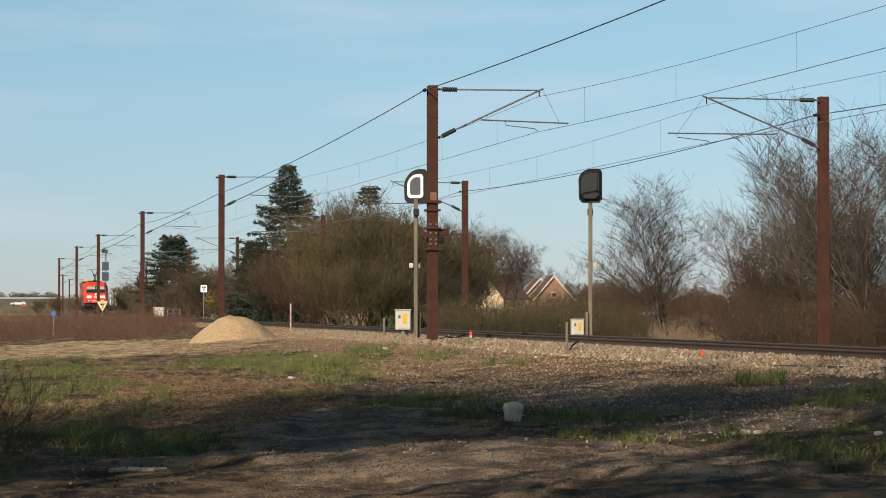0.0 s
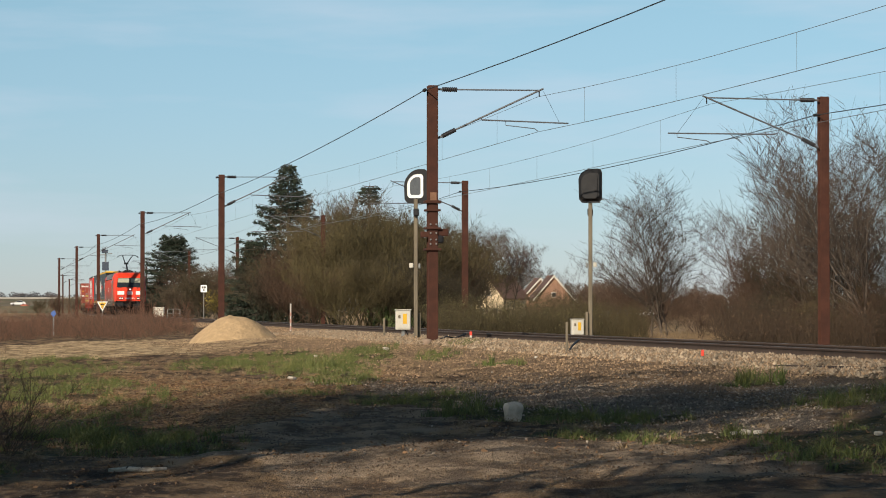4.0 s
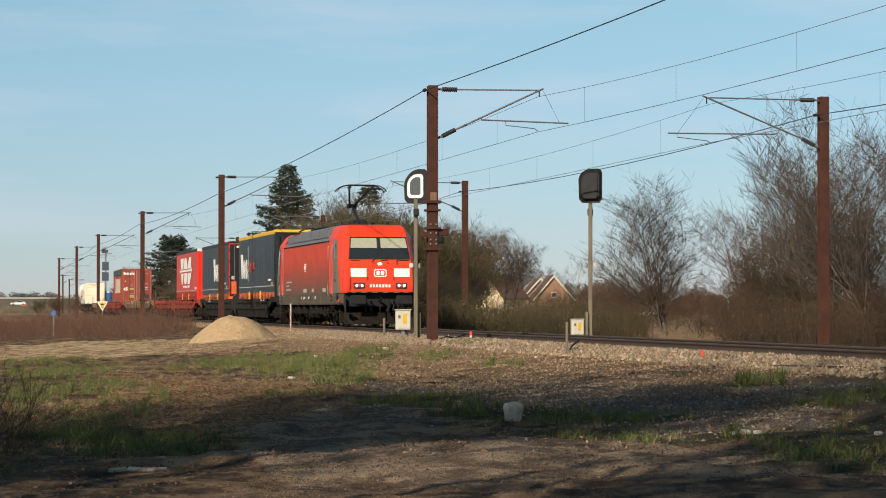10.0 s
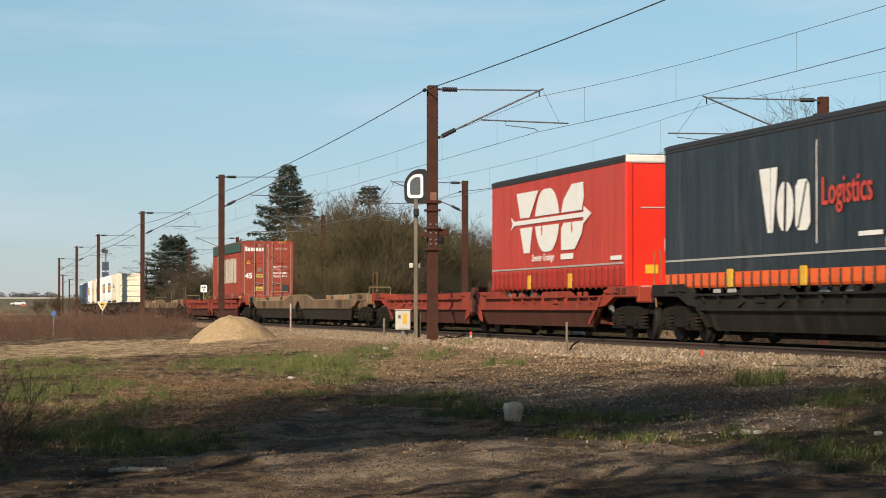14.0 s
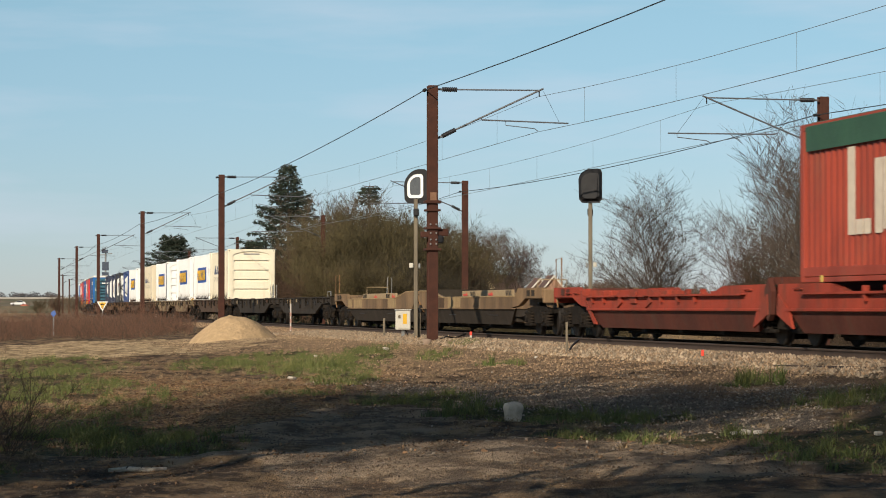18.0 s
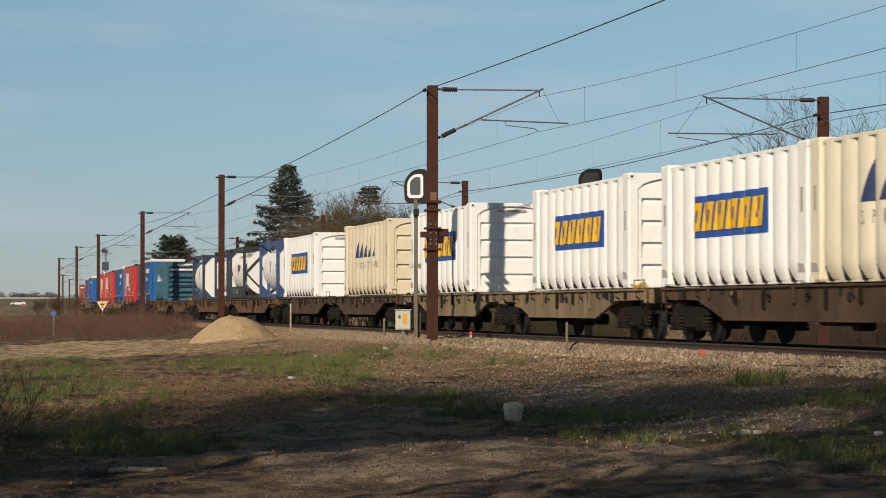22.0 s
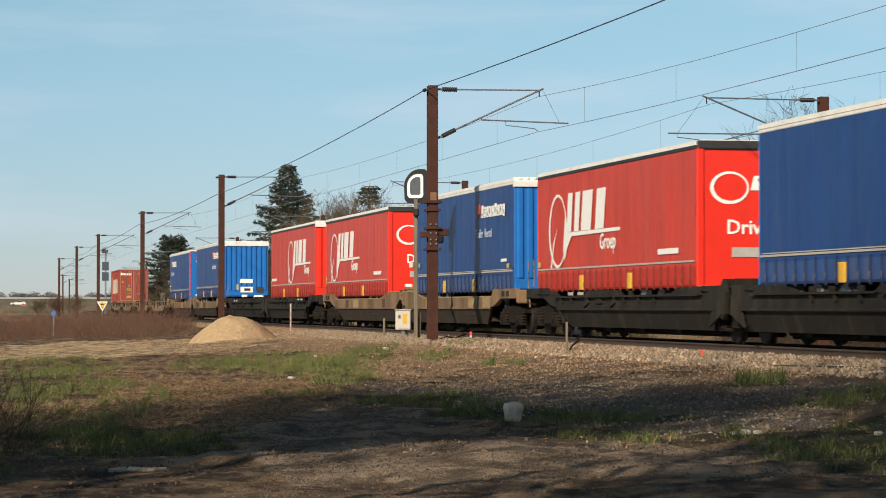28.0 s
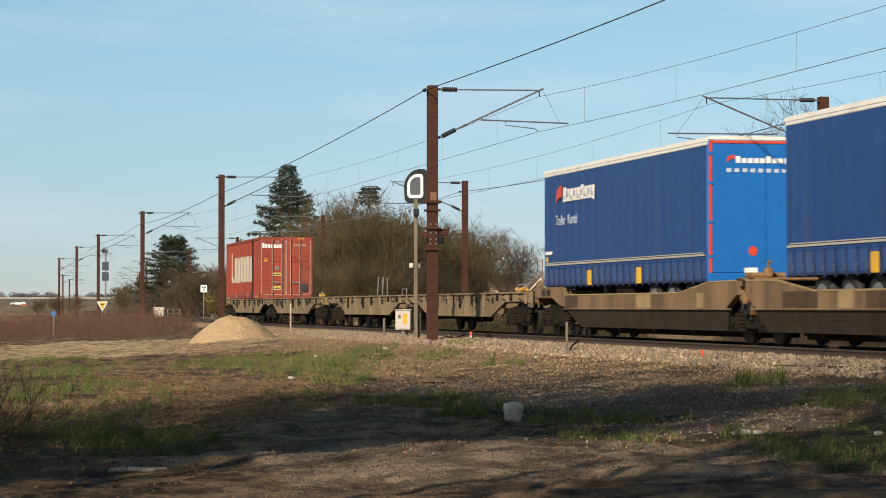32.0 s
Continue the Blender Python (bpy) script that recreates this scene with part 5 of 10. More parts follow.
        # added filler blocks that keep the gap under the floor as dark as shade
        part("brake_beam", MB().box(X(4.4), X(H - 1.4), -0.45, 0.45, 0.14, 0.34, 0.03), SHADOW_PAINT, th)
        for x in (4.9, 7.6, 10.4, 13.2):
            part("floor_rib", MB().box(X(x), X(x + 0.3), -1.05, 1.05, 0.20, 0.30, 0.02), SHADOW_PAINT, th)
    part("articulation", MB().box(-H - 0.35, -H + 0.35, -0.5, 0.5, 0.7, 1.15, 0.06).tube([(-H - 0.25, -1.2, 1.15), (-H, -1.0, 1.2), (-H + 0.25, -1.2, 1.15)], 0.03, 6).tube([(-H, -0.8, 1.1), (-H, -1.15, 0.8), (-H + 0.1, -1.1, 0.5)], 0.04, 6), UNDER, th)
    if plain:
        for sy in (-1, 1):
            part("hose_loop", MB().tube([(-H - 0.3, sy * 1.1, 1.05), (-H - 0.15, sy * 1.2, 0.7), (-H + 0.12, sy * 1.2, 0.62), (-H + 0.3, sy * 1.1, 1.0)], 0.035, 6), BLACK, th)
            part("pivot_arm", MB().prism([(-H - 0.5, 1.26), (-H - 0.12, 0.98), (-H - 0.1, 0.82), (-H - 0.42, 1.02)], sy * 1.1, sy * 1.2).prism([(-H + 0.42, 1.18), (-H + 0.05, 0.72), (-H + 0.2, 0.6), (-H + 0.55, 1.0)], sy * 1.05, sy * 1.15), OCHRE, th)
        if not boards:
            pf = part("gangway", MB().box(-H - 0.6, -H + 0.6, -1.15, 1.15, 1.275, 1.33, 0.02).box(-H - 0.35, -H + 0.15, -1.1, 1.1, 1.33, 1.43, 0.03), OCHRE, th, "rusty ochre gangway over the joint")
            part("lock_block", MB().box(-H + 0.2, -H + 0.38, -0.9, -0.74, 1.33, 1.52, 0.03).tube([(-H + 0.28, -0.82, 1.5), (-H + 0.3, -0.82, 1.62), (-H + 0.38, -0.8, 1.64)], 0.03, 6).box(-H + 0.25, -H + 0.43, 0.6, 0.85, 1.33, 1.5, 0.03), OCHRE, pf)
            part("pale_box", MB().box(-H - 0.5, -H - 0.25, -1.05, -0.85, 1.43, 1.53, 0.01), DECAL_WHITE, pf)
    for sy in () if plain else (-1, 1):
        part("hex_plate", MB().prism([(-H - 0.28, 1.3), (-H - 0.1, 1.05), (-H - 0.16, 0.62), (-H - 0.3, 0.5), (-H - 0.5, 0.62), (-H - 0.5, 1.1)], sy * 1.2, sy * 1.30), T, th)
    bogie(th, -H, "centre_bogie")
    return ride(th, d0, d1)


def flat_wagon(colour, label, d0, d1, sections=2):
    """Container flat: deep-bellied side sills, open deck."""
    th = thing("container_wagon", label, "freight wagon", "container wagons")
    L = d1 - d0
    P = PAINT[colour]
    n = sections
    H = L / n
    for k in range(n):
        a, b = -H * k, -H * (k + 1)           # front and rear of the section
        fa, fb = (0.62 if k == 0 else 0.08), (0.62 if k == n - 1 else 0.08)
        x0, x1 = a - fa, b + fb
        ga, gb = (3.1 if k == 0 else 1.6), (3.1 if k == n - 1 else 1.6)
        sec = part("section", MB().box(x0, x1, -0.28, 0.28, 0.72, 1.1, 0.02), P, th, "open skeletal deck section")
        for sy in (-1, 1):
            o = [(x0, 1.16), (x1, 1.16), (x1, 0.92), (b + gb, 0.90), (b + gb + 1.8, 0.50), (a - ga - 1.8, 0.50), (a - ga, 0.90), (x0, 0.92)]
            part("side_sill", MB().prism(o, sy * 1.14, sy * 1.22), P, sec, "deep-bellied side sill")
            part("top_flange", MB().box(x0, x1, sy * 1.05, sy * 1.27, 1.12, 1.165, 0.01), P, sec)
            part("bottom_flange", MB().box(a - ga - 1.75, b + gb + 1.75, sy * 1.08, sy * 1.26, 0.49, 0.525, 0.01), P, sec)
            m = int((x0 - x1) / 1.55)
            for i in range(1, m):
                x = x0 + (x1 - x0) * i / m
                part("stake", MB().box(x - 0.05, x + 0.05, sy * 1.22, sy * 1.28, 0.93 if not (b + gb + 1.8 < x < a - ga - 1.8) else 0.82 - 0.1 * (i % 2), 1.13, 0.01), UNDER if i % 3 else P, sec)
            q_ = random.Random(int(d0 * 7) + k)
            for i in range(7 if sy < 0 else 0):
                x, w, h = q_.uniform(x1 + 1.0, x0 - 1.4), q_.uniform(0.15, 0.5), q_.uniform(0.1, 0.26)
                part("paint_patch", MB().box(x, x + w, sy * 1.219, sy * 1.224, 1.1 - h, 1.1), q_.choice((DECAL_RUST, DECAL_SOOT, STRIPE)), sec)
            for i in range(9 if sy < 0 else 0):
                x = x0 - 0.5 - (x0 - x1 - 1.0) * i / 8
                part("lashing_hook", MB().tube([(x, sy * 1.22, 1.1), (x, sy * 1.31, 1.08), (x + 0.03, sy * 1.31, 0.98), (x + 0.03, sy * 1.24, 0.94)], 0.02, 5), UNDER, sec)
        for i in range(int(H / 1.9)):
            x = x0 - 0.6 - i * 1.9
            if x > x1 + 0.2:
                part("cross_member", MB().box(x, x - 0.12, -1.14, 1.14, 0.86, 1.1, 0.01), P, sec)
        for x in (x0 - 0.25, x0 - 3.2, (x0 + x1) / 2, x1 + 3.2, x1 + 0.25):
            for sy in (-1, 1):
                part("spigot", MB().box(x - 0.1, x + 0.1, sy * 1.13 - 0.09, sy * 1.13 + 0.09, 1.165, 1.19, 0.01), UNDER, sec)
        for xe, g in ((x0, -1), (x1, 1)):
            part("end_sill", MB().box(xe, xe + g * 0.14, -1.24, 1.24, 0.84, 1.15, 0.02), P, sec)
        c = (a + b) / 2
        part("brake_cylinder", MB().box(c - 0.5, c + 0.5, -0.9, -0.5, 0.42, 0.72, 0.05), UNDER, sec)
        part("air_tank", MB().box(c + 1.4, c + 1.9, -1.0, -0.7, 0.34, 0.6, 0.05), UNDER, sec)
        for q in range(5):
            part("sill_hook", MB().box(c - 4.4 + 2.1 * q, c - 4.28 + 2.1 * q, -1.26, -1.22, 0.86, 1.02, 0.01), BLACK, sec)
        part("hand_rail", MB().tube([(x0 - 0.2, -1.2, 1.16), (x0 - 0.2, -1.2, 1.36), (x0 - 1.0, -1.2, 1.36), (x0 - 1.0, -1.2, 1.16)], 0.016, 6), GALV, sec)
        if k == 0 and colour in ("flat_yellow", "flat_rust"):
            part("chain", MB().tube([(x0 - 0.2, -1.15, 1.2), (x0 - 0.6, -1.1, 1.28), (x0 - 1.1, -1.15, 1.19), (x0 - 1.6, -1.1, 1.25)], 0.05, 6), YELLOW, sec)
    end_gear(th, 0, 1)
    end_gear(th, -L, -1)
    for x in [-2.1, -L + 2.1] + ([-H * k for k in range(1, n)]):
        bogie(th, x, "bogie")
    for x, f in ((-0.55, 1), (-L + 0.55, -1)):
        part("end_step", MB().tube([(x, -1.2, 0.9), (x, -1.24, 0.45), (x - f * 0.45, -1.24, 0.45), (x - f * 0.45, -1.2, 0.9)], 0.02, 6), UNDER, th)
        part("end_pole", MB().tube([(x, 1.15, 1.1), (x, 1.15, 1.9), (x - f * 0.02, 1.0, 1.95), (x, 0.95, 1.1)], 0.018, 6), GALV, th)
    return ride(th, d0, d1)


pocket_wagon("dark", "charcoal-grey articulated pocket wagon under dark trailers", 18.2, 53.2)
pocket_wagon("red", "red articulated pocket wagon, half empty", 53.2, 88.0)
pocket_wagon("brown", "empty drab-brown articulated pocket wagon with striped cradle boards", 88.0, 123.2, True)
pocket_wagon("red", "red articulated pocket wagon carrying one container", 123.2, 157.6)
pocket_wagon("brown", "empty drab-brown articulated pocket wagon with striped cradle boards", 157.6, 192.0, True)
flat_wagon("flat_dark", "empty dark umber articulated container wagon", 192.0, 226.9)
flat_wagon("flat_brown", "brown container wagon under two white bulk containers", 226.9, 246.6, 1)
flat_wagon("flat_yellow", "ochre articulated container wagon with yellow chains", 246.6, 276.2)
flat_wagon("flat_brown", "brown articulated container wagon with patchy paint", 276.2, 306.2)
flat_wagon("flat_rust", "rust-brown container wagon under tank containers", 306.2, 326.2, 1)
flat_wagon("flat_rust", "rust-brown container wagon under tank containers", 326.2, 346.0, 1)
flat_wagon("flat_rust", "rusty ochre articulated container wagon, partly empty", 346.0, 375.9)
pocket_wagon("dark", "charcoal-grey articulated pocket wagon under blue and red trailers", 375.9, 410.6)
pocket_wagon("brown", "drab-brown articulated pocket wagon under blue and red trailers", 410.6, 445.0)
pocket_wagon("dark", "charcoal-grey articulated pocket wagon, half empty", 445.0, 479.5)
pocket_wagon("brown", "patchy drab-brown articulated pocket wagon under blue trailers", 479.5, 514.0)
flat_wagon("flat_yellow", "empty ochre-brown articulated container wagon", 514.0, 548.5)
flat_wagon("flat_yellow", "ochre-brown articulated container wagon, last of the train", 548.5, 583.5)

# ---- loads ----
def cloth(name, a, b, soil=0.14, **k):
    return surf(name, a, b, 0.42, grain=1.6, fine=30, stretch=(1, 1, 0.16), bump=0.5, bump_scale=3.2, depth=0.035, dirt=(0.15, 0.125, 0.10), dirt_amt=soil, dirt_scale=1.1, **k)


CLOTH = {"black": cloth("charcoal_curtain", (0.019, 0.025, 0.031), (0.010, 0.014, 0.018), spec=0.3), "red": cloth("red_curtain", (0.54, 0.046, 0.022), (0.43, 0.036, 0.017), spec=0.2),
         "blue": cloth("blue_curtain", (0.010, 0.050, 0.190), (0.009, 0.042, 0.160), spec=0.22, soil=0.05)}
HARD = {"black": surf("black_panel", (0.009, 0.009, 0.011), (0.014, 0.014, 0.015), 0.45, grain=2, fine=40), "red": surf("red_panel", (0.74, 0.030, 0.014), (0.66, 0.028, 0.014), 0.4, grain=2, fine=40, bump=0.05),
        "blue": surf("blue_panel", (0.010, 0.135, 0.44), (0.009, 0.118, 0.39), 0.42, grain=2, fine=40, bump=0.05)}
RAVE = {"black": ORANGE, "red": cloth("red_rave", (0.46, 0.036, 0.02), (0.33, 0.027, 0.016), spec=0.1), "blue": cloth("blue_rave", (0.022, 0.062, 0.20), (0.018, 0.05, 0.16))}
ROOFS = {"yellow": surf("yellow_roof", (0.78, 0.46, 0.03), (0.68, 0.40, 0.04), 0.6), "white": surf("white_roof", (0.76, 0.75, 0.71), (0.66, 0.65, 0.61), 0.6, dirt=(0.4, 0.36, 0.3), dirt_amt=0.25),
         "black": surf("black_roof", (0.02, 0.02, 0.022), (0.03, 0.03, 0.031), 0.6)}
STRAP_MAT = surf("dark_strap", (0.045, 0.024, 0.018), (0.03, 0.018, 0.014), 0.7, bump=0)
# blue and red straps are darkened to stand for the skirt's shaded folds
STRAP_BLUE = surf("shaded_blue_strap", (0.010, 0.024, 0.085), (0.008, 0.018, 0.065), 0.7, bump=0)
BUCKLE = surf("dull_buckle", (0.20, 0.19, 0.18), (0.13, 0.125, 0.12), 0.45, 0.5, bump=0)
STRAP_RED = surf("shaded_red_strap", (0.20, 0.022, 0.018), (0.14, 0.018, 0.015), 0.7, bump=0)
TAN_MARK = surf("tan_decal", (0.55, 0.42, 0.10), (0.45, 0.33, 0.08), 0.6, bump=0)


def curtain(x0, x1, z0, z1, y, seed, amp=0.014):
    """Side curtain that hangs in soft folds."""
    xs, zs = np.linspace(x0, x1, 160), np.linspace(z0, z1, 8)
    v, f = [], []
    for j, z in enumerate(zs):
        hang = math.sin(math.pi * j / 7)
        for x in xs:
            w = amp * hang * (3.2 * float(fnoise(np.float64(x * 1.1 + 40 + 0.12 * z), np.float64(seed * 3.7), seed)) - 1.6 + 0.25 * math.sin(x * 9.0 + seed))
            v.append((x, y + (w if y < 0 else -w), z))
    n = len(xs)
    for j in range(7):
        for i in range(n - 1):
            f.append((j * n + i, j * n + i + 1, (j + 1) * n + i + 1, (j + 1) * n + i))
    return MB().add(v, f)


def trailer(colour, label, d0, z0, z1, roof, end, logo, seed, back=False, band=True):
    """Curtain-side semi-trailer; end: how the end that faces forwards looks; back: its axles are at that end."""
    th = thing("semi_trailer", label, "semi-trailer", "trailers on the train")
    L, W = 13.6, 1.25
    C, Hd = CLOTH[colour], HARD[colour]
    rz = z0 + (0.30 if colour == "black" else 0.42)
    part("box_frame", MB().box(-0.05, -L + 0.05, -W + 0.05, W - 0.05, z0 + 0.06, z1 - 0.08), HARD["black"], th)
    for sy in (-1, 1):
        part("side_curtain", curtain(-0.08, -L + 0.06, rz, z1 - 0.10, sy * W, seed + sy), C, th, "tarpaulin side curtain hanging in soft folds", smooth_faces=True)
        r = part("lower_skirt", MB().rings([[(x, sy * (W - 0.02), z0) for x in (-0.08, -L + 0.06)], [(x, sy * (W + 0.005), z0 + 0.05) for x in (-0.08, -L + 0.06)], [(x, sy * (W + 0.008), rz) for x in (-0.08, -L + 0.06)],
                                            [(x, sy * (W - 0.03), rz) for x in (-0.08, -L + 0.06)], [(x, sy * (W - 0.05), z0) for x in (-0.08, -L + 0.06)]], cap=False, close=False), RAVE[colour], th, "buckled lower curtain edge")
        part("pale_stripe", MB().box(-0.15, -L + 0.12, sy * (W + 0.012), sy * (W + 0.022), rz + (0.26 if colour == "black" else 0.10), rz + (0.30 if colour == "black" else 0.14)), DECAL_GREY, th)
        sm = fix(mesh("strap", MB().box(-0.022, 0.022, -0.012, 0.012, -0.03, rz - z0 + (0.0 if colour == "black" else 0.06)).box(-0.035, 0.035, -0.022, 0.0, 0.08, 0.17), STRAP_MAT if colour == "black" else (STRAP_BLUE if colour == "blue" else STRAP_RED)))
        bk = fix(mesh("buckle", MB().box(-0.028, 0.028, -0.014, 0.006, -0.05, 0.06, 0.008), BUCKLE if colour != "red" else STRAP_RED))
        for i in range(25):
            part("strap", sm, None, r, at=pose(-0.4 - i * 0.53, sy * (W + 0.018), z0 - 0.01, 0, 0, 0 if sy < 0 else 180))
            if sy < 0:
                part("buckle", bk, None, r, at=pose(-0.4 - i * 0.53, sy * (W + 0.03), z0 + 0.12, 0, 0, 0 if sy < 0 else 180))
        for x in (-4.9, -9.1):
            part("lifting_pad", MB().box(x - 0.16, x + 0.16, sy * (W + 0.01), sy * (W + 0.05), z0 + 0.0, z0 + 0.36, 0.015), YELLOW, th, "yellow grappler pad")
        part("top_rail", MB().box(-0.02, -L + 0.02, sy * (W - 0.06), sy * (W + 0.015), z1 - 0.19, z1 - 0.11, 0.015), ROOFS[roof] if roof != "white" or colour != "red" else HARD["black"], th)
    part("roof", MB().prism_x([(-W - 0.025, z1 - 0.115), (-W - 0.02, z1 - 0.045), (-W * 0.92, z1), (W * 0.92, z1), (W + 0.02, z1 - 0.045), (W + 0.02, z1 - 0.115)], -0.0, -L), ROOFS[roof], th, roof + " roof sheet")
    # the two ends
    for face in (0, 1):
        def X(x):
            return x if not face else -L - x
        style = end if not face else ("doors" if not back else "plain")
        part("end_wall", MB().box(X(0), X(-0.09), -W, W, z0, z1 - 0.05, 0.02), Hd, th)
        if style == "ribbed":
            for i in range(9):
                y = -1.08 + i * 0.27
                part("end_rib", MB().prism_z([(X(0), y - 0.1), (X(0.05), y - 0.05), (X(0.05), y + 0.05), (X(0), y + 0.1)], z0 + 0.35, z1 - 0.3), Hd, th)
            part("end_sill", MB().box(X(0.0), X(0.04), -W + 0.02, W - 0.02, z0 + 0.05, z0 + 0.3, 0.01), Hd, th)
            hd = 0.24 if roof == "white" else 0.1
            part("header", MB().prism([(X(-0.10), z1 - 0.02 - hd), (X(0.07), z1 - 0.02 - hd), (X(0.08), z1 - 0.02 - hd * 0.4), (X(0.02), z1 - 0.01), (X(-0.10), z1 + 0.004)], -W - 0.02, W + 0.02), ROOFS[roof], th, roof + " header board")
            if roof == "white":
                for i in range(12):
                    part("header_clip", MB().box(X(0.03), X(0.085), -1.16 + i * 0.2, -1.06 + i * 0.2, z1 - 0.09, z1 - 0.012, 0.015), ROOFS["white"], th)
            part("document_plate", plate_end(rect(-0.5, -0.3, z0 + 0.35, z0 + 0.65), X(0.012)), TAN_MARK, th)
        elif style == "plain":
            for y in (-W + 0.08, W - 0.08):
                part("corner_post", MB().box(X(0), X(0.035), y - 0.07, y + 0.07, z0, z1 - 0.06, 0.012), Hd, th)
            part("header", MB().box(X(-0.05), X(0.05), -W, W, z1 - 0.2, z1 - 0.02, 0.03), ROOFS["white" if band else "black"], th)
            part("end_sill", MB().box(X(-0.02), X(0.06), -W + 0.02, W - 0.02, z0 - 0.06, z0 + 0.02, 0.01), ROOFS["white"], th)
        else:
            for y0, y1 in ((-W + 0.06, -0.02), (0.02, W - 0.06)):
                dr = part("rear_door", MB().box(X(0), X(0.03), y0, y1, z0 + 0.18, z1 - 0.16, 0.01), Hd, th)
                for y in (y0 + 0.25, y1 - 0.25) if colour == "black" else ():
                    part("lock_bar", MB().tube([(X(0.05), y, z0 + 0.2), (X(0.05), y, z1 - 0.2)], 0.016, 6), GALV if colour == "black" else Hd, dr)
                for z in (z0 + 0.5, z0 + 1.2, z0 + 2.0, z0 + 2.6):
                    part("hinge", MB().box(X(0.02), X(0.05), (y0 if y0 < 0 else y1) - 0.06, (y0 if y0 < 0 else y1) + 0.06, z - 0.03, z + 0.03, 0.005), BLACK if colour == "black" else Hd, dr)
            part("door_gap", MB().box(X(0.0), X(0.035), -0.018, 0.018, z0 + 0.18, z1 - 0.16), GALV if colour == "black" else Hd, th)
            part("rear_sill", MB().box(X(-0.02), X(0.05), -W, W, z0 - 0.02, z0 + 0.17, 0.015), ORANGE if colour == "black" else Hd, th)
            if colour == "black":
                for y in (-W + 0.03, W - 0.03):
                    part("red_edge", MB().box(X(0.01), X(0.036), y - 0.025, y + 0.025, z0 + 0.15, z1 - 0.12), HARD["red"], th, "red door edge")
                part("red_edge", MB().box(X(0.01), X(0.036), -W + 0.03, W - 0.03, z1 - 0.17, z1 - 0.12), HARD["red"], th)
                for y in (-0.98, 0.98):
                    part("reflector", plate_end(rect(y - 0.13, y + 0.13, z0 + 0.3, z0 + 0.95), X(0.03) if not face else X(0.036)), ORANGE, th, "orange reflector panel")
    # running gear
    ax = [-1.6, -2.95, -4.3] if back else [-9.4, -10.75, -12.1]
    part("chassis_beam", MB().box(-0.6, -L + 0.3, -0.5, -0.38, z0 - 0.16, z0 + 0.1).box(-0.6, -L + 0.3, 0.38, 0.5, z0 - 0.16, z0 + 0.1), UNDER, th)
    for x in ax:
        for sy in (-1, 1):
            wh = part("wheel", MB().disc((x, sy * 0.94, 0.90), "y", 0.495, 0.32, 24), RUBBER, th)
            part("rim", MB().disc((x, sy * 1.105, 0.90), "y", 0.28, 0.03, 16), GALV, wh)
        part("axle", MB().tube([(x, -0.9, 0.9), (x, 0.9, 0.9)], 0.07, 8), UNDER, th)
    for sy in (-1, 1):
        part("mudguard", MB().box(ax[0] + 0.6, ax[2] - 0.6, sy * 0.72, sy * 1.15, z0 - 0.02 if z0 > 1.42 else z0 - 0.005, z0 + 0.04), RUBBER, th)
        lx = -9.6 if back else -3.2
        part("landing_leg", MB().box(lx - 0.06, lx + 0.06, sy * 0.7 - 0.06, sy * 0.7 + 0.06, 0.5, z0 + 0.1, 0.01).box(lx - 0.14, lx + 0.14, sy * 0.7 - 0.12, sy * 0.7 + 0.12, 0.41, 0.5, 0.02), GALV, th)
        part("pallet_box", MB().box(-5.4 if not back else -6.0, -6.6 if not back else -7.4, sy * 0.7, sy * 1.1, z0 - 0.4, z0 - 0.01, 0.03), UNDER, th)
    part("kingpin", MB().disc((-1.2 if not back else -L + 1.2, 0, z0 - 0.02), "z", 0.08, 0.2, 10), UNDER, th)
    logo(th, L, W, z0, z1)
    return ride(th, d0, d0 + L)


def F(t):
    """Place along a trailer, as a share of its length from its rear."""
    return -13.6 + 13.6 * t


def logo_wedges(th, x0, x1, zb, zt, y, mat, lean=0.0):
    """Three tall white marks side by side: a tapering wedge with a slit, an oval and a wavy bar."""
    w = (x1 - x0)
    h = zt - zb
    a = x0
    part("logo_wedge", plate([(a, zt), (a + 0.17 * w, zb), (a + 0.22 * w, zb), (a + 0.22 * w, zt)], y), mat, th, "white tapered logo shape")
    part("logo_wedge", plate([(a + 0.235 * w, zt), (a + 0.235 * w, zb), (a + 0.27 * w, zb), (a + 0.37 * w, zt)], y), mat, th)
    hb = h * 0.76
    part("logo_oval", plate(oval(a + 0.51 * w, zb + hb / 2, 0.15 * w, hb / 2, 20, math.pi / 2 + 0.05, 1.5 * math.pi - 0.05), y), mat, th, "white half-oval logo shape")
    part("logo_oval", plate(oval(a + 0.53 * w, zb + hb / 2, 0.15 * w, hb / 2, 20, -math.pi / 2 + 0.05, math.pi / 2 - 0.05), y), mat, th)
    part("logo_slab", plate([(a + 0.72 * w, zb + 0.12 * hb), (a + 0.78 * w, zb), (a + 0.94 * w, zb), (a + w, zb + 0.14 * hb), (a + 0.98 * w, zb + 0.88 * hb), (a + 0.92 * w, zb + hb), (a + 0.78 * w, zb + hb), (a + 0.72 * w, zb + 0.86 * hb)], y), mat, th)
    part("logo_slit", plate([(a + 0.76 * w, zb + 0.05 * hb), (a + 0.79 * w, zb + 0.05 * hb), (a + 0.95 * w, zb + 0.95 * hb), (a + 0.92 * w, zb + 0.95 * hb)], y - 0.007, 0.003), CLOTH["black"], th)


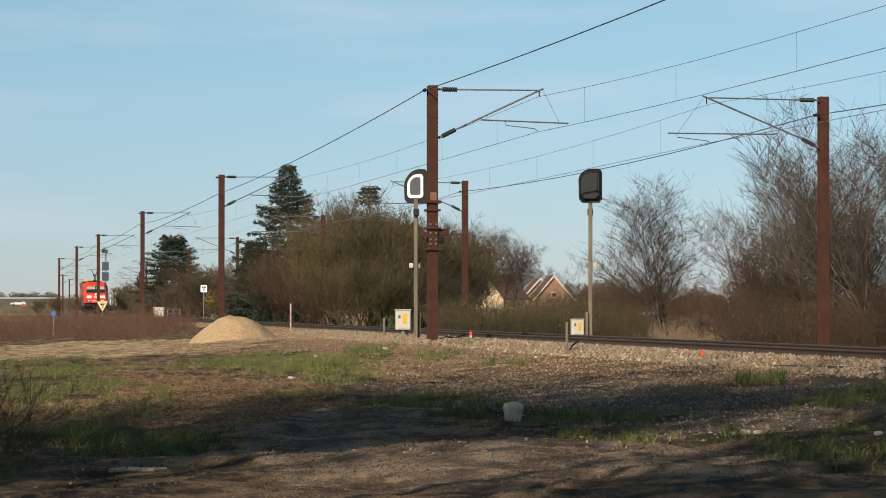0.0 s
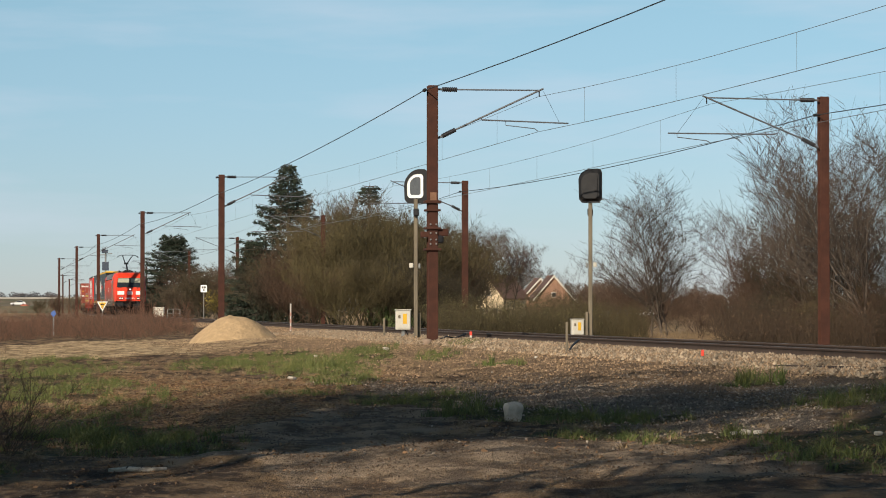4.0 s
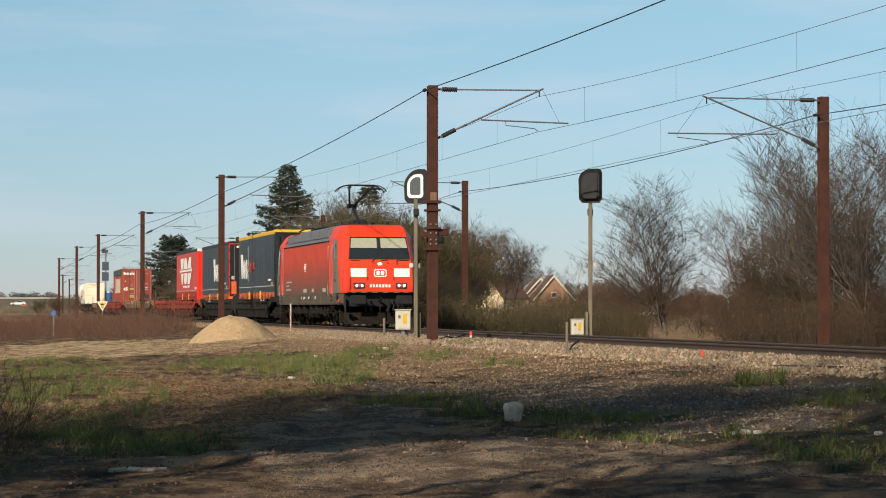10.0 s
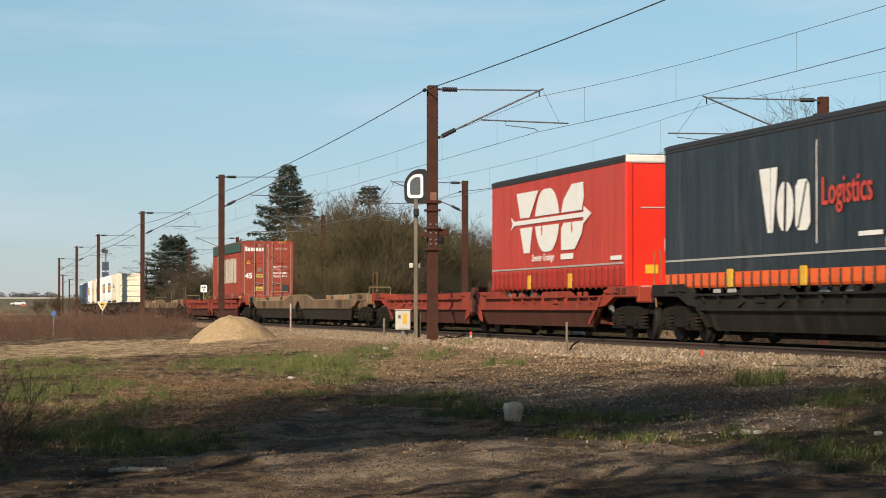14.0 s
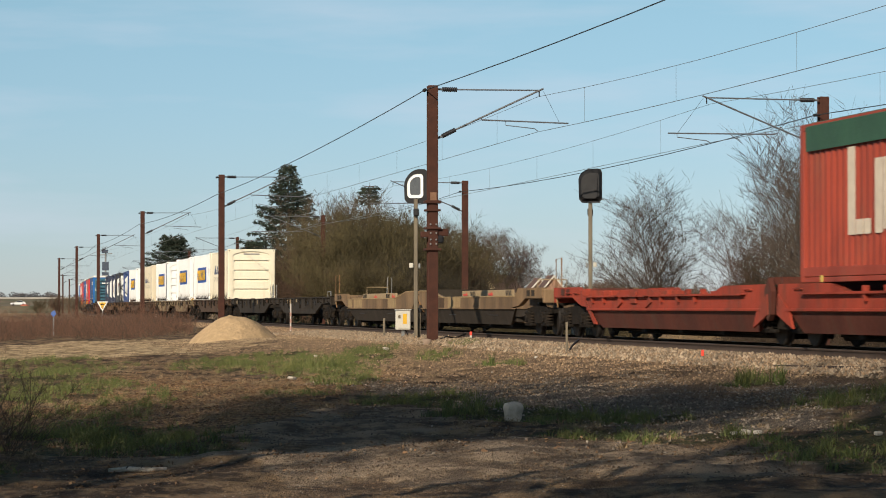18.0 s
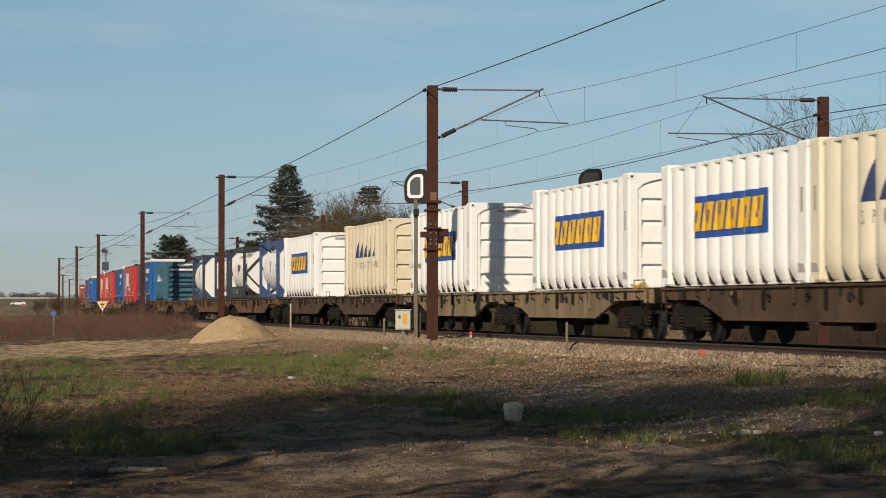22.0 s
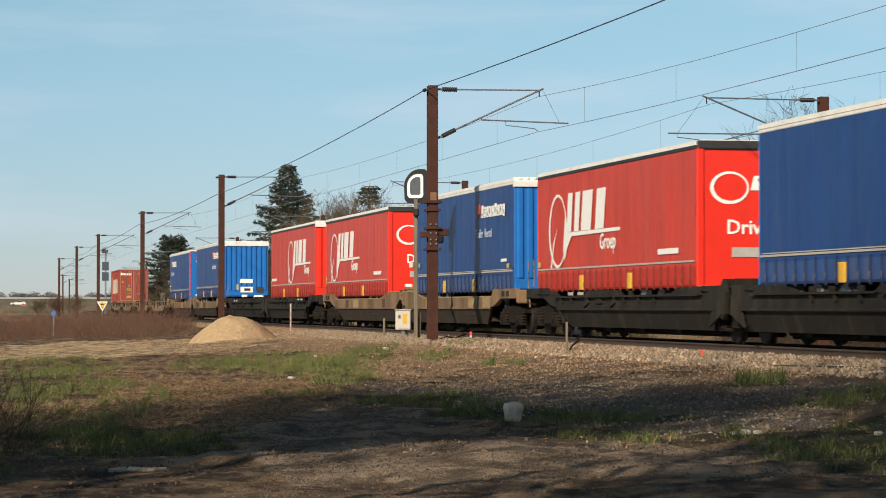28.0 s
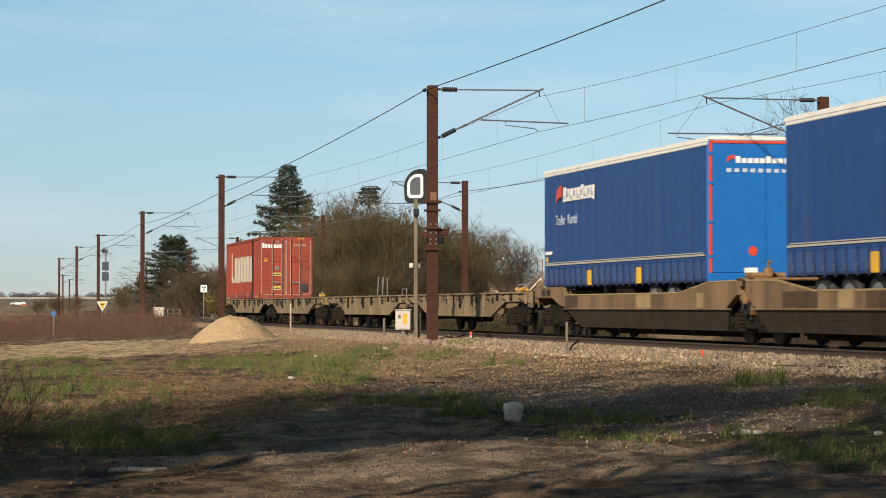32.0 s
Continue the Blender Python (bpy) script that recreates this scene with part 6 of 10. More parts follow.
def logo_black(t0, end_mark=False):
    def draw(th, L, W, z0, z1):
        for sy in (-1,):
            y = sy * (W + 0.022)
            logo_wedges(th, F(t0), F(t0 + 0.205), z0 + 1.0, z0 + 2.22, y, DECAL_WHITE)
            part("divider_line", plate(rect(F(t0 + 0.228), F(t0 + 0.228) + 0.03, z0 + 0.75, z0 + 2.6), y), DECAL_WHITE, th)
            words("lettering", "Logistics", th, 0.72, side_text(F(t0 + 0.245), y, z0 + 1.42), DECAL_RED, "red lettering on the curtain", 0.006)
            part("number_bar", plate(rect(F(0.84), F(0.92), z0 + 0.82, z0 + 0.9), y), DECAL_WHITE, th)
            part("small_plate", plate(rect(F(0.93), F(0.96), z0 + 0.62, z0 + 0.76), y), TAN_MARK if not end_mark else DECAL_GREY, th)
        if end_mark:
            x = 0.032
            part("logo_wedge", plate_end([(-0.66, z0 + 1.95), (-0.3, z0 + 1.95), (-0.42, z0 + 1.38)], x), DECAL_WHITE, th, "white logo shapes on the black door")
            part("logo_oval", plate_end(oval(-0.08, z0 + 1.62, 0.22, 0.27), x), DECAL_WHITE, th)
            part("logo_slab", plate_end(oval(0.4, z0 + 1.62, 0.16, 0.27), x), DECAL_WHITE, th)
            part("logo_bird", plate_end([(-0.3, z0 + 2.35), (0.25, z0 + 2.42), (0.1, z0 + 2.28), (0.22, z0 + 2.08), (-0.05, z0 + 2.16), (-0.2, z0 + 2.12)], x), ORANGE, th, "orange logo shape")
            words("lettering", "Logistics", th, 0.26, front_text(x + 0.004, -0.42, z0 + 1.1), DECAL_RED, "red lettering on the door")
            part("round_plate", plate_end(oval(-1.02, z0 + 1.15, 0.1, 0.1), x), DECAL_GREY, th)
            part("number_plate", plate_end(rect(-0.62, -0.2, z0 + 0.42, z0 + 0.68), x), DECAL_BLACK, th)
            part("maker_plate", plate_end(rect(-0.85, -0.4, z1 - 0.36, z1 - 0.24, 0.04), x), DECAL_WHITE, th)
        else:
            part("hose", MB().tube([(0.03, -0.5, z0 + 0.5), (0.2, -0.6, z0 + 0.35), (0.15, -0.8, z0 + 0.1)], 0.025, 6), REDPAINT, th)
    return draw


def logo_arrow(th, L, W, z0, z1):
    y = -(W + 0.022)
    x0, x1 = F(0.235), F(0.72)
    zb, zt = z0 + 0.95, z0 + 2.55
    w = x1 - x0
    for a, b in ((zb, z0 + 1.62), (z0 + 1.88, zt)):
        def cut(pts):
            return [(x, min(max(z, a), b)) for x, z in pts]
        part("logo_wedge", plate(cut([(x0 - 0.02 * w + 0.1 * w * (zt - b) / (zt - zb), b), (x0 + 0.1 * w * (zt - a) / (zt - zb), a), (x0 + 0.2 * w, a), (x0 + 0.2 * w + 0.13 * w * (b - a) / 1.0 * 0.5 + (0.1 * w if b == zt else 0.0), b)]), y), DECAL_WHITE, th, "white tapered logo shape")
        part("logo_oval", plate(cut(oval(x0 + 0.48 * w, (zb + zt) / 2, 0.19 * w, (zt - zb) / 2 + 0.05, 28)), y), DECAL_WHITE, th, "white oval logo shape")
        part("logo_slab", plate(cut([(x0 + 0.70 * w, zb), (x0 + 0.90 * w, zb), (x0 + 1.0 * w, z0 + 1.3), (x0 + 1.03 * w, z0 + 2.2), (x0 + 1.02 * w, zt), (x0 + 0.86 * w, zt), (x0 + 0.74 * w, z0 + 2.2), (x0 + 0.70 * w, z0 + 1.5)]), y), DECAL_WHITE, th)
    for a in (0.40, 0.86):
        part("logo_gap", plate(oval(x0 + a * w, z0 + 1.5, 0.06, 0.14, 12), y - 0.007, 0.004), CLOTH["red"], th)
    part("logo_arrow", plate([(x0 - 0.12 * w, z0 + 1.60), (x0 - 0.06 * w, z0 + 1.705), (x1 + 0.03 * w, z0 + 1.705), (x1 + 0.03 * w, z0 + 1.55), (x1 + 0.14 * w, z0 + 1.765), (x1 + 0.03 * w, z0 + 1.97), (x1 + 0.03 * w, z0 + 1.82), (x0 - 0.06 * w, z0 + 1.82), (x0 - 0.12 * w, z0 + 1.95),
                              (x0 - 0.09 * w, z0 + 1.765)], y - 0.004), DECAL_WHITE, th, "white arrow across the logo")
    words("lettering", "Deventer  Groningen", th, 0.27, side_text(F(0.35), y, z0 + 0.72), DECAL_WHITE, "small white lettering")
    part("caption_bar", plate(rect(F(0.57), F(0.66), z0 + 0.72, z0 + 0.86), y), DECAL_WHITE, th)
    part("number_bar", plate(rect(F(0.91), F(0.98), z0 + 0.62, z0 + 0.72), y), DECAL_WHITE, th)
    x = 0.01
    part("end_logo", plate_end([(-0.3, z0 + 2.1), (0.1, z0 + 2.14), (0.1, z0 + 2.3), (0.75, z0 + 2.3), (0.75, z0 + 2.0), (0.1, z0 + 2.0), (0.1, z0 + 2.08)], x), DECAL_WHITE, th, "white logo shape")
    part("end_line", plate_end(rect(-0.9, 0.9, z0 + 1.78, z0 + 1.81), x), DECAL_GREY, th)
    part("grey_plate", plate_end(rect(-0.35, 0.0, z0 + 0.8, z0 + 1.1), x), DECAL_GREY, th)
    part("yellow_plate", plate_end(rect(-0.8, -0.5, z0 + 0.3, z0 + 0.5), x), YELLOW, th)
    part("hose", MB().tube([(0.03, 0.1, z0 + 0.7), (0.14, 0.05, z0 + 0.5), (0.12, 0.2, z0 + 0.35), (0.03, 0.25, z0 + 0.6)], 0.03, 6), BLACK, th)


def logo_ring(end_words, shift=0.0):
    def F(t):
        return -13.6 + 13.6 * (t + shift)

    def draw(th, L, W, z0, z1):
        y = -(W + 0.022)
        cx, cz = F(0.16), z0 + 1.48
        part("logo_ring", loop_plate(oval(cx, cz, 0.88, 0.92, 28), oval(cx + 0.03, cz, 0.80, 0.85, 28), y), DECAL_WHITE, th, "white ring-shaped logo")
        part("logo_hook", plate([(cx - 0.7, cz - 0.9), (cx - 0.45, cz - 0.3), (cx - 0.05, cz + 0.05), (cx - 0.38, cz - 0.35), (cx - 0.6, cz - 0.92)], y), DECAL_WHITE, th)
        part("logo_tail", plate([(F(0.21), z0 + 0.7), (F(0.225), z0 + 1.0), (F(0.26), z0 + 1.32), (F(0.58), z0 + 1.34), (F(0.58), z0 + 1.42), (F(0.235), z0 + 1.42), (F(0.215), z0 + 1.9), (F(0.20), z0 + 1.0)], y), DECAL_WHITE, th)
        for a, b in ((0.225, 0.256), (0.277, 0.308)):
            part("logo_bar", plate([(F(a), z0 + 1.43), (F(b), z0 + 1.43), (F(b + 0.012), z0 + 2.38), (F(a + 0.012), z0 + 2.38)], y), DECAL_WHITE, th, "slanted white logo bar")
        for a, b in ((0.325, 0.39), (0.42, 0.475)):
            part("logo_bar", plate([(F(a), z0 + 1.43), (F(b), z0 + 1.43), (F(b + 0.016), z0 + 2.38), (F(a + 0.014), z0 + 2.38)], y), DECAL_WHITE, th, "slanted white logo bar")
        words("lettering", "Groep", th, 0.52, side_text(F(0.45), y, z0 + 0.95), DECAL_WHITE, "white lettering on the curtain", 0.008)
        a0 = -13.6 + 13.6 * (0.80 if not shift else 0.035)
        part("address_bar", plate(rect(a0, a0 + 1.5, z0 + 0.72, z0 + 0.84), y), DECAL_WHITE, th)
        part("small_plate", plate(rect(-13.46, -13.2, z0 + 0.6, z0 + 0.74), y), TAN_MARK, th)
        if end_words:
            x = 0.012
            part("logo_ring", MB().rings([[(x, a, b) for a, b in oval(-0.55, z0 + 2.05, 0.42, 0.34, 24)], [(x + 0.006, a, b) for a, b in oval(-0.55, z0 + 2.05, 0.42, 0.34, 24)],
                                          [(x + 0.006, a, b) for a, b in oval(-0.53, z0 + 2.06, 0.36, 0.28, 24)], [(x, a, b) for a, b in oval(-0.53, z0 + 2.06, 0.36, 0.28, 24)]], cap=False), DECAL_WHITE, th, "white ring-shaped logo")
            for i in range(3):
                part("logo_bar", plate_end([(-0.1 + 0.33 * i, z0 + 2.0), (0.16 + 0.33 * i, z0 + 2.0), (0.22 + 0.33 * i, z0 + 2.3), (-0.02 + 0.33 * i, z0 + 2.3)], x), DECAL_WHITE, th)
            words("lettering", "Driven by", th, 0.42, front_text(x + 0.004, -0.62, z0 + 1.1), DECAL_WHITE, "white lettering on the end wall", 0.006)
            part("number_plate", plate_end(rect(-0.5, 0.15, z0 + 0.62, z0 + 0.82), x), DECAL_GREY, th)
            part("grey_plate", plate_end(rect(0.35, 0.6, z0 + 0.4, z0 + 0.82), x), DECAL_GREY, th)
            part("address_bar", plate_end(rect(0.62, 1.0, z0 + 0.42, z0 + 0.52), x), DECAL_WHITE, th)
    return draw


def logo_blue(end_mark, shift=0.0):
    def draw(th, L, W, z0, z1):
        y = -(W + 0.022)
        # white angular shapes side by side, each with a slit
        for i in range(9):
            t, w, h = 0.705 + 0.0245 * i + shift, 0.020, 0.30 + 0.05 * (i in (0, 5))
            part("logo_block", plate([(F(t), z0 + 2.08), (F(t + w), z0 + 2.08 - 0.05 * (i == 8)), (F(t + w + 0.004), z0 + 2.08 + h), (F(t + 0.004), z0 + 2.08 + h)], y), DECAL_WHITE, th, "white logo shape")
            part("logo_slit", plate(rect(F(t + 0.008), F(t + 0.013), z0 + 2.12 + 0.06 * (i % 2), z0 + 2.22 + 0.1 * (i % 2)), y - 0.007, 0.003), CLOTH["blue"], th)
        part("logo_flag", plate([(F(0.655 + shift), z0 + 2.06), (F(0.66 + shift), z0 + 2.38), (F(0.685 + shift), z0 + 2.50), (F(0.70 + shift), z0 + 2.46), (F(0.695 + shift), z0 + 2.20), (F(0.675 + shift), z0 + 2.20)], y), DECAL_RED, th, "red logo flag")
        words("lettering", "Trailer  Rental", th, 0.36, side_text(F(0.65 + shift), y, z0 + 1.52), DECAL_PALE, "thin white lettering on the curtain")
        e = 0.89 if not shift else 0.015
        part("number_bar", plate(rect(F(e), F(e + 0.05), z0 + 0.80, z0 + 0.88), y), DECAL_WHITE, th)
        part("small_plate", plate(rect(F(e + 0.05 if not shift else e), F(e + 0.07 if not shift else e + 0.02), z0 + 0.62, z0 + 0.74), y), TAN_MARK, th)
        part("pale_line", plate(rect(F(0.02), F(0.98), z0 + 0.575, z0 + 0.595), y), DECAL_GREY, th)
        x = 0.06
        if end_mark == "diamond":
            part("end_diamond", plate_end([(-0.42, z0 + 1.35), (-0.05, z0 + 1.75), (0.1, z0 + 1.62), (-0.12, z0 + 1.4), (0.12, z0 + 1.28), (-0.06, z0 + 1.02), (-0.3, z0 + 1.22)], x), DECAL_WHITE, th, "white angular mark")
            part("white_plate", plate_end(rect(-0.1, 0.14, z0 + 0.4, z0 + 0.62), x), DECAL_WHITE, th)
        elif end_mark == "sign":
            part("white_sign", plate_end(rect(-0.28, 0.42, z0 + 0.72, z0 + 0.94, 0.02), x), DECAL_WHITE, th, "white sign board")
            part("white_sign", plate_end(rect(-0.25, 0.42, z0 + 0.22, z0 + 0.52, 0.02), x), DECAL_WHITE, th, "white sign board")
            part("dark_mark", plate_end([(-0.05, z0 + 0.30), (0.28, z0 + 0.44), (0.28, z0 + 0.30), (-0.05, z0 + 0.44)], x + 0.007), DECAL_BLACK, th)
            part("white_sign", plate_end(rect(-0.18, 0.1, z0 - 0.02, z0 + 0.1), x), DECAL_WHITE, th)
            part("black_panel", plate_end(rect(0.62, 0.98, z0 + 0.2, z0 + 0.52, 0.04), x), DECAL_BLACK, th)
            part("white_strip", plate_end(rect(0.48, 0.98, z0 - 0.02, z0 + 0.08), x), DECAL_WHITE, th)
        elif end_mark == "red":
            for y_ in (-1.2, 1.2):
                part("red_edge", MB().box(0.036, 0.042, y_ - 0.03, y_ + 0.03, z0 + 0.15, z1 - 0.12), DECAL_RED, th, "red door edge")
            part("red_edge", MB().box(0.036, 0.042, -1.2, 1.2, z1 - 0.15, z1 - 0.1), DECAL_RED, th)
            part("red_dot", plate_end(oval(-0.3, z0 + 0.62, 0.095, 0.10), 0.036), DECAL_RED, th)
            part("end_flag", plate_end([(-0.86, z1 - 0.55), (-0.84, z1 - 0.42), (-0.72, z1 - 0.38), (-0.66, z1 - 0.46), (-0.78, z1 - 0.48)], 0.036), DECAL_RED, th, "red logo flag")
            for i in range(9):
                part("end_logo", plate_end(rect(-0.66 + 0.13 * i, -0.56 + 0.13 * i, z1 - 0.55, z1 - 0.45 + 0.04 * (i in (0, 5))), 0.036), DECAL_WHITE, th, "small white logo shape")
            for i in range(8):
                part("text_bar", plate_end(rect(-0.86 + 0.17 * i, -0.76 + 0.17 * i, z1 - 0.74, z1 - 0.66), 0.036), DECAL_PALE, th)
    return draw


trailer("black", "charcoal curtain-side trailer with an orange skirt and yellow roof", 19.8, 1.15, 4.26, "yellow", "ribbed", logo_black(0.062), 1)
trailer("black", "charcoal curtain-side trailer with black rear doors facing forwards", 38.1, 1.15, 4.21, "black", "doors", logo_black(0.46, True), 2, back=True)
trailer("red", "red curtain-side trailer with a large white arrow mark", 54.75, 1.22, 4.23, "black", "plain", logo_arrow, 3)
trailer("blue", "blue curtain-side trailer with a white angular mark", 377.8, 1.18, 4.25, "white", "plain", logo_blue("diamond"), 4)
trailer("red", "red curtain-side trailer with a white ring mark on both faces", 395.3, 1.17, 4.21, "white", "plain", logo_ring(True), 5, back=True, band=False)
trailer("blue", "blue curtain-side trailer with a ribbed front wall", 411.5, 1.2, 4.25, "white", "ribbed", logo_blue(""), 6)
trailer("red", "red curtain-side trailer with a white ring mark on both faces", 430.2, 1.17, 4.20, "white", "plain", logo_ring(True), 7, back=True, band=False)
trailer("red", "red curtain-side trailer with a ribbed red front wall", 446.5, 1.2, 4.25, "white", "ribbed", logo_ring(False, 0.32), 8)
trailer("blue", "blue curtain-side trailer with white sign boards on its ribbed end", 480.6, 1.33, 4.29, "white", "ribbed", logo_blue("sign"), 9)
trailer("blue", "blue curtain-side trailer with red-edged rear doors", 498.9, 1.28, 4.24, "white", "doors", logo_blue("red", -0.56), 10, back=True)

BOX_RED = surf("container_red", (0.30, 0.045, 0.022), (0.22, 0.035, 0.019), 0.6, grain=1.5, fine=40, stretch=(1, 1, 0.3), dirt=(0.16, 0.07, 0.04), dirt_amt=0.25)
TARP = surf("green_tarpaulin", (0.028, 0.085, 0.045), (0.022, 0.066, 0.036), 0.55, grain=1.0, fine=30, bump=0.3, bump_scale=3, depth=0.03)
SEAL = surf("pinkish_worn_steel", (0.42, 0.30, 0.26), (0.28, 0.17, 0.14), 0.6, grain=8, fine=60, bump=0.1)
FRAME_GREY = surf("dull_grey_plate", (0.22, 0.19, 0.17), (0.17, 0.14, 0.12), 0.6, bump=0)
CREAM = surf("cream_lettering", (0.62, 0.53, 0.42), (0.52, 0.44, 0.35), 0.6, bump=0)


def wall_waves(x0, x1, z0, z1, y, pitch=0.28, deep=0.036):
    """Corrugated side wall."""
    g = -1 if y < 0 else 1
    pts = []
    n = int(abs(x1 - x0) / pitch)
    p = (x1 - x0) / n
    for i in range(n):
        a = x0 + i * p
        pts += [(a, 0), (a + 0.25 * p, 0), (a + 0.5 * p, deep), (a + 0.75 * p, deep)]
    pts.append((x1, 0))
    return MB().rings([[(x, y - g * d, z) for x, d in pts] for z in (z0, z1)], cap=False, close=False)


def box_container(label, d0, L, z0, H, tarp):
    th = thing("container", label, "container", "containers on the train")
    W = 1.275
    z1 = z0 + H
    for sy in (-1, 1):
        part("side_wall", wall_waves(-0.15, -L + 0.15, z0 + 0.25, z1 - 0.1, sy * (W - 0.03)), BOX_RED, th, "corrugated red steel side wall")
        part("bottom_rail", MB().box(0, -L, sy * (W - 0.08), sy * W, z0 + 0.1, z0 + 0.27, 0.01), BOX_RED, th)
        part("sill_rail", MB().box(-0.1, -L + 0.1, sy * (W - 0.06), sy * (W - 0.005), z0, z0 + 0.09, 0.01), BOX_RED, th)
        part("top_rail", MB().box(0, -L, sy * (W - 0.07), sy * W, z1 - 0.12, z1, 0.01), BOX_RED, th)
        for x in (-0.09, -L + 0.09):
            part("corner_post", MB().box(x - 0.09, x + 0.09, sy * (W - 0.12), sy * (W + 0.002), z0, z1, 0.012), BOX_RED, th)
        for x in (-4.4, -9.3):
            part("lifting_pad", MB().box(x - 0.2, x + 0.2, sy * (W - 0.01), sy * (W + 0.012), z0 + 0.06, z0 + 0.26, 0.008), STRIPE, th, "tan grappler pad")
        for x in (-0.65, -1.2, -L + 1.1):
            part("tie_ring", MB().box(x - 0.05, x + 0.05, sy * (W - 0.02), sy * (W + 0.02), z0 + 0.0, z0 + 0.12, 0.01), TAN_MARK, th)
    part("floor", MB().box(-0.05, -L + 0.05, -W + 0.06, W - 0.06, z0 + 0.02, z0 + 0.2), UNDER, th)
    part("roof", MB().box(-0.02, -L + 0.02, -W + 0.03, W - 0.03, z1 - 0.05, z1 - 0.01, 0.01), BOX_RED, th)
    part("rear_wall", MB().box(-L, -L + 0.06, -W + 0.05, W - 0.05, z0 + 0.05, z1 - 0.03), BOX_RED, th)
    if tarp:
        part("tarpaulin", MB().prism_x([(-W - 0.02, z1 - 0.5), (-W - 0.025, z1 - 0.06), (-W + 0.1, z1 + 0.03), (W - 0.1, z1 + 0.03), (W + 0.025, z1 - 0.06), (W + 0.02, z1 - 0.5), (W, z1 - 0.5), (W - 0.02, z1 - 0.05), (-W + 0.02, z1 - 0.05), (-W, z1 - 0.5)], -0.75, -L + 0.35),
             TARP, th, "green tarpaulin roof with side flaps")
    # door end
    for y0, y1 in ((-W + 0.1, -0.012), (0.012, W - 0.1)):
        dr = part("door", MB().box(-0.05, 0.0, y0, y1, z0 + 0.16, z1 - 0.12, 0.012), BOX_RED, th)
        for z in (0.48, 0.86, 1.42, 1.78):
            part("door_rib", MB().box(-0.01, 0.02, y0 + 0.1, y1 - 0.1, z0 + z - 0.05, z0 + z + 0.02, 0.01), BOX_RED, dr)
        for y in (y0 + 0.16, y1 - 0.42):
            part("door_boss", MB().box(-0.01, 0.022, y, y + 0.26, z0 + 1.98, z0 + 2.16, 0.018), BOX_RED, dr)
        for y in (y0, y1 - 0.03):
            part("door_seal", MB().box(-0.01, 0.004, y, y + 0.03, z0 + 0.18, z1 - 0.14), SEAL, dr)
    for k, y in enumerate((-0.65, -0.19, 0.22, 0.665)):
        rod = part("lock_rod", MB().tube([(0.05, y, z0 + 0.1), (0.05, y, z1 - 0.06)], 0.021, 6), SEAL, th, "pale worn locking rod")
        part("rod_guide", MB().box(0.0, 0.07, y - 0.05, y + 0.05, z0 + 0.2, z0 + 0.26, 0.01).box(0.0, 0.07, y - 0.05, y + 0.05, z0 + 1.5, z0 + 1.55, 0.01).box(0.0, 0.07, y - 0.05, y + 0.05, z1 - 0.24, z1 - 0.18, 0.01), BOX_RED, rod)
        part("lock_handle", MB().tube([(0.07, y, z0 + 0.78 - 0.05 * (k % 2)), (0.08, y + (0.34 if k % 2 == 0 else -0.36), z0 + 0.75 - 0.05 * (k % 2))], 0.019, 5), SEAL, rod)
    part("door_header", MB().box(-0.08, 0.005, -W + 0.05, W - 0.05, z1 - 0.13, z1, 0.01), BOX_RED, th)
    part("door_sill", MB().box(-0.08, 0.005, -W + 0.05, W - 0.05, z0, z0 + 0.15, 0.01), BOX_RED, th)
    for y in (0.55, 0.67, 0.79):
        part("hazard_bar", MB().prism_x([(y, z1 - 0.09), (y + 0.05, z1 - 0.09), (y + 0.09, z1 - 0.02), (y + 0.04, z1 - 0.02)], 0.006, 0.01), YELLOW, th)
    part("pale_trim", plate_end(rect(-1.1, 1.1, z0 + 0.155, z0 + 0.18), 0.002), SEAL, th)
    # small blocks across the top of both doors
    for i in range(7):
        part("name_block", plate_end(rect(-1.12 + 0.135 * i, -1.015 + 0.135 * i, z1 - 0.50, z1 - 0.33 + 0.05 * (i == 0)), 0.004), DECAL_WHITE, th, "small white name block")
    for i in range(6):
        part("number_block", plate_end(rect(0.38 + 0.1 * i, 0.45 + 0.1 * i, z1 - 0.42, z1 - 0.33), 0.004), SEAL, th)
    part("round_mark", plate_end(oval(-0.41, z1 - 0.26, 0.075, 0.10), 0.022), SEAL, th)
    part("round_mark_centre", plate_end(oval(-0.41, z1 - 0.26, 0.035, 0.05), 0.03), BOX_RED, th)
    if tarp:
        words("lettering", "45", th, 0.37, front_text(0.012, -1.13, z0 + 1.0), DECAL_WHITE, "white numerals on the door", 0.012)
        for i, w in enumerate(("M G W", "TARE", "PAYLOAD", "CU.CAP")):
            words("lettering", w, th, 0.145, front_text(0.012, 0.28, z0 + 1.52 - 0.155 * i), DECAL_WHITE, "small white weight lettering", 0.003)
            part("data_bar", plate_end(rect(0.74, 0.98, z0 + 1.53 - 0.155 * i, z0 + 1.61 - 0.155 * i), 0.004), SEAL, th)
    part("pale_line", plate_end(rect(-1.12, -0.72, z0 + 1.36, z0 + 1.385), 0.004), SEAL, th)
    part("warning_triangle", plate_end([(-1.06, z0 + 1.72), (-0.86, z0 + 1.72), (-0.96, z0 + 1.9)], 0.022), YELLOW, th)
    part("warning_mark", plate_end(rect(-0.98, -0.94, z0 + 1.75, z0 + 1.83), 0.03), DECAL_BLACK, th)
    part("placard", plate_end(rect(-0.52, -0.32, z0 + 1.32, z0 + 1.52), 0.022), FRAME_GREY, th, "grey plate")
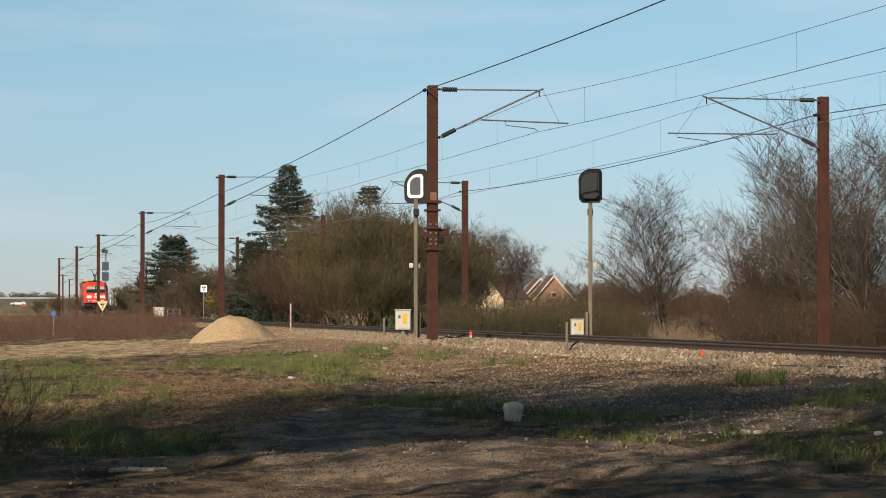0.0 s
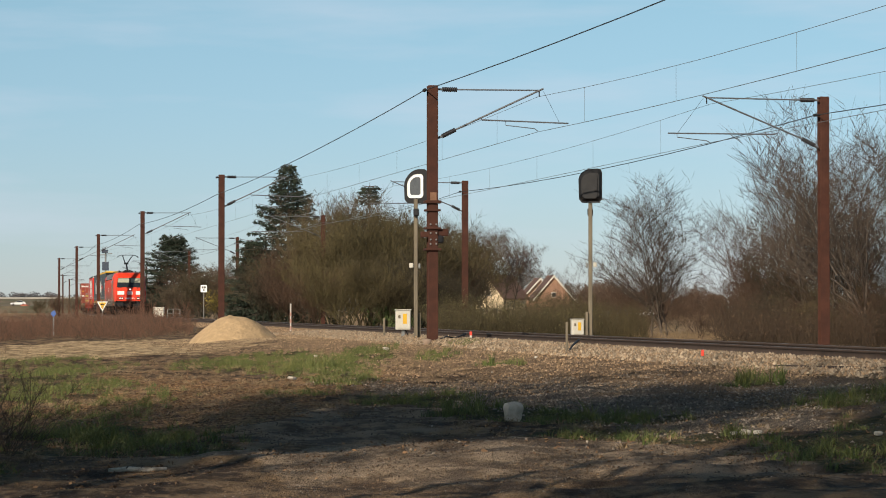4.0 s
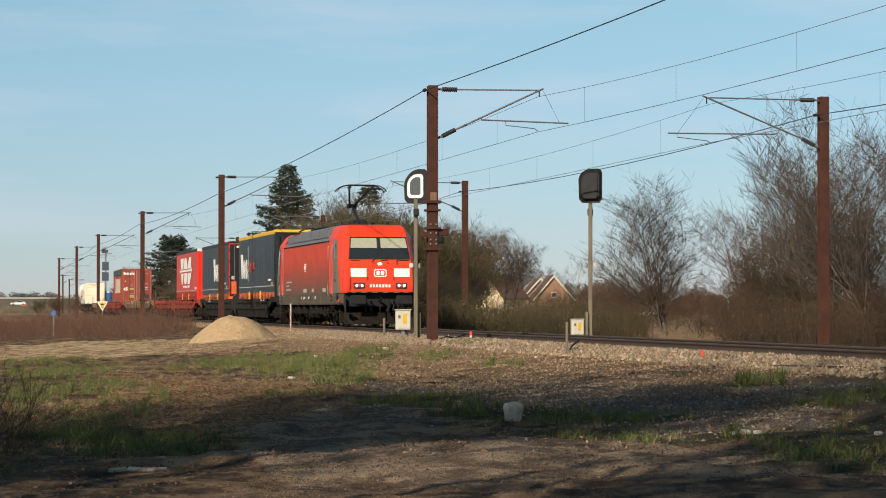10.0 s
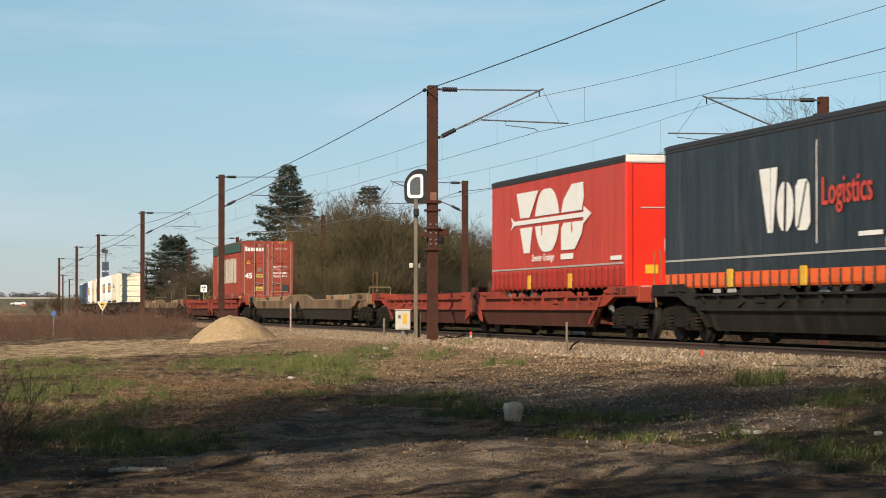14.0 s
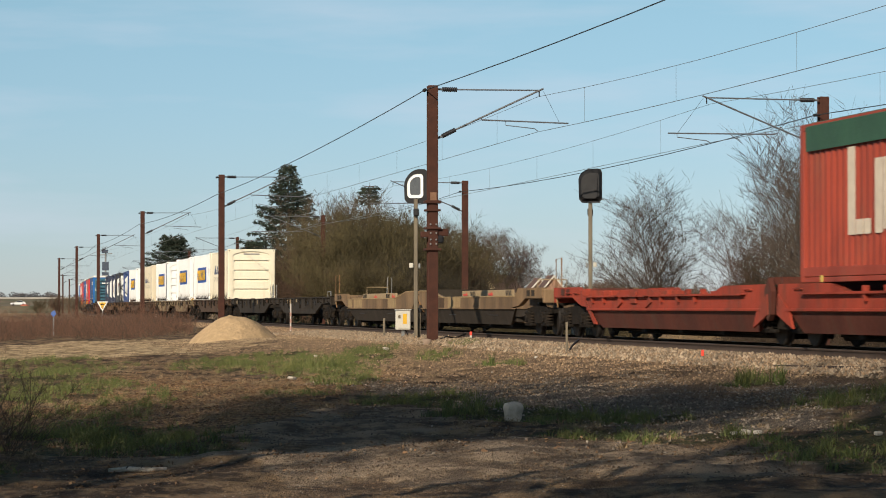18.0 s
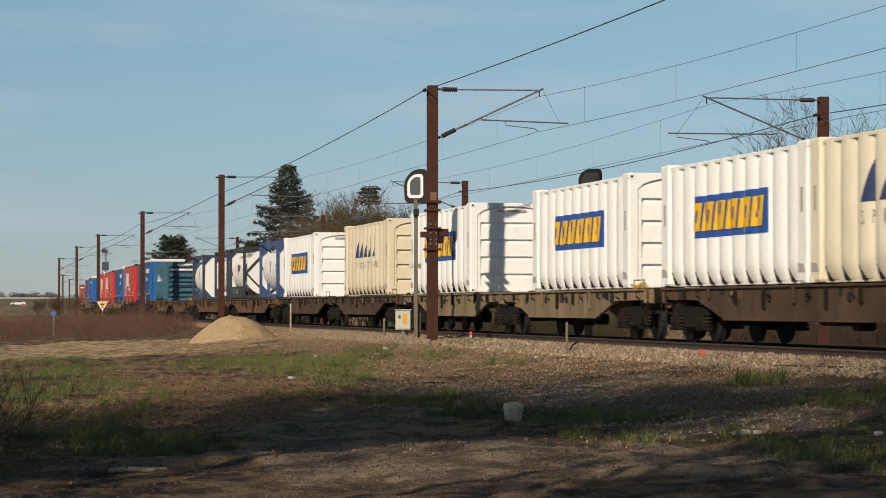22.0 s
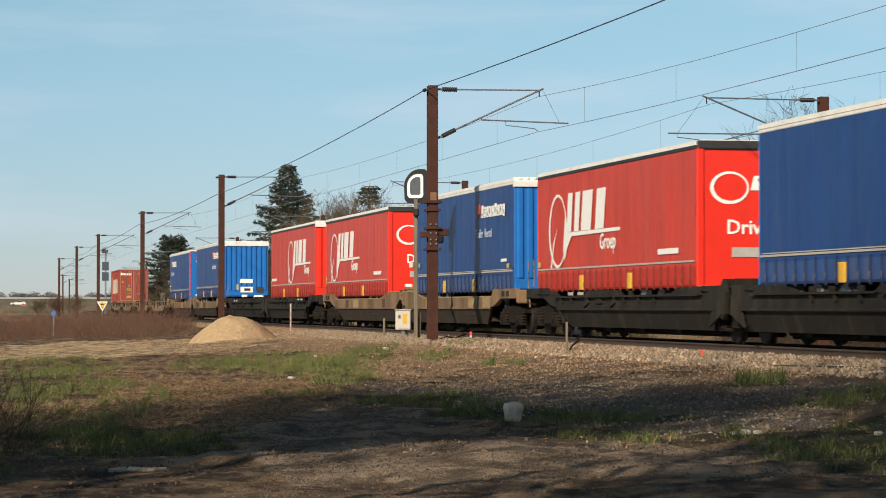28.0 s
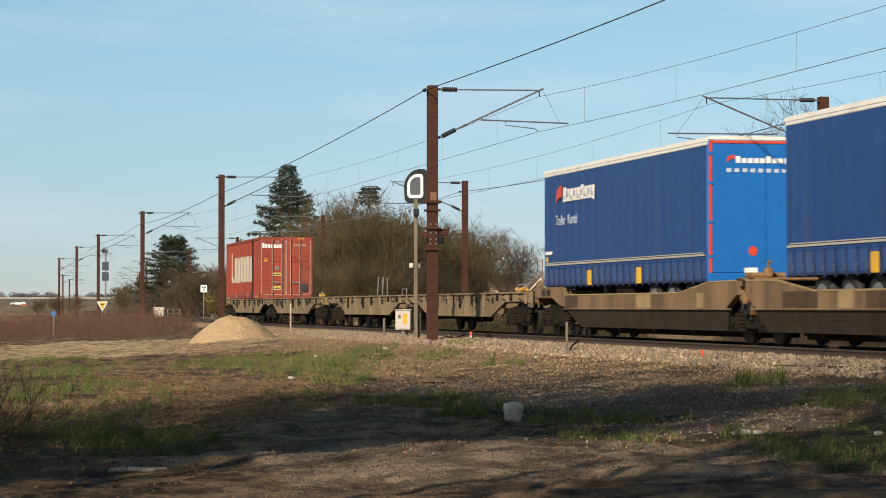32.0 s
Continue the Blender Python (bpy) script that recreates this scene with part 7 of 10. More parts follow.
    for z, h in ((1.04, 0.16), (0.38, 0.2)):
        p = part("placard", plate_end(rect(-0.60, -0.24, z0 + z, z0 + z + h), 0.022), TAN_MARK, th, "yellow placard")
        part("placard_bar", plate_end(rect(-0.55, -0.29, z0 + z + 0.06, z0 + z + 0.1), 0.03), DECAL_BLACK, p)
    part("dark_placard", plate_end(rect(0.68, 1.02, z0 + 0.34, z0 + 0.68, 0.04), 0.055), DECAL_BLACK, th)
    # seven tall cream marks on the side, each of three slats; the first one taller
    y = -(W - 0.03) - 0.004
    lo, hi = z0 + 0.80, z0 + 2.06
    f0, f1 = -L * 0.83, -L * 0.19
    wch = (f1 - f0) / 7
    for i in range(7):
        a = f0 + i * wch
        for k in range(3):
            x = a + 0.30 * k * wch
            top = hi + (0.26 if i == 0 and k == 0 else 0)
            a0, a1 = (lo, top) if k != 1 else (lo + 0.06 * (i % 2), hi - 0.10 * ((i + 1) % 2))
            if i == 0 and k:
                a1 = lo + 0.26
            part("name_bar", plate(rect(x, x + (0.27 if k < 2 else 0.24) * wch, a0, a1), y, 0.008), CREAM, th, "tall cream name bar")
    for k in range(5):
        part("data_bar", plate(rect(-0.42, -0.34, z0 + 1.5 + 0.2 * k, z0 + 1.62 + 0.2 * k), y, 0.006), SEAL, th)
    return ride(th, d0, d0 + L)


box_container("red corrugated container with a green tarpaulin roof and cream marks", 125.2, 13.72, 1.2, 2.85, True)
box_container("red corrugated container with cream marks on the last wagon", 568.7, 13.72, 1.19, 2.87, False)

GROOVE_SHADE = surf("groove_shade_teal", (0.012, 0.03, 0.045), (0.01, 0.025, 0.038), 0.7, bump=0)
BULK = {"white": surf("bulk_white", (0.88, 0.87, 0.84), (0.84, 0.83, 0.79), 0.45, grain=1.2, fine=30, stretch=(1, 1, 0.3), dirt=(0.50, 0.44, 0.34), dirt_amt=0.12, bump=0.05),
        "cream": surf("bulk_cream", (0.72, 0.64, 0.47), (0.66, 0.57, 0.41), 0.5, grain=1.2, fine=30, stretch=(1, 1, 0.3), dirt=(0.42, 0.34, 0.22), dirt_amt=0.15, bump=0.05),
        "beige": surf("bulk_ivory", (0.78, 0.71, 0.55), (0.72, 0.65, 0.49), 0.5, grain=1.2, fine=30, stretch=(1, 1, 0.3), dirt=(0.48, 0.4, 0.28), dirt_amt=0.12, bump=0.05),
        "teal": surf("bulk_teal", (0.035, 0.125, 0.175), (0.028, 0.10, 0.145), 0.5, grain=1.2, fine=30, dirt=(0.08, 0.09, 0.08), dirt_amt=0.2, bump=0.05)}
BULK_L, RIB = 9.12, 0.812


def bulk_y(x, zz, H):
    """Depth of the scalloped wall of a bulk container at x, zz above its base."""
    k = abs(math.sin(math.pi * (x + 0.5) / RIB))
    d = 0.15 * (1 - k ** 0.55)
    end = max(0, 0.32 - zz) * 0.42 * (0.35 + 0.65 * k) + max(0, zz - H + 0.3) * 0.16 * k
    return 1.245 - d - end


def bulk_skin(x0, x1, a, b, z0, H, off=0.0, sy=-1, nz=14, step=0.0508):
    xs = np.linspace(x0, x1, max(2, int(abs(x1 - x0) / step)))
    zs = np.linspace(a, b, nz)
    return MB().rings([[(x, sy * (bulk_y(x, z, H) + off), z0 + z) for x in xs] for z in zs], cap=False, close=False)


def bulk_container(colour, mark, label, d0, z0=1.19, H=2.6):
    th = thing("bulk_container", label, "container", "containers on the train")
    L, M = BULK_L, BULK[colour]
    for sy in (-1, 1):
        part("side_wall", bulk_skin(-0.5, -L + 0.5, 0.06, H - 0.05, z0, H, 0, sy, 16), M, th, "scalloped side wall with upright ribs", smooth_faces=True)
        for x in (-0.28, -L + 0.28):
            p = part("end_pillar", MB().box(x - 0.26, x + 0.26, sy * 0.9, sy * 1.245, z0 + 0.02, z0 + H, 0.04), M, th)
            part("data_bars", plate(rect(x - 0.06, x + 0.06, z0 + 1.3, z0 + 1.75), sy * 1.247, 0.004), DECAL_GREY, p)
            part("pocket", plate([(x - 0.2, z0 + 0.2), (x + 0.2, z0 + 0.2), (x + 0.1, z0 + 0.34), (x - 0.2, z0 + 0.38)], sy * 1.247, 0.004), DECAL_GREY, p)
        part("base_rail", MB().box(-0.05, -L + 0.05, sy * 0.95, sy * 1.12, z0, z0 + 0.14, 0.01), M, th)
        for i in range(int(L / RIB)):
            x = -0.5 - RIB * (i + 0.5)
            if x > -L + 0.5:
                part("slot", MB().prism([(x - 0.05, z0 + 0.03), (x + 0.02, z0 + 0.03), (x - 0.2, z0 + 0.3), (x - 0.24, z0 + 0.3)], sy * 1.0, sy * 1.205), UNDER, th)
    part("roof", MB().prism_x([(-1.2, z0 + H - 0.07), (-0.9, z0 + H + 0.0), (0.9, z0 + H + 0.0), (1.2, z0 + H - 0.07), (1.2, z0 + H - 0.12), (-1.2, z0 + H - 0.12)], -0.05, -L + 0.05), M, th)
    for x in (-1.6, -4.5, -7.4):
        part("roof_hatch", MB().disc((x, 0, z0 + H + 0.01), "z", 0.28, 0.05, 16), M, th)
    part("inside_wall", MB().box(-0.1, -L + 0.1, -0.95, 0.95, z0 + 0.1, z0 + H - 0.08), M, th)
    # louvred end walls
    deep = 0.11 if colour != "teal" else 0.15
    for face in (0, 1):
        def X(x):
            return x if not face else -L - x
        n, zl = 5, z0 + 0.05
        hs = (H - 0.12) / n
        o = [(X(-0.22), zl)]
        for i in range(n):
            o += [(X(-0.02), zl + i * hs), (X(-0.02 - deep * 0.3), zl + i * hs + hs * 0.75), (X(-0.02 - deep * 1.1), zl + i * hs + hs * 0.985)]
        o += [(X(-0.22), zl + n * hs)]
        part("end_louvres", MB().prism(o, -1.02, 1.02), M, th, "end wall pressed into broad louvres")
        for sy in (-1, 1):
            part("end_frame", MB().box(X(0.0), X(-0.2), sy * 1.0, sy * 1.24, z0, z0 + H - 0.02, 0.03), M, th)
            for z in (z0 + 0.06, z0 + H - 0.08):
                part("corner_casting", MB().box(X(0.012), X(-0.17), sy * 1.09, sy * 1.25, z - 0.06, z + 0.06, 0.015), M, th)
                part("casting_hole", plate_end(oval(sy * 1.17, z, 0.035, 0.03, 10), X(0.013) if not face else X(0.017), 0.004), DECAL_BLACK, th)
        a = [(-1.02 + 2.04 * i / 16, z0 + H - 0.36 + 0.26 * math.sin(math.pi * i / 16) ** 0.5) for i in range(17)]
        part("arched_header", MB().prism_x(a + [(1.1, z0 + H - 0.36), (1.1, z0 + H - 0.01), (-1.1, z0 + H - 0.01), (-1.1, z0 + H - 0.36)], X(-0.08), X(0.004)), M, th)
        part("bottom_sill", MB().box(X(0.0), X(-0.15), -1.1, 1.1, z0, z0 + 0.1, 0.02), M, th)
        part("number_bar", plate_end(rect(-0.42, 0.42, z0 + H - 0.27, z0 + H - 0.2), X(-0.012) if not face else X(0.012)), DECAL_GREY, th)
    if mark == "band":
        part("blue_band", bulk_skin(-2.25, -6.9, 0.98, 1.84, z0, H, 0.006, -1, 6), DECAL_BLUE, th, "blue name band")
        for i in range(11):
            a = -6.72 + i * 0.395
            w = 0.33 if i != 7 else 0.16
            lean = [[(a + w * q / 12 + 0.10 * r_, -(bulk_y(a + w * q / 12 + 0.10 * r_, 1.12 + 0.58 * r_, H) + 0.030), z0 + 1.12 + 0.58 * r_) for q in range(13)] for r_ in (0, 0.25, 0.5, 0.75, 1)]
            part("name_bar", MB().rings(lean, cap=False, close=False), DECAL_YELLOW, th, "leaning yellow name shape")
            if i != 7:
                c_ = a + 0.13 + 0.03 * (i % 2)
                lo_ = 1.30 + 0.12 * (i % 3 == 1)
                part("name_slit", MB().rings([[(c_ + 0.023 * q + 0.05 * r_, -(bulk_y(c_ + 0.023 * q + 0.05 * r_, lo_ + 0.24 * r_, H) + 0.036), z0 + lo_ + 0.24 * r_) for q in range(5)] for r_ in (0, 1)], cap=False, close=False), DECAL_BLUE, th)
    else:
        mat = DECAL_NAVY if mark == "peaks" else DECAL_WHITE
        for i in range(5):
            a = -6.6 + i * 0.86
            xs = np.linspace(a, a + 0.5, 10)
            part("peak_mark", MB().rings([[(x, -(bulk_y(x, 1.36 + (0.72 * min(1, (x - a) / 0.4)) * k, H) + 0.008), z0 + 1.36 + (0.72 * min(1, (x - a) / 0.4)) * k) for x in xs] for k in (0, 0.5, 1)], cap=False, close=False), mat, th, "slanted peak mark")
        if mark == "peaks":
            for i, ch in enumerate("SPEDITION"):
                x = -6.6 + i * 0.52
                words("lettering", ch, th, 0.34, side_text(x, -1.25, z0 + 0.98), DECAL_GREY, "spaced grey letter")
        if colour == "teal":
            # dark strips stand for the shade in the end wall's grooves
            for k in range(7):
                part("end_strip", plate_end([(-1.02, z0 + 0.30 + 0.33 * k), (-1.02, z0 + 0.22 + 0.33 * k), (-0.96, z0 + 0.27 + 0.33 * k), (0.96, z0 + 0.27 + 0.33 * k), (1.02, z0 + 0.22 + 0.33 * k), (1.02, z0 + 0.33 + 0.33 * k), (-1.02, z0 + 0.33 + 0.33 * k)], 0.052), GROOVE_SHADE, th, "dark strip painted as shade between the end ribs")
            part("white_strip", plate_end(rect(-0.8, 0.7, z0 + H - 0.56, z0 + H - 0.44), 0.0), DECAL_WHITE, th)
            part("white_strip", plate_end(rect(-0.45, 0.6, z0 + H - 0.2, z0 + H - 0.1), 0.008), DECAL_WHITE, th)
            part("warning_triangle", plate_end([(0.85, z0 + H - 0.56), (1.08, z0 + H - 0.56), (0.965, z0 + H - 0.36)], 0.006), YELLOW, th)
    return ride(th, d0, d0 + L)


bulk_container("beige", "peaks", "ivory ribbed bulk container with navy peak marks", 227.6)
bulk_container("white", "band", "white ribbed bulk container with a blue and yellow band", 236.85)
bulk_container("white", "band", "white ribbed bulk container with a blue and yellow band", 248.5)
bulk_container("white", "band", "white ribbed bulk container with a blue and yellow band", 265.2)
bulk_container("cream", "peaks", "cream ribbed bulk container with navy peak marks", 278.4)
bulk_container("white", "band", "white ribbed bulk container with a blue and yellow band", 295.0)
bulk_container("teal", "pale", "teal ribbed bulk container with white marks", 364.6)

TANK = surf("tank_white", (0.83, 0.82, 0.78), (0.77, 0.76, 0.72), 0.42, grain=1.5, fine=30, dirt=(0.42, 0.36, 0.27), dirt_amt=0.15, bump=0.05)
FRAME_BLUE = surf("tank_frame_blue", (0.040, 0.048, 0.085), (0.03, 0.037, 0.066), 0.5, grain=2, fine=40, dirt=(0.09, 0.08, 0.08), dirt_amt=0.2)
FRAME_BRIGHT = surf("tank_frame_bright_blue", (0.045, 0.08, 0.21), (0.038, 0.066, 0.175), 0.5, grain=2, fine=40)
FRAME_DARK = surf("tank_frame_dark", (0.035, 0.036, 0.04), (0.026, 0.027, 0.03), 0.55, grain=2, fine=40)


def tank_container(frame_mat, style, label, d0, z0=1.19, H=2.59):
    th = thing("tank_container", label, "tank container", "tank containers on the train")
    L, W = 6.06, 1.22
    zc, R = z0 + 1.30, 1.12
    prof = [(-0.14, 0.2), (-0.15, 0.6), (-0.2, 0.85), (-0.3, 1.0), (-0.45, 1.09), (-0.62, R)]
    prof = prof + [(-L - x, r) for x, r in prof[::-1]]
    part("tank", MB().tube([(x, 0, zc) for x, _ in prof], [r for _, r in prof], 36), TANK, th, "white round-ended tank", smooth_faces=True)
    for x in (-1.35, -2.5, -3.6, -4.75):
        part("band", MB().disc((x, 0, zc), "x", R + 0.012, 0.05, 36), TANK if x != -4.75 or style != "x" else TANK, th)
    for x in (-0.06, -L + 0.06):
        for sy in (-1, 1):
            part("corner_post", MB().box(x - 0.06, x + 0.06, sy * W, sy * (W - 0.13), z0, z0 + H, 0.015), frame_mat, th)
        for za in (z0 + 0.02, z0 + H - 0.16):
            part("end_rail", MB().box(x - 0.05, x + 0.05, -W, W, za, za + 0.14, 0.01), frame_mat, th)
        if style == "x":
            for sy in (-1, 1):
                for a, b in (((sy * 1.1, z0 + 1.3), (0.0, z0 + 0.15)), ((sy * 1.1, z0 + 1.3), (0.0, z0 + H - 0.12))):
                    part("brace", MB().tube([(x, a[0], a[1]), (x, b[0], b[1])], 0.045, 6), frame_mat, th)
        else:
            for sy in (-1, 1):
                for z, dz in ((z0 + 0.1, 1), (z0 + H - 0.1, -1)):
                    part("corner_brace", MB().prism_x([(sy * 1.12, z), (sy * 0.62, z), (sy * 1.12, z + dz * 0.55)], x - 0.04, x + 0.04), frame_mat, th)
    for sy in (-1, 1):
        part("bottom_rail", MB().box(0, -L, sy * W, sy * (W - 0.11), z0 + 0.02, z0 + 0.16, 0.01), frame_mat, th)
        part("top_rail", MB().box(0, -L, sy * W, sy * (W - 0.08), z0 + H - 0.11, z0 + H - 0.02, 0.01), frame_mat, th)
        for x in (-1.2, -L + 1.2):
            part("saddle", MB().prism([(x - 0.3, z0 + 0.1), (x + 0.3, z0 + 0.1), (x + 0.12, z0 + 0.75), (x - 0.12, z0 + 0.75)], sy * 0.88, sy * 0.98), frame_mat, th)
    part("walkway", MB().box(-0.3, -L + 0.3, -0.35, 0.35, z0 + H - 0.06, z0 + H - 0.03).box(-1.8, -3.6, -0.95, -0.4, z0 + H - 0.1, z0 + H - 0.07), GALV, th)
    part("manlid", MB().disc((-L / 2, 0, zc + R + 0.04), "z", 0.3, 0.14, 16), GALV, th)
    part("label_plate", plate(rect(-3.0, -2.7, zc - 0.1, zc + 0.4), -R - 0.01, 0.005), DECAL_GREY, th)
    for k in range(5):
        y = -math.sqrt(R * R - (0.55 - 0.22 * k) ** 2) - 0.008
        part("data_bar", plate(rect(-1.15, -0.8 - 0.1 * (k % 2), zc + 0.55 - 0.22 * k, zc + 0.66 - 0.22 * k), y, 0.006), DECAL_GREY if k < 4 else TAN_MARK, th)
    if style == "x":
        part("text_panel", MB().box(-0.2, -L + 0.2, -W + 0.02, -W + 0.05, z0 + 0.16, z0 + 0.62, 0.01), FRAME_DARK, th, "dark lower panel")
        for i in range(8):
            part("panel_bar", plate(rect(-4.6 + i * 0.28, -4.45 + i * 0.28, z0 + 0.24, z0 + 0.5), -W + 0.018, 0.004), DECAL_GREY if i % 2 else UNDER, th)
        part("side_mark", plate(rect(-3.1, -2.3, zc + 0.1, zc + 0.42), -R - 0.012, 0.006), DECAL_BLACK, th)
        part("side_mark", plate([(-2.9, zc + 0.18), (-2.4, zc + 0.16), (-2.4, zc + 0.36), (-2.9, zc + 0.34)], -R - 0.02, 0.004), DECAL_RED, th)
        part("end_disc", MB().disc((-0.145, 0, zc - 0.02), "x", 1.14, 0.05, 36), TANK, th, "flat white tank end")
        part("end_mark", plate_end(rect(-0.30, 0.34, zc + 0.1, zc + 0.26), -0.118), DECAL_BLACK, th)
        part("end_mark", plate_end(rect(-0.06, 0.28, zc + 0.14, zc + 0.22), -0.110), DECAL_RED, th)
    else:
        part("end_panel", MB().prism_x([(-0.62, z0 + 0.1), (0.62, z0 + 0.1), (1.12, z0 + 0.68), (1.12, z0 + 1.92), (0.62, z0 + H - 0.12), (-0.62, z0 + H - 0.12), (-1.12, z0 + 1.92), (-1.12, z0 + 0.68)], -0.11, -0.05), TANK, th, "white octagonal end cladding")
        part("end_mark", plate_end([(-0.35, zc + 0.88), (-0.2, zc + 0.98), (0.0, zc + 0.9), (0.15, zc + 1.02), (0.4, zc + 0.93), (0.2, zc + 0.86), (0.3, zc + 0.78), (0.0, zc + 0.84), (-0.1, zc + 0.76)], -0.048), DECAL_BLACK, th)
        part("number_bar", plate_end(rect(-0.22, 0.3, zc + 0.55, zc + 0.6), -0.048), DECAL_GREY, th)
    if style == "plain2":
        part("rust_streak", MB().disc((-4.75, 0, zc), "x", R + 0.016, 0.06, 36), surf("rust_streak", (0.35, 0.20, 0.09), (0.28, 0.15, 0.07), 0.7), th)
    return ride(th, d0, d0 + L)


tank_container(FRAME_BRIGHT, "plain", "white tank container in a bright blue frame", 306.7)
tank_container(FRAME_DARK, "x", "white tank container in a dark frame with crossed end braces", 319.2)
tank_container(FRAME_BLUE, "plain2", "white tank container in a navy frame with a rust streak", 326.6)
tank_container(FRAME_BLUE, "plain", "white tank container in a navy frame", 339.2)

# ---- plants ----
BARK = surf("bark", (0.105, 0.080, 0.060), (0.075, 0.058, 0.045), 0.9, grain=8, fine=60, bump=0.4)
TWIG_GREY = surf("grey_twigs", (0.084, 0.062, 0.045), (0.052, 0.039, 0.029), 0.9, bump=0)
TWIG_BROWN = surf("brown_twigs", (0.092, 0.052, 0.029), (0.050, 0.030, 0.019), 0.9, bump=0, vary=0.2)
TWIG_TAN = surf("tan_grey_twigs", (0.125, 0.093, 0.056), (0.070, 0.053, 0.035), 0.9, bump=0, vary=0.15)
TWIG_BIRCH = surf("purple_grey_twigs", (0.110, 0.080, 0.066), (0.070, 0.051, 0.043), 0.9, bump=0)
TWIG_PALE = surf("pale_olive_twigs", (0.105, 0.082, 0.030), (0.050, 0.040, 0.017), 0.9, bump=0, vary=0.2)
# olive twigs again at about half the tone: shade put into the colour
TWIG_SHADE = surf("shaded_olive_twigs", (0.042, 0.033, 0.017), (0.025, 0.020, 0.011), 0.9, bump=0, vary=0.2)
DARKBITS = surf("dark_twig_bits", (0.065, 0.045, 0.03), (0.045, 0.032, 0.022), 0.9, bump=0, vary=0.4, island=1)
TWIG_UMBER = surf("umber_twigs", (0.072, 0.046, 0.025), (0.040, 0.026, 0.016), 0.9, bump=0)
TWIG_RED = surf("red_brown_stems", (0.170, 0.086, 0.052), (0.115, 0.062, 0.040), 0.9, bump=0, vary=0.3, island=1)
TWIG_OLIVE = surf("olive_twigs", (0.085, 0.064, 0.026), (0.046, 0.036, 0.016), 0.9, bump=0, vary=0.3)
LEAF_OLIVE = surf("olive_buds", (0.088, 0.072, 0.028), (0.050, 0.043, 0.018), 0.85, bump=0, vary=0.35, island=1)
LEAF_HEDGE = surf("hedge_buds", (0.112, 0.096, 0.037), (0.068, 0.058, 0.024), 0.85, bump=0, vary=0.45, island=1)
LEAF_BROWN = surf("dry_leaves", (0.12, 0.07, 0.036), (0.08, 0.048, 0.028), 0.85, bump=0, vary=0.35, island=1)
LEAF_GREEN = surf("young_leaves", (0.10, 0.125, 0.035), (0.07, 0.095, 0.028), 0.8, bump=0, vary=0.3, island=1)
NEEDLE = surf("needles", (0.028, 0.040, 0.022), (0.020, 0.030, 0.017), 0.8, bump=0, vary=0.35, island=1)
GRASSBLADE = surf("grass_blades", (0.066, 0.094, 0.019), (0.150, 0.150, 0.044), 0.7, bump=0, vary=0.35, island=1, grain=1.5)
DRYBLADE = surf("dry_stalks", (0.30, 0.215, 0.12), (0.21, 0.145, 0.085), 0.85, bump=0, vary=0.3, island=1)
BLOSSOM = surf("yellow_blossom", (0.55, 0.42, 0.03), (0.45, 0.34, 0.03), 0.7, bump=0, vary=0.2, island=1)


def unit(v):
    return v / np.maximum(np.linalg.norm(v, axis=-1, keepdims=True), 1e-9)


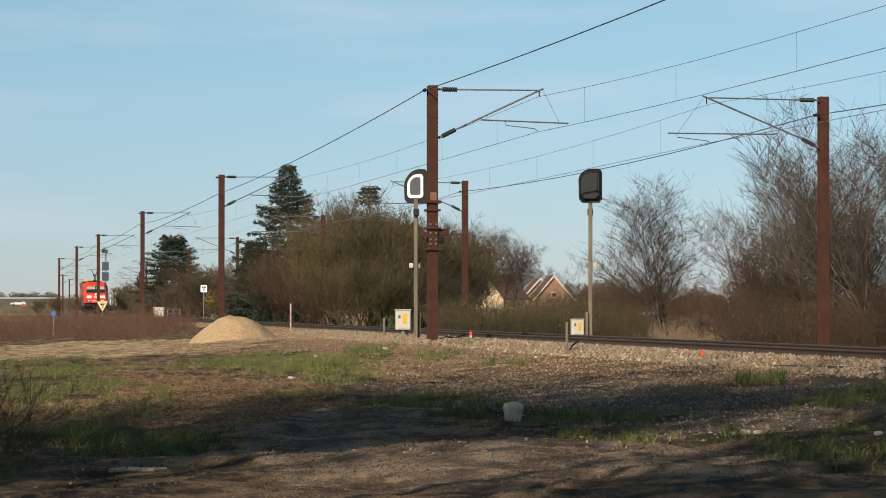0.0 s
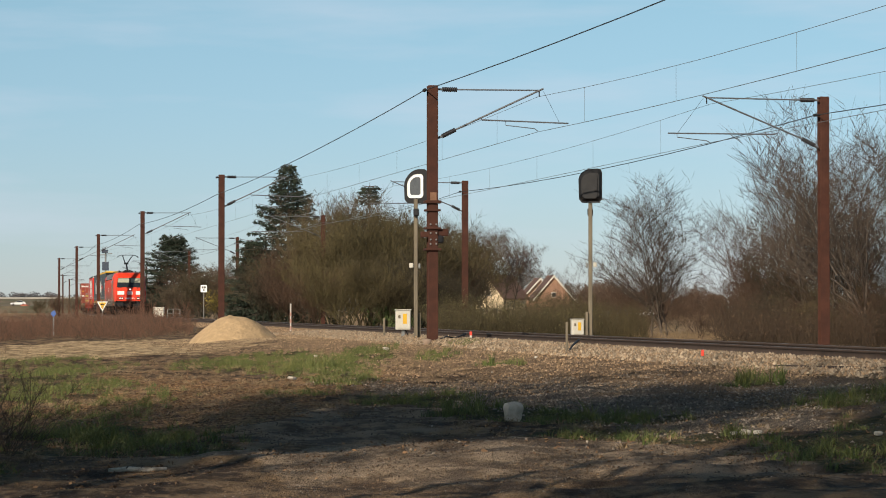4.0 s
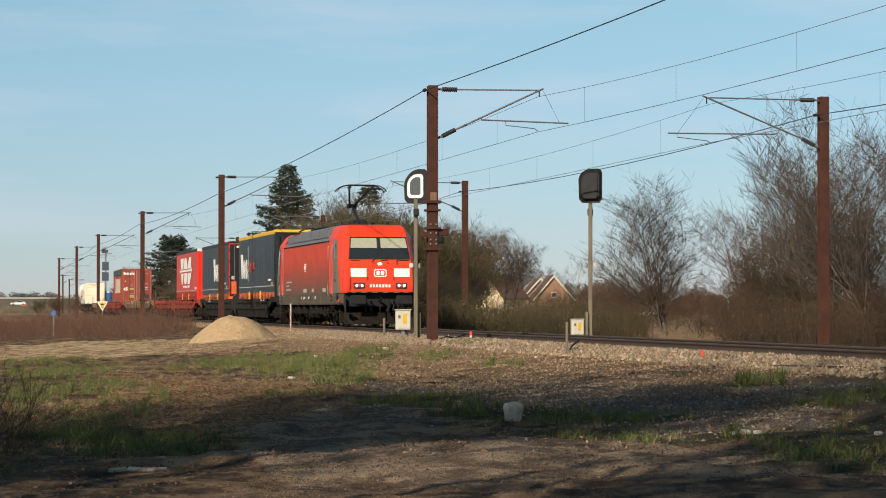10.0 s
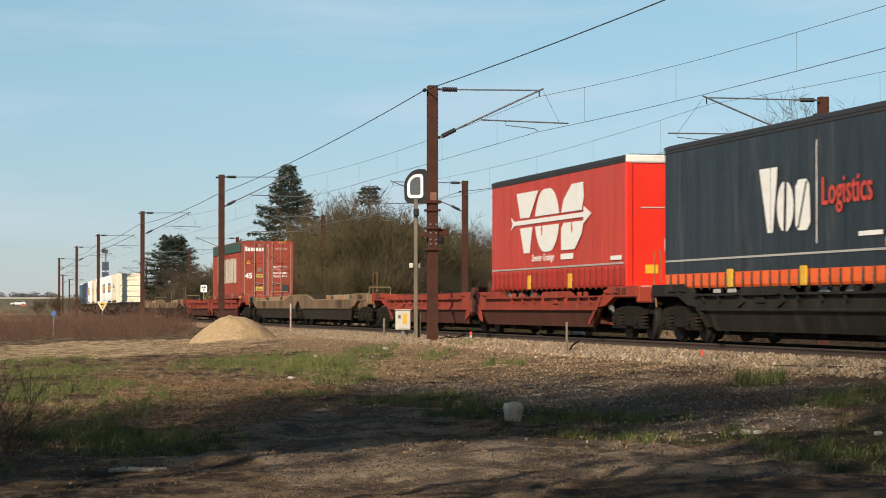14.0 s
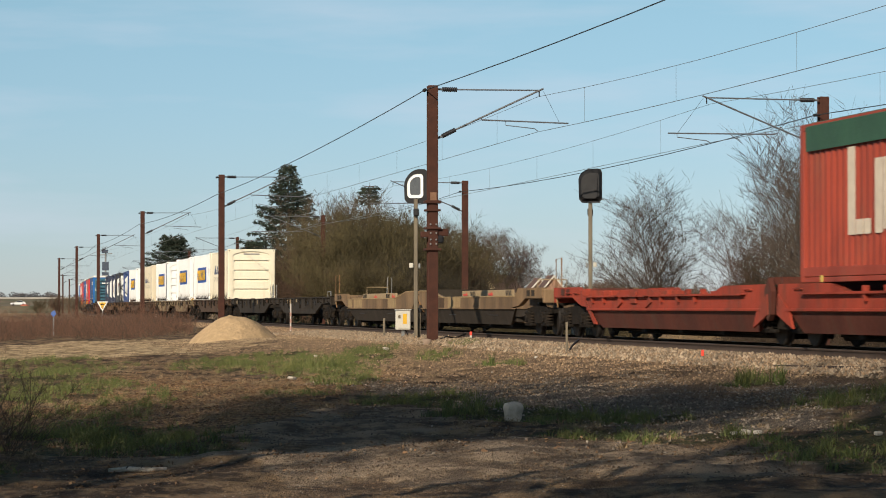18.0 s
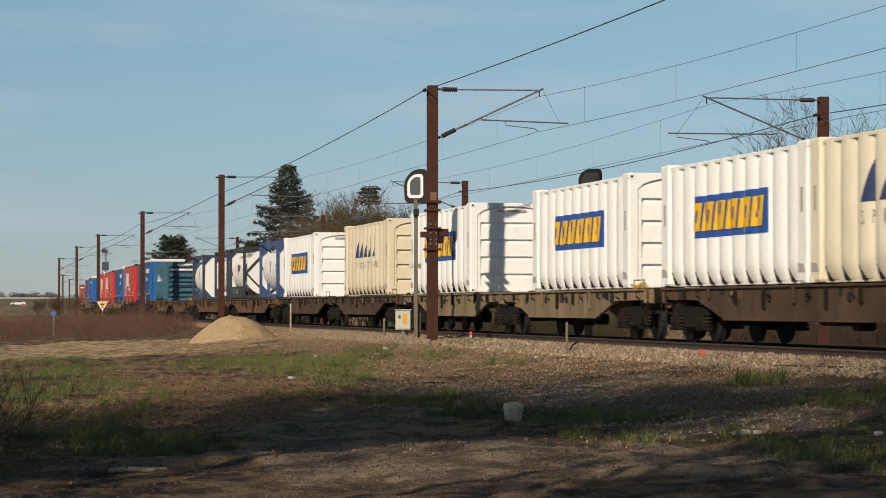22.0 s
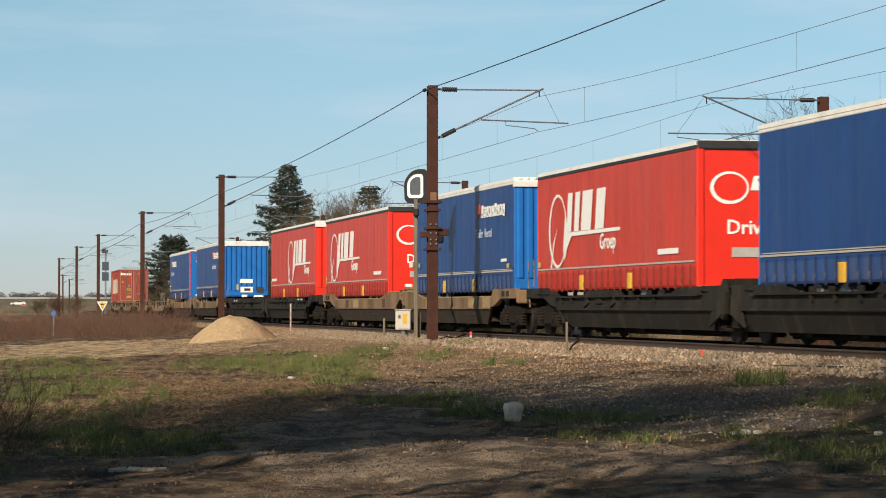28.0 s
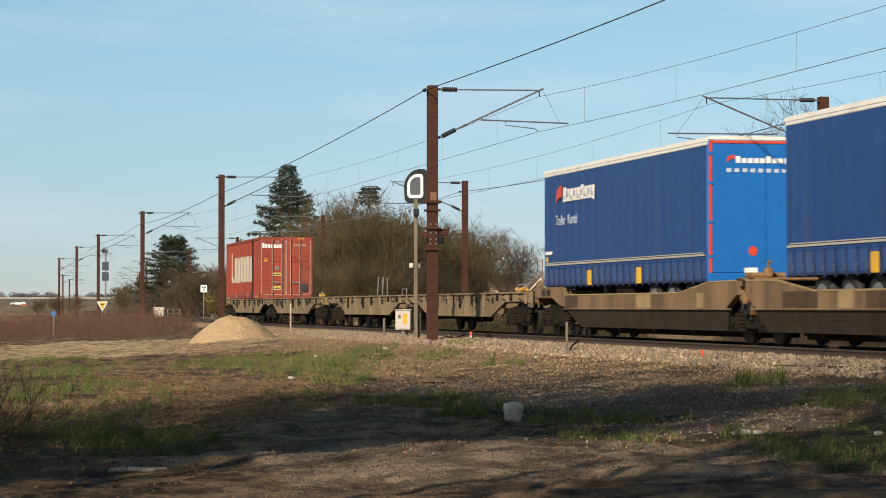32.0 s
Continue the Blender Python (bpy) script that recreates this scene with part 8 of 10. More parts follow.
def limbs(rng, height, spread, levels=4, stems=1, kids=(5, 5, 4, 4), start=0.25, lift=0.35, thick=0.018, curl=0.25, flare=0.28):
    """Branch pieces (a, b, ra, rb) of a leafless tree, in four orders of twigs."""
    A, B, RA, RB, LV = [], [], [], [], []
    base = np.zeros((stems, 3))
    base[:, :2] = rng.normal(0, 0.05 * height * (stems > 1), (stems, 2))
    d = unit(np.c_[rng.normal(0, flare if stems > 1 else 0.05, (stems, 2)), np.ones(stems)])
    ln = height * rng.uniform(0.7, 0.95, stems)
    rad = np.full(stems, height * thick / (stems ** 0.4))
    for lv in range(levels):
        seg = 6 if lv == 0 else (4 if lv < 2 else (3 if lv < levels - 1 else 2))
        p, dd = base.copy(), d.copy()
        nodes_p, nodes_d, nodes_t = [p.copy()], [dd.copy()], [0.0]
        for k in range(seg):
            q = p + dd * (ln / seg)[:, None]
            A.append(p.copy()), B.append(q.copy())
            RA.append(rad * (1 - 0.8 * k / seg)), RB.append(rad * (1 - 0.8 * (k + 1) / seg)), LV.append(np.full(len(p), lv))
            p = q
            dd = unit(dd + rng.normal(0, curl * (0.35 if lv == 0 else 0.6), dd.shape) + np.array([0, 0, 0.10 if lv else 0.02]))
            nodes_p.append(p.copy()), nodes_d.append(dd.copy()), nodes_t.append((k + 1) / seg)
        if lv == levels - 1:
            break
        NP, ND = np.stack(nodes_p, 1), np.stack(nodes_d, 1)
        nb, nd_, nl, nr = [], [], [], []
        k = kids[lv]
        for j in range(k):
            t = start + (1 - start) * (j + rng.uniform(0.1, 0.9, len(p))) / k if lv == 0 else rng.uniform(0.2, 1.0, len(p))
            f = t * seg
            i0 = np.minimum(f.astype(int), seg - 1)
            w = (f - i0)[:, None]
            r_ = np.arange(len(p))
            pt = NP[r_, i0] * (1 - w) + NP[r_, i0 + 1] * w
            dr = unit(ND[r_, i0])
            side = unit(np.cross(dr, rng.normal(0, 1, dr.shape)))
            out = unit(dr * rng.uniform(0.45, 0.9, (len(p), 1)) + side * rng.uniform(0.6, 1.0, (len(p), 1)) * (spread if lv == 0 else 1) + np.array([0, 0, lift]))
            nb.append(pt), nd_.append(out)
            nl.append(ln * rng.uniform(0.36, 0.6, len(p)) * (1.2 - 0.6 * t if lv == 0 else 1))
            nr.append(rad * (1 - 0.75 * t) * 0.62)
        base, d, ln, rad = np.concatenate(nb), np.concatenate(nd_), np.concatenate(nl), np.concatenate(nr)
        rad = np.maximum(rad, height * 0.0007)
    return [np.concatenate(v) for v in (A, B, RA, RB, LV)]


def bars(A, B, RA, RB, sides=3):
    """Three-sided bars from a to b, as one set of vertices and faces."""
    n = len(A)
    d = unit(B - A)
    a = unit(np.cross(d, np.where(np.abs(d[:, 2:3]) > 0.9, np.array([[1.0, 0, 0]]), np.array([[0, 0, 1.0]]))))
    b = np.cross(d, a)
    v = []
    for p, r in ((A, RA), (B, RB)):
        for k in range(sides):
            w = 2 * math.pi * k / sides
            v.append(p + (a * math.cos(w) + b * math.sin(w)) * r[:, None])
    v = np.stack(v, 1).reshape(-1, 3)
    o = np.arange(n)[:, None] * (2 * sides)
    f = np.concatenate([o + np.array([[k, (k + 1) % sides, sides + (k + 1) % sides, sides + k]]) for k in range(sides)])
    return v, f


def ribbons(rng, A, B, R):
    """Finest twigs: single slats from a to b, each turned its own way."""
    n = len(A)
    d = unit(B - A)
    s = unit(np.cross(d, rng.normal(0, 1, (n, 3)))) * (R * 1.25)[:, None]
    v = np.stack([A - s, A + s, B + s * 0.5, B - s * 0.5], 1).reshape(-1, 3)
    return v, np.arange(n * 4).reshape(n, 4)


def flakes(rng, P, size, flat=0.0, up=0.0):
    """Small leaf faces at the points P."""
    n = len(P)
    a = unit(rng.normal(0, 1, (n, 3)) * np.array([1, 1, 1 - flat]))
    b = unit(np.cross(a, rng.normal(0, 1, (n, 3)) + np.array([0, 0, 3 * up])))
    s = size * rng.uniform(0.5, 1.3, (n, 1))
    v = np.stack([P - a * s, P - b * s * 0.5, P + a * s, P + b * s * 0.5], 1).reshape(-1, 3)
    return v, np.arange(n * 4).reshape(n, 4)


def tree(name, label, category, x, y, height, spread=1.0, seed=1, stems=1, kids=(7, 6, 5, 4), levels=4, twig=None, leaf=None, leaf_n=0, leaf_size=0.05, start=0.25, lift=0.35,
         thick=0.018, wide=1.0, group="trees beyond the line", fine=1.0, curl=0.25, flare=0.28, droop=0.0, limb=None):
    rng = np.random.default_rng(seed)
    A, B, RA, RB, LV = limbs(rng, height, spread, levels, stems, kids, start, lift, thick, curl, flare)
    k = np.array([wide, wide, height / max(B[:, 2].max(), 0.1)])
    A, B = A * k, B * k
    if droop:
        w = LV == levels - 1
        B[w, 2] -= droop * np.linalg.norm(B[w] - A[w], axis=1) * 2.0
    m = pose(x, y, spot_z(x, y) - 0.05)
    th = thing(name, label, category, group, m)
    t = LV == 0
    for q in range(stems):
        a0, b0, c0, d0 = (w[t][q::stems] for w in (A, B, RA, RB))
        v, f = bars(a0, b0, c0, d0, 6)
        part("trunk", big_mesh("trunk", v, f, limb or BARK, True), None, th)
    last = LV >= (levels - 1 if y < 140 and y > 50 else levels - 2)
    k = ~t & ~last
    v, f = bars(A[k], B[k], RA[k] * fine, RB[k] * fine)
    v2, f2 = ribbons(rng, A[last], B[last], RA[last] * fine)
    crown = part("crown", big_mesh("crown", np.concatenate([v, v2]), np.concatenate([f, f2 + len(v)]), twig or TWIG_GREY), None, th)
    if leaf_n:
        tips = B[LV >= levels - 2]
        P = tips[rng.integers(0, len(tips), leaf_n)] + rng.normal(0, 0.03 * height, (leaf_n, 3)) * np.array([1, 1, 0.8])
        P[:, 2] = np.abs(P[:, 2])
        v, f = flakes(rng, P, leaf_size)
        part("leaves", big_mesh("leaves", v, f, leaf), None, crown)
    return th


def conifer(label, x, y, height, width, seed, bare=0.12, full=0.6, group="conifers"):
    """Spruce: whorls of drooping boughs, each a ragged plate of hanging sprays; full: how fast it widens below the tip."""
    rng = np.random.default_rng(seed)
    th = thing("conifer", label, "tree", group, pose(x, y, spot_z(x, y) - 0.05))
    part("trunk", MB().tube([(0, 0, 0), (0.02, 0, height * 0.5), (0, 0, height)], [height * 0.016, height * 0.011, 0.015], 8), BARK, th, smooth_faces=True)
    A, B, P, S = [], [], [], []
    z = height * bare
    while z < height * 0.99:
        t = (z - height * bare) / (height * (1 - bare))
        prof = max(0.04, 1 - t) ** full
        turn = rng.uniform(0, 2 * math.pi)
        k = rng.integers(5, 8)
        for j in range(k):
            w = turn + 2 * math.pi * j / k + rng.normal(0, 0.25)
            ln = width * 0.5 * prof * rng.uniform(0.55, 1.1) + 0.12
            dip = 0.45 - 0.95 * (1 - t) ** 0.6 + rng.normal(0, 0.08)
            u = np.array([math.cos(w), math.sin(w), 0])
            q = np.array([-u[1], u[0], 0])
            a = np.array([0, 0, z])
            n = 5
            pts = [a + u * ln * i / n + np.array([0, 0, dip * ln * (i / n) ** 1.2 * 0.7 + 0.22 * ln * max(0, i / n - 0.55) ** 1.3]) for i in range(n + 1)]
            A += pts[:-1]
            B += pts[1:]
            m = int(26 * max(ln, 0.5))
            s_ = rng.uniform(0.12, 1.04, m) ** 0.8
            i0 = np.minimum((s_ * n).astype(int), n - 1)
            g = np.array(pts)
            c = g[i0] + (g[i0 + 1] - g[i0]) * (s_ * n - i0)[:, None]
            side = rng.normal(0, 1, m) * (0.10 + 0.17 * ln * (1.12 - s_))
            P.append(c + q * side[:, None] + np.c_[np.zeros((m, 2)), -0.05 - 0.14 * rng.random(m) - 0.25 * np.abs(side)])
            S.append(np.sign(side)[:, None] * q * 0.6 + u * 0.8)
        z += height * (0.020 + 0.012 * rng.random()) * (1.0 if t < 0.8 else 0.7)
    A, B, P, S = np.array(A), np.array(B), np.concatenate(P), np.concatenate(S)
    v, f = bars(A, B, np.full(len(A), 0.026), np.full(len(A), 0.016))
    crown = part("crown", big_mesh("branches", v, f, BARK), None, th)
    # each spray: three narrow slats that hang outwards from the bough
    V = []
    for _ in range(3):
        d = unit(S + rng.normal(0, 0.45, P.shape) + np.array([0, 0, -0.55]))
        r = unit(np.cross(d, rng.normal(0, 1, P.shape)))
        ln = rng.uniform(0.14, 0.34, (len(P), 1))
        V.append(np.stack([P - r * 0.02, P + r * 0.02, P + d * ln * 0.6 + r * 0.055, P + d * ln, P + d * ln * 0.6 - r * 0.055][:4], 1))
    v = np.concatenate(V).reshape(-1, 3)
    part("needles", big_mesh("needles", v, np.arange(len(v)).reshape(-1, 4), NEEDLE), None, crown)
    return th


def thicket(name, label, x0, x1, y0, y1, n, height, seed, mat, width=0.6, thick=0.006, lean=0.25, leaf=None, leaf_n=0, leaf_size=0.03, keep=None):
    """Scrub of many thin stems with side twigs, one object of stuff."""
    rng = np.random.default_rng(seed)
    x, y = rng.uniform(x0, x1, n), rng.uniform(y0, y1, n)
    if keep is not None:
        k = keep(x, y)
        x, y = x[k], y[k]
    n = len(x)
    h = height * rng.uniform(0.45, 1.1, n) * (0.6 + 0.7 * fnoise(x * 0.5, y * 0.3, seed))
    base = np.stack([x, y, ground_z(x, y) - 0.03], 1)
    d = unit(np.c_[rng.normal(0, lean, (n, 2)), np.ones(n)])
    A, B, R = [base], [base + d * (h * 0.55)[:, None]], [np.full(n, thick)]
    d2 = unit(d + rng.normal(0, 0.2, d.shape))
    top = B[0] + d2 * (h * 0.45)[:, None]
    A.append(B[0]), B.append(top), R.append(np.full(n, thick * 0.7))
    for _ in range(4):
        t = rng.uniform(0.25, 0.95, n)[:, None]
        a = base + (top - base) * t
        e = unit(d + rng.normal(0, 0.55, d.shape) * np.array([1, 1, 0.5]))
        A.append(a), B.append(a + e * (h * rng.uniform(0.15, 0.4, n))[:, None]), R.append(np.full(n, thick * 0.5))
    A, B, R = np.concatenate(A), np.concatenate(B), np.concatenate(R)
    v, f = bars(A, B, R, R * 0.5)
    ob = solid(name, big_mesh(name, v, f, mat), None, label, "scrub", kind="stuff")
    if leaf_n:
        P = B[rng.integers(0, len(B), leaf_n)] + rng.normal(0, 0.06, (leaf_n, 3))
        v, f = flakes(rng, P, leaf_size)
        tagged(part("leaves", big_mesh("leaves", v, f, leaf), None, ob), kind="stuff")
    return ob


def plant_all():
    # bare trees to the right of the far mast: bearing, distance, height, stems, width
    T = [("grey leafless tree with fine upright twigs", 0.0845, 125, 8.7, 5, 1.22, 1), ("tall leafless tree with dense grey-brown twigs", 0.1300, 112, 8.7, 4, 1.1, 2),
         ("tall leafless tree with many slender limbs", 0.1555, 104, 9.5, 4, 1.1, 3), ("leafless tree with long rising limbs", 0.1745, 96, 10.2, 4, 1.1, 4),
         ("leafless tree with a broad twiggy crown", 0.1190, 122, 7.0, 4, 1.1, 5), ("leafless tree with a broad twiggy crown", 0.1440, 120, 9.6, 4, 1.1, 6),
         ("tall leafless tree with dense grey-brown twigs", 0.190, 102, 10.0, 3, 0.9, 7), ("leafless tree with a broad twiggy crown", 0.1645, 118, 8.0, 4, 0.95, 8)]
    for label, sl, y, h, st, wd, seed in T:
        tree("bare_tree", label, "tree", sl * y, y, h, 0.85, seed, stems=st, kids=(13, 9, 7) if seed == 1 else (12, 9, 6), twig=TWIG_BROWN if seed in (5, 8) else TWIG_GREY, start=0.10 if seed == 1 else 0.14, lift=0.52,
             thick=0.0115, fine=1.2, wide=wd, curl=0.12, flare=0.15 if seed == 1 else 0.20)
    # trees beyond the mast with the brackets
    for sl, y, h, seed in ((0.0275, 460, 12.6, 13), (0.041, 480, 9.6, 14), (0.047, 490, 8.0, 15)):
        tree("bare_tree", "leafless grey tree with a spreading crown", "tree", sl * y, y, h, 1.2, seed, stems=3, kids=(13, 10, 9), twig=TWIG_GREY, start=0.12, lift=0.5, thick=0.014, fine=1.5, wide=0.9)
    for sl, y, h, wd, seed in ((0.0245, 212, 8.7, 0.8, 11), (0.0190, 205, 8.4, 0.8, 17), (0.0145, 208, 8.8, 0.8, 20)):
        tree("birch", "leafless birch with hanging purple-grey twigs", "tree", sl * y, y, h, 0.9, seed, stems=2, kids=(16, 11, 10), twig=TWIG_BIRCH, start=0.42, lift=0.35, thick=0.012, fine=1.2, wide=wd, droop=0.75)
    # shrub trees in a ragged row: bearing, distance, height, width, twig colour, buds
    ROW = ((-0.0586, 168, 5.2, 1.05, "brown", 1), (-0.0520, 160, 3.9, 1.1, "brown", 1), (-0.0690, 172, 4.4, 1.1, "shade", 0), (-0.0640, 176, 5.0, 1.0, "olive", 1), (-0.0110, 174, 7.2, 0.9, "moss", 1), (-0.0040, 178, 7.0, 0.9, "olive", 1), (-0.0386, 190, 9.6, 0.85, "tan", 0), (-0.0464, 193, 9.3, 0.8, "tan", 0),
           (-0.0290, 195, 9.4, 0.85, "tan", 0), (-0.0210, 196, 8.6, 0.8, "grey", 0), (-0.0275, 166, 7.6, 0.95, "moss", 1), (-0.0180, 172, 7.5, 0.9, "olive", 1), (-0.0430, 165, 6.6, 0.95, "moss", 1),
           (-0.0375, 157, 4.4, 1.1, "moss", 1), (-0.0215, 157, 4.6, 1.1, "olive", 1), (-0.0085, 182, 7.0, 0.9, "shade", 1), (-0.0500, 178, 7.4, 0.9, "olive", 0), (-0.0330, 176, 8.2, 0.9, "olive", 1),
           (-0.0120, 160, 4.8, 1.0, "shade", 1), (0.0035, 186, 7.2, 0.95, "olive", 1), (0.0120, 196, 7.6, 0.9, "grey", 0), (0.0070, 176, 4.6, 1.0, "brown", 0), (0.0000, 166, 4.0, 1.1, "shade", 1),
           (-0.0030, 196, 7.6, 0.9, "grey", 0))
    TW = {"brown": TWIG_BROWN, "tan": TWIG_TAN, "grey": TWIG_GREY, "moss": TWIG_PALE, "olive": TWIG_OLIVE, "shade": TWIG_SHADE}
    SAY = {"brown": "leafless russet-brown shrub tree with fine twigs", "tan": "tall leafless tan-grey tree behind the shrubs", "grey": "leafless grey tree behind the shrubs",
           "moss": "paler olive shrub tree with many rising stems", "olive": "dense olive-brown shrub tree just coming into bud", "shade": "olive shrub tree low among the others, shade put into its colour"}
    for i, (sl, y, h, w, c, bud) in enumerate(ROW):
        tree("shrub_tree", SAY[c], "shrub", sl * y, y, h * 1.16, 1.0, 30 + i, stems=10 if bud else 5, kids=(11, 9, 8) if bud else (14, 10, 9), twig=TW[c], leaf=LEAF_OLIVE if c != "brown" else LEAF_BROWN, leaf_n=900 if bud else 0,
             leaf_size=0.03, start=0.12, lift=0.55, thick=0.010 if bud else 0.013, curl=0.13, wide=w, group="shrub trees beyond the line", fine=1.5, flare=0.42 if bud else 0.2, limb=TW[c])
    for i, (sl, y, h) in enumerate(((-0.094, 235, 5.6), (-0.086, 225, 5.0), (-0.103, 250, 5.0), (-0.080, 215, 4.2), (-0.111, 285, 4.6), (-0.118, 300, 4.4), (-0.124, 330, 4.8), (-0.152, 330, 3.0), (-0.145, 320, 2.8), (-0.159, 345, 2.5), (-0.114, 340, 5.4), (-0.1195, 380, 5.6), (-0.127, 420, 5.2), (-0.0975, 262, 6.6), (-0.0885, 250, 6.8), (-0.0765, 205, 3.4))):
        tree("shrub_tree", "olive-brown shrub beside the far track", "shrub", sl * y, y, h, 1.0, 60 + i, stems=8, kids=(10, 9, 8), twig=(TWIG_OLIVE, TWIG_BROWN, TWIG_TAN)[i % 3], leaf=LEAF_OLIVE, leaf_n=500,
             leaf_size=0.045, start=0.08, lift=0.45, thick=0.011, wide=1.15, group="shrub trees beyond the line", fine=1.9, flare=0.35, curl=0.15)
    tree("flowering_shrub", "small shrub in yellow blossom beside the far track", "shrub", -0.0905 * 205, 205, 2.9, 1.0, 171, stems=7, kids=(9, 8, 6), twig=TWIG_OLIVE, leaf=BLOSSOM, leaf_n=900, leaf_size=0.035, start=0.2, lift=0.6, thick=0.01, wide=0.7, group="", fine=1.5, flare=0.3)
    # low shrubs under the bare trees and beside the field; "shade" ones coloured as if shaded
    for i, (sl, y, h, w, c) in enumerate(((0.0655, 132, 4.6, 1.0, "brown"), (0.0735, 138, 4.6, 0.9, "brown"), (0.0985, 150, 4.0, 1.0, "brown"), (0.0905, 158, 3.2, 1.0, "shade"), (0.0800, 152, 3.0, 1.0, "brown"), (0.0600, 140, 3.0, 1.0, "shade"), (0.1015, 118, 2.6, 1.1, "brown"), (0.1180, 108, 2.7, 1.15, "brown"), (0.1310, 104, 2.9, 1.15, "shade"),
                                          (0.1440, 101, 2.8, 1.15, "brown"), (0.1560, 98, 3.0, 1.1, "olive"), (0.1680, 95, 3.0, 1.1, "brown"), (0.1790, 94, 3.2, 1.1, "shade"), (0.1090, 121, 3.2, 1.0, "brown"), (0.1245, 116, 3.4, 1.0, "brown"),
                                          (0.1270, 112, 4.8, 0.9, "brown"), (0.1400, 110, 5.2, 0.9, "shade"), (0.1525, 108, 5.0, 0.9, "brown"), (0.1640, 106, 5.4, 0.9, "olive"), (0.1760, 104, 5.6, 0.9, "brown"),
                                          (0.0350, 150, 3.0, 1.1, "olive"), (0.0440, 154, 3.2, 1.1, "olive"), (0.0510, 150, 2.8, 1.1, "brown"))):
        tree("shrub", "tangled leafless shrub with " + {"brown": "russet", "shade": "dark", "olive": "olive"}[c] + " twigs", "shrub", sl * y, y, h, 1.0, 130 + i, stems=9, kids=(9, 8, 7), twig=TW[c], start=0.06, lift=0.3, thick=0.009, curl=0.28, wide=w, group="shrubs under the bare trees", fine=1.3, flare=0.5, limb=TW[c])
    conifer("tall dark spruce with drooping branches", -0.0608 * 196, 196, 12.6, 12.4, 71, bare=0.06, full=0.86)
    conifer("slim dark pine rising behind the shrubs", -0.0288 * 200, 200, 11.4, 2.2, 72, bare=0.895, full=0.55)
    conifer("dense dark conifer with a rounded top", -0.106 * 282, 282, 9.2, 11.0, 73, bare=0.04, full=0.5)
    conifer("dark spruce half hidden by shrubs", -0.0745 * 200, 200, 6.6, 5.2, 74, bare=0.04)
    conifer("dark spruce standing behind the shrub trees", -0.0125 * 196, 196, 8.2, 5.4, 75, bare=0.04)
    conifer("dark spruce standing behind the shrub trees", -0.0035 * 204, 204, 7.6, 5.0, 76, bare=0.04)
    # scrub
    thicket("hedge_scrub", "low olive-brown scrub behind the tracks", -0.4, 6.6, 104, 122, 2200, 1.8, 81, TWIG_OLIVE, thick=0.008, lean=0.45, leaf=LEAF_HEDGE, leaf_n=22000, leaf_size=0.03)
    thicket("brown_scrub", "tangled brown scrub under the bare trees", 9.5, 24, 90, 118, 5200, 1.9, 82, TWIG_UMBER, thick=0.008, lean=0.5, leaf=LEAF_BROWN, leaf_n=9000, leaf_size=0.035,
            keep=lambda x, y: x / y > 0.104 + 0.012 * fnoise(y * 0.4, x * 0.4, 9))
    thicket("brown_scrub", "sparse olive scrub at the field's edge", 6.0, 9.3, 112, 130, 1500, 1.8, 83, TWIG_OLIVE, thick=0.008)
    thicket("dry_scrub", "low straw-brown stalks at the field's edge", 8.6, 14, 112, 132, 1100, 0.42, 87, DRYBLADE, thick=0.007)
    def heath(lo):
        return lambda x, y: (side_of(x, y) > 4.5) & (x / y < -0.098) & (x / y > -0.21) & (fnoise(x * 0.7, y * 0.35, 12) > lo)
    thicket("heath_scrub", "reddish-brown dry scrub beside the yard", -34, -9.5, 104, 150, 9000, 0.85, 84, TWIG_RED, thick=0.007, lean=0.45, keep=heath(0.36))
    thicket("heath_scrub", "taller rusty clumps in the dry scrub", -34, -9.5, 106, 150, 5000, 1.5, 88, TWIG_RED, thick=0.008, lean=0.4, keep=heath(0.54))
    thicket("heath_scrub", "dark dead stalks among the dry scrub", -34, -9.5, 104, 140, 2600, 1.0, 89, DARKBITS, thick=0.009, lean=0.6, keep=heath(0.46))
    thicket("green_scrub", "brown and green scrub under the shrub trees", -20, -2, 128, 165, 900, 1.5, 85, TWIG_OLIVE, thick=0.012, leaf=LEAF_GREEN, leaf_n=9000, leaf_size=0.06,
            keep=lambda x, y: side_of(x, y) < -11)
    thicket("twig_bush", "bare dark twigs of a bush at the yard's edge", -5.05, -4.2, 21.0, 26.5, 190, 1.15, 86, DARKBITS, thick=0.005, lean=0.6)
    # trees behind the camera that throw their shade on the yard
    for i, (x, y, h, lf, st, wd) in enumerate(((-5.4, 9.5, 15.0, 1100, 0.62, 0.8), (-8.4, 13.8, 15.0, 1600, 0.55, 0.9), (-12.3, 15.5, 14.2, 2800, 0.26, 1.0), (-15.2, 14.5, 12.6, 5000, 0.2, 1.0), (-18.0, 16.5, 12.0, 5000, 0.2, 1.0), (-10.6, 12.5, 20.0, 2700, 0.5, 0.9),
                                               (-13.2, 13.0, 18.6, 2800, 0.5, 0.9), (-13.4, 4.6, 18.0, 5200, 0.25, 0.6), (-4.4, 3.0, 14.5, 2600, 0.58, 0.5))):
        tree("yard_tree", "budding tree at the back of the yard", "tree", x, y, h, 1.1, 100 + i, stems=3, kids=(10, 8, 6), twig=TWIG_BROWN, leaf=LEAF_GREEN, leaf_n=lf, leaf_size=0.12,
             start=st, lift=0.4, thick=0.0105, wide=wd, group="trees behind the yard", fine=1.3)


plant_all()


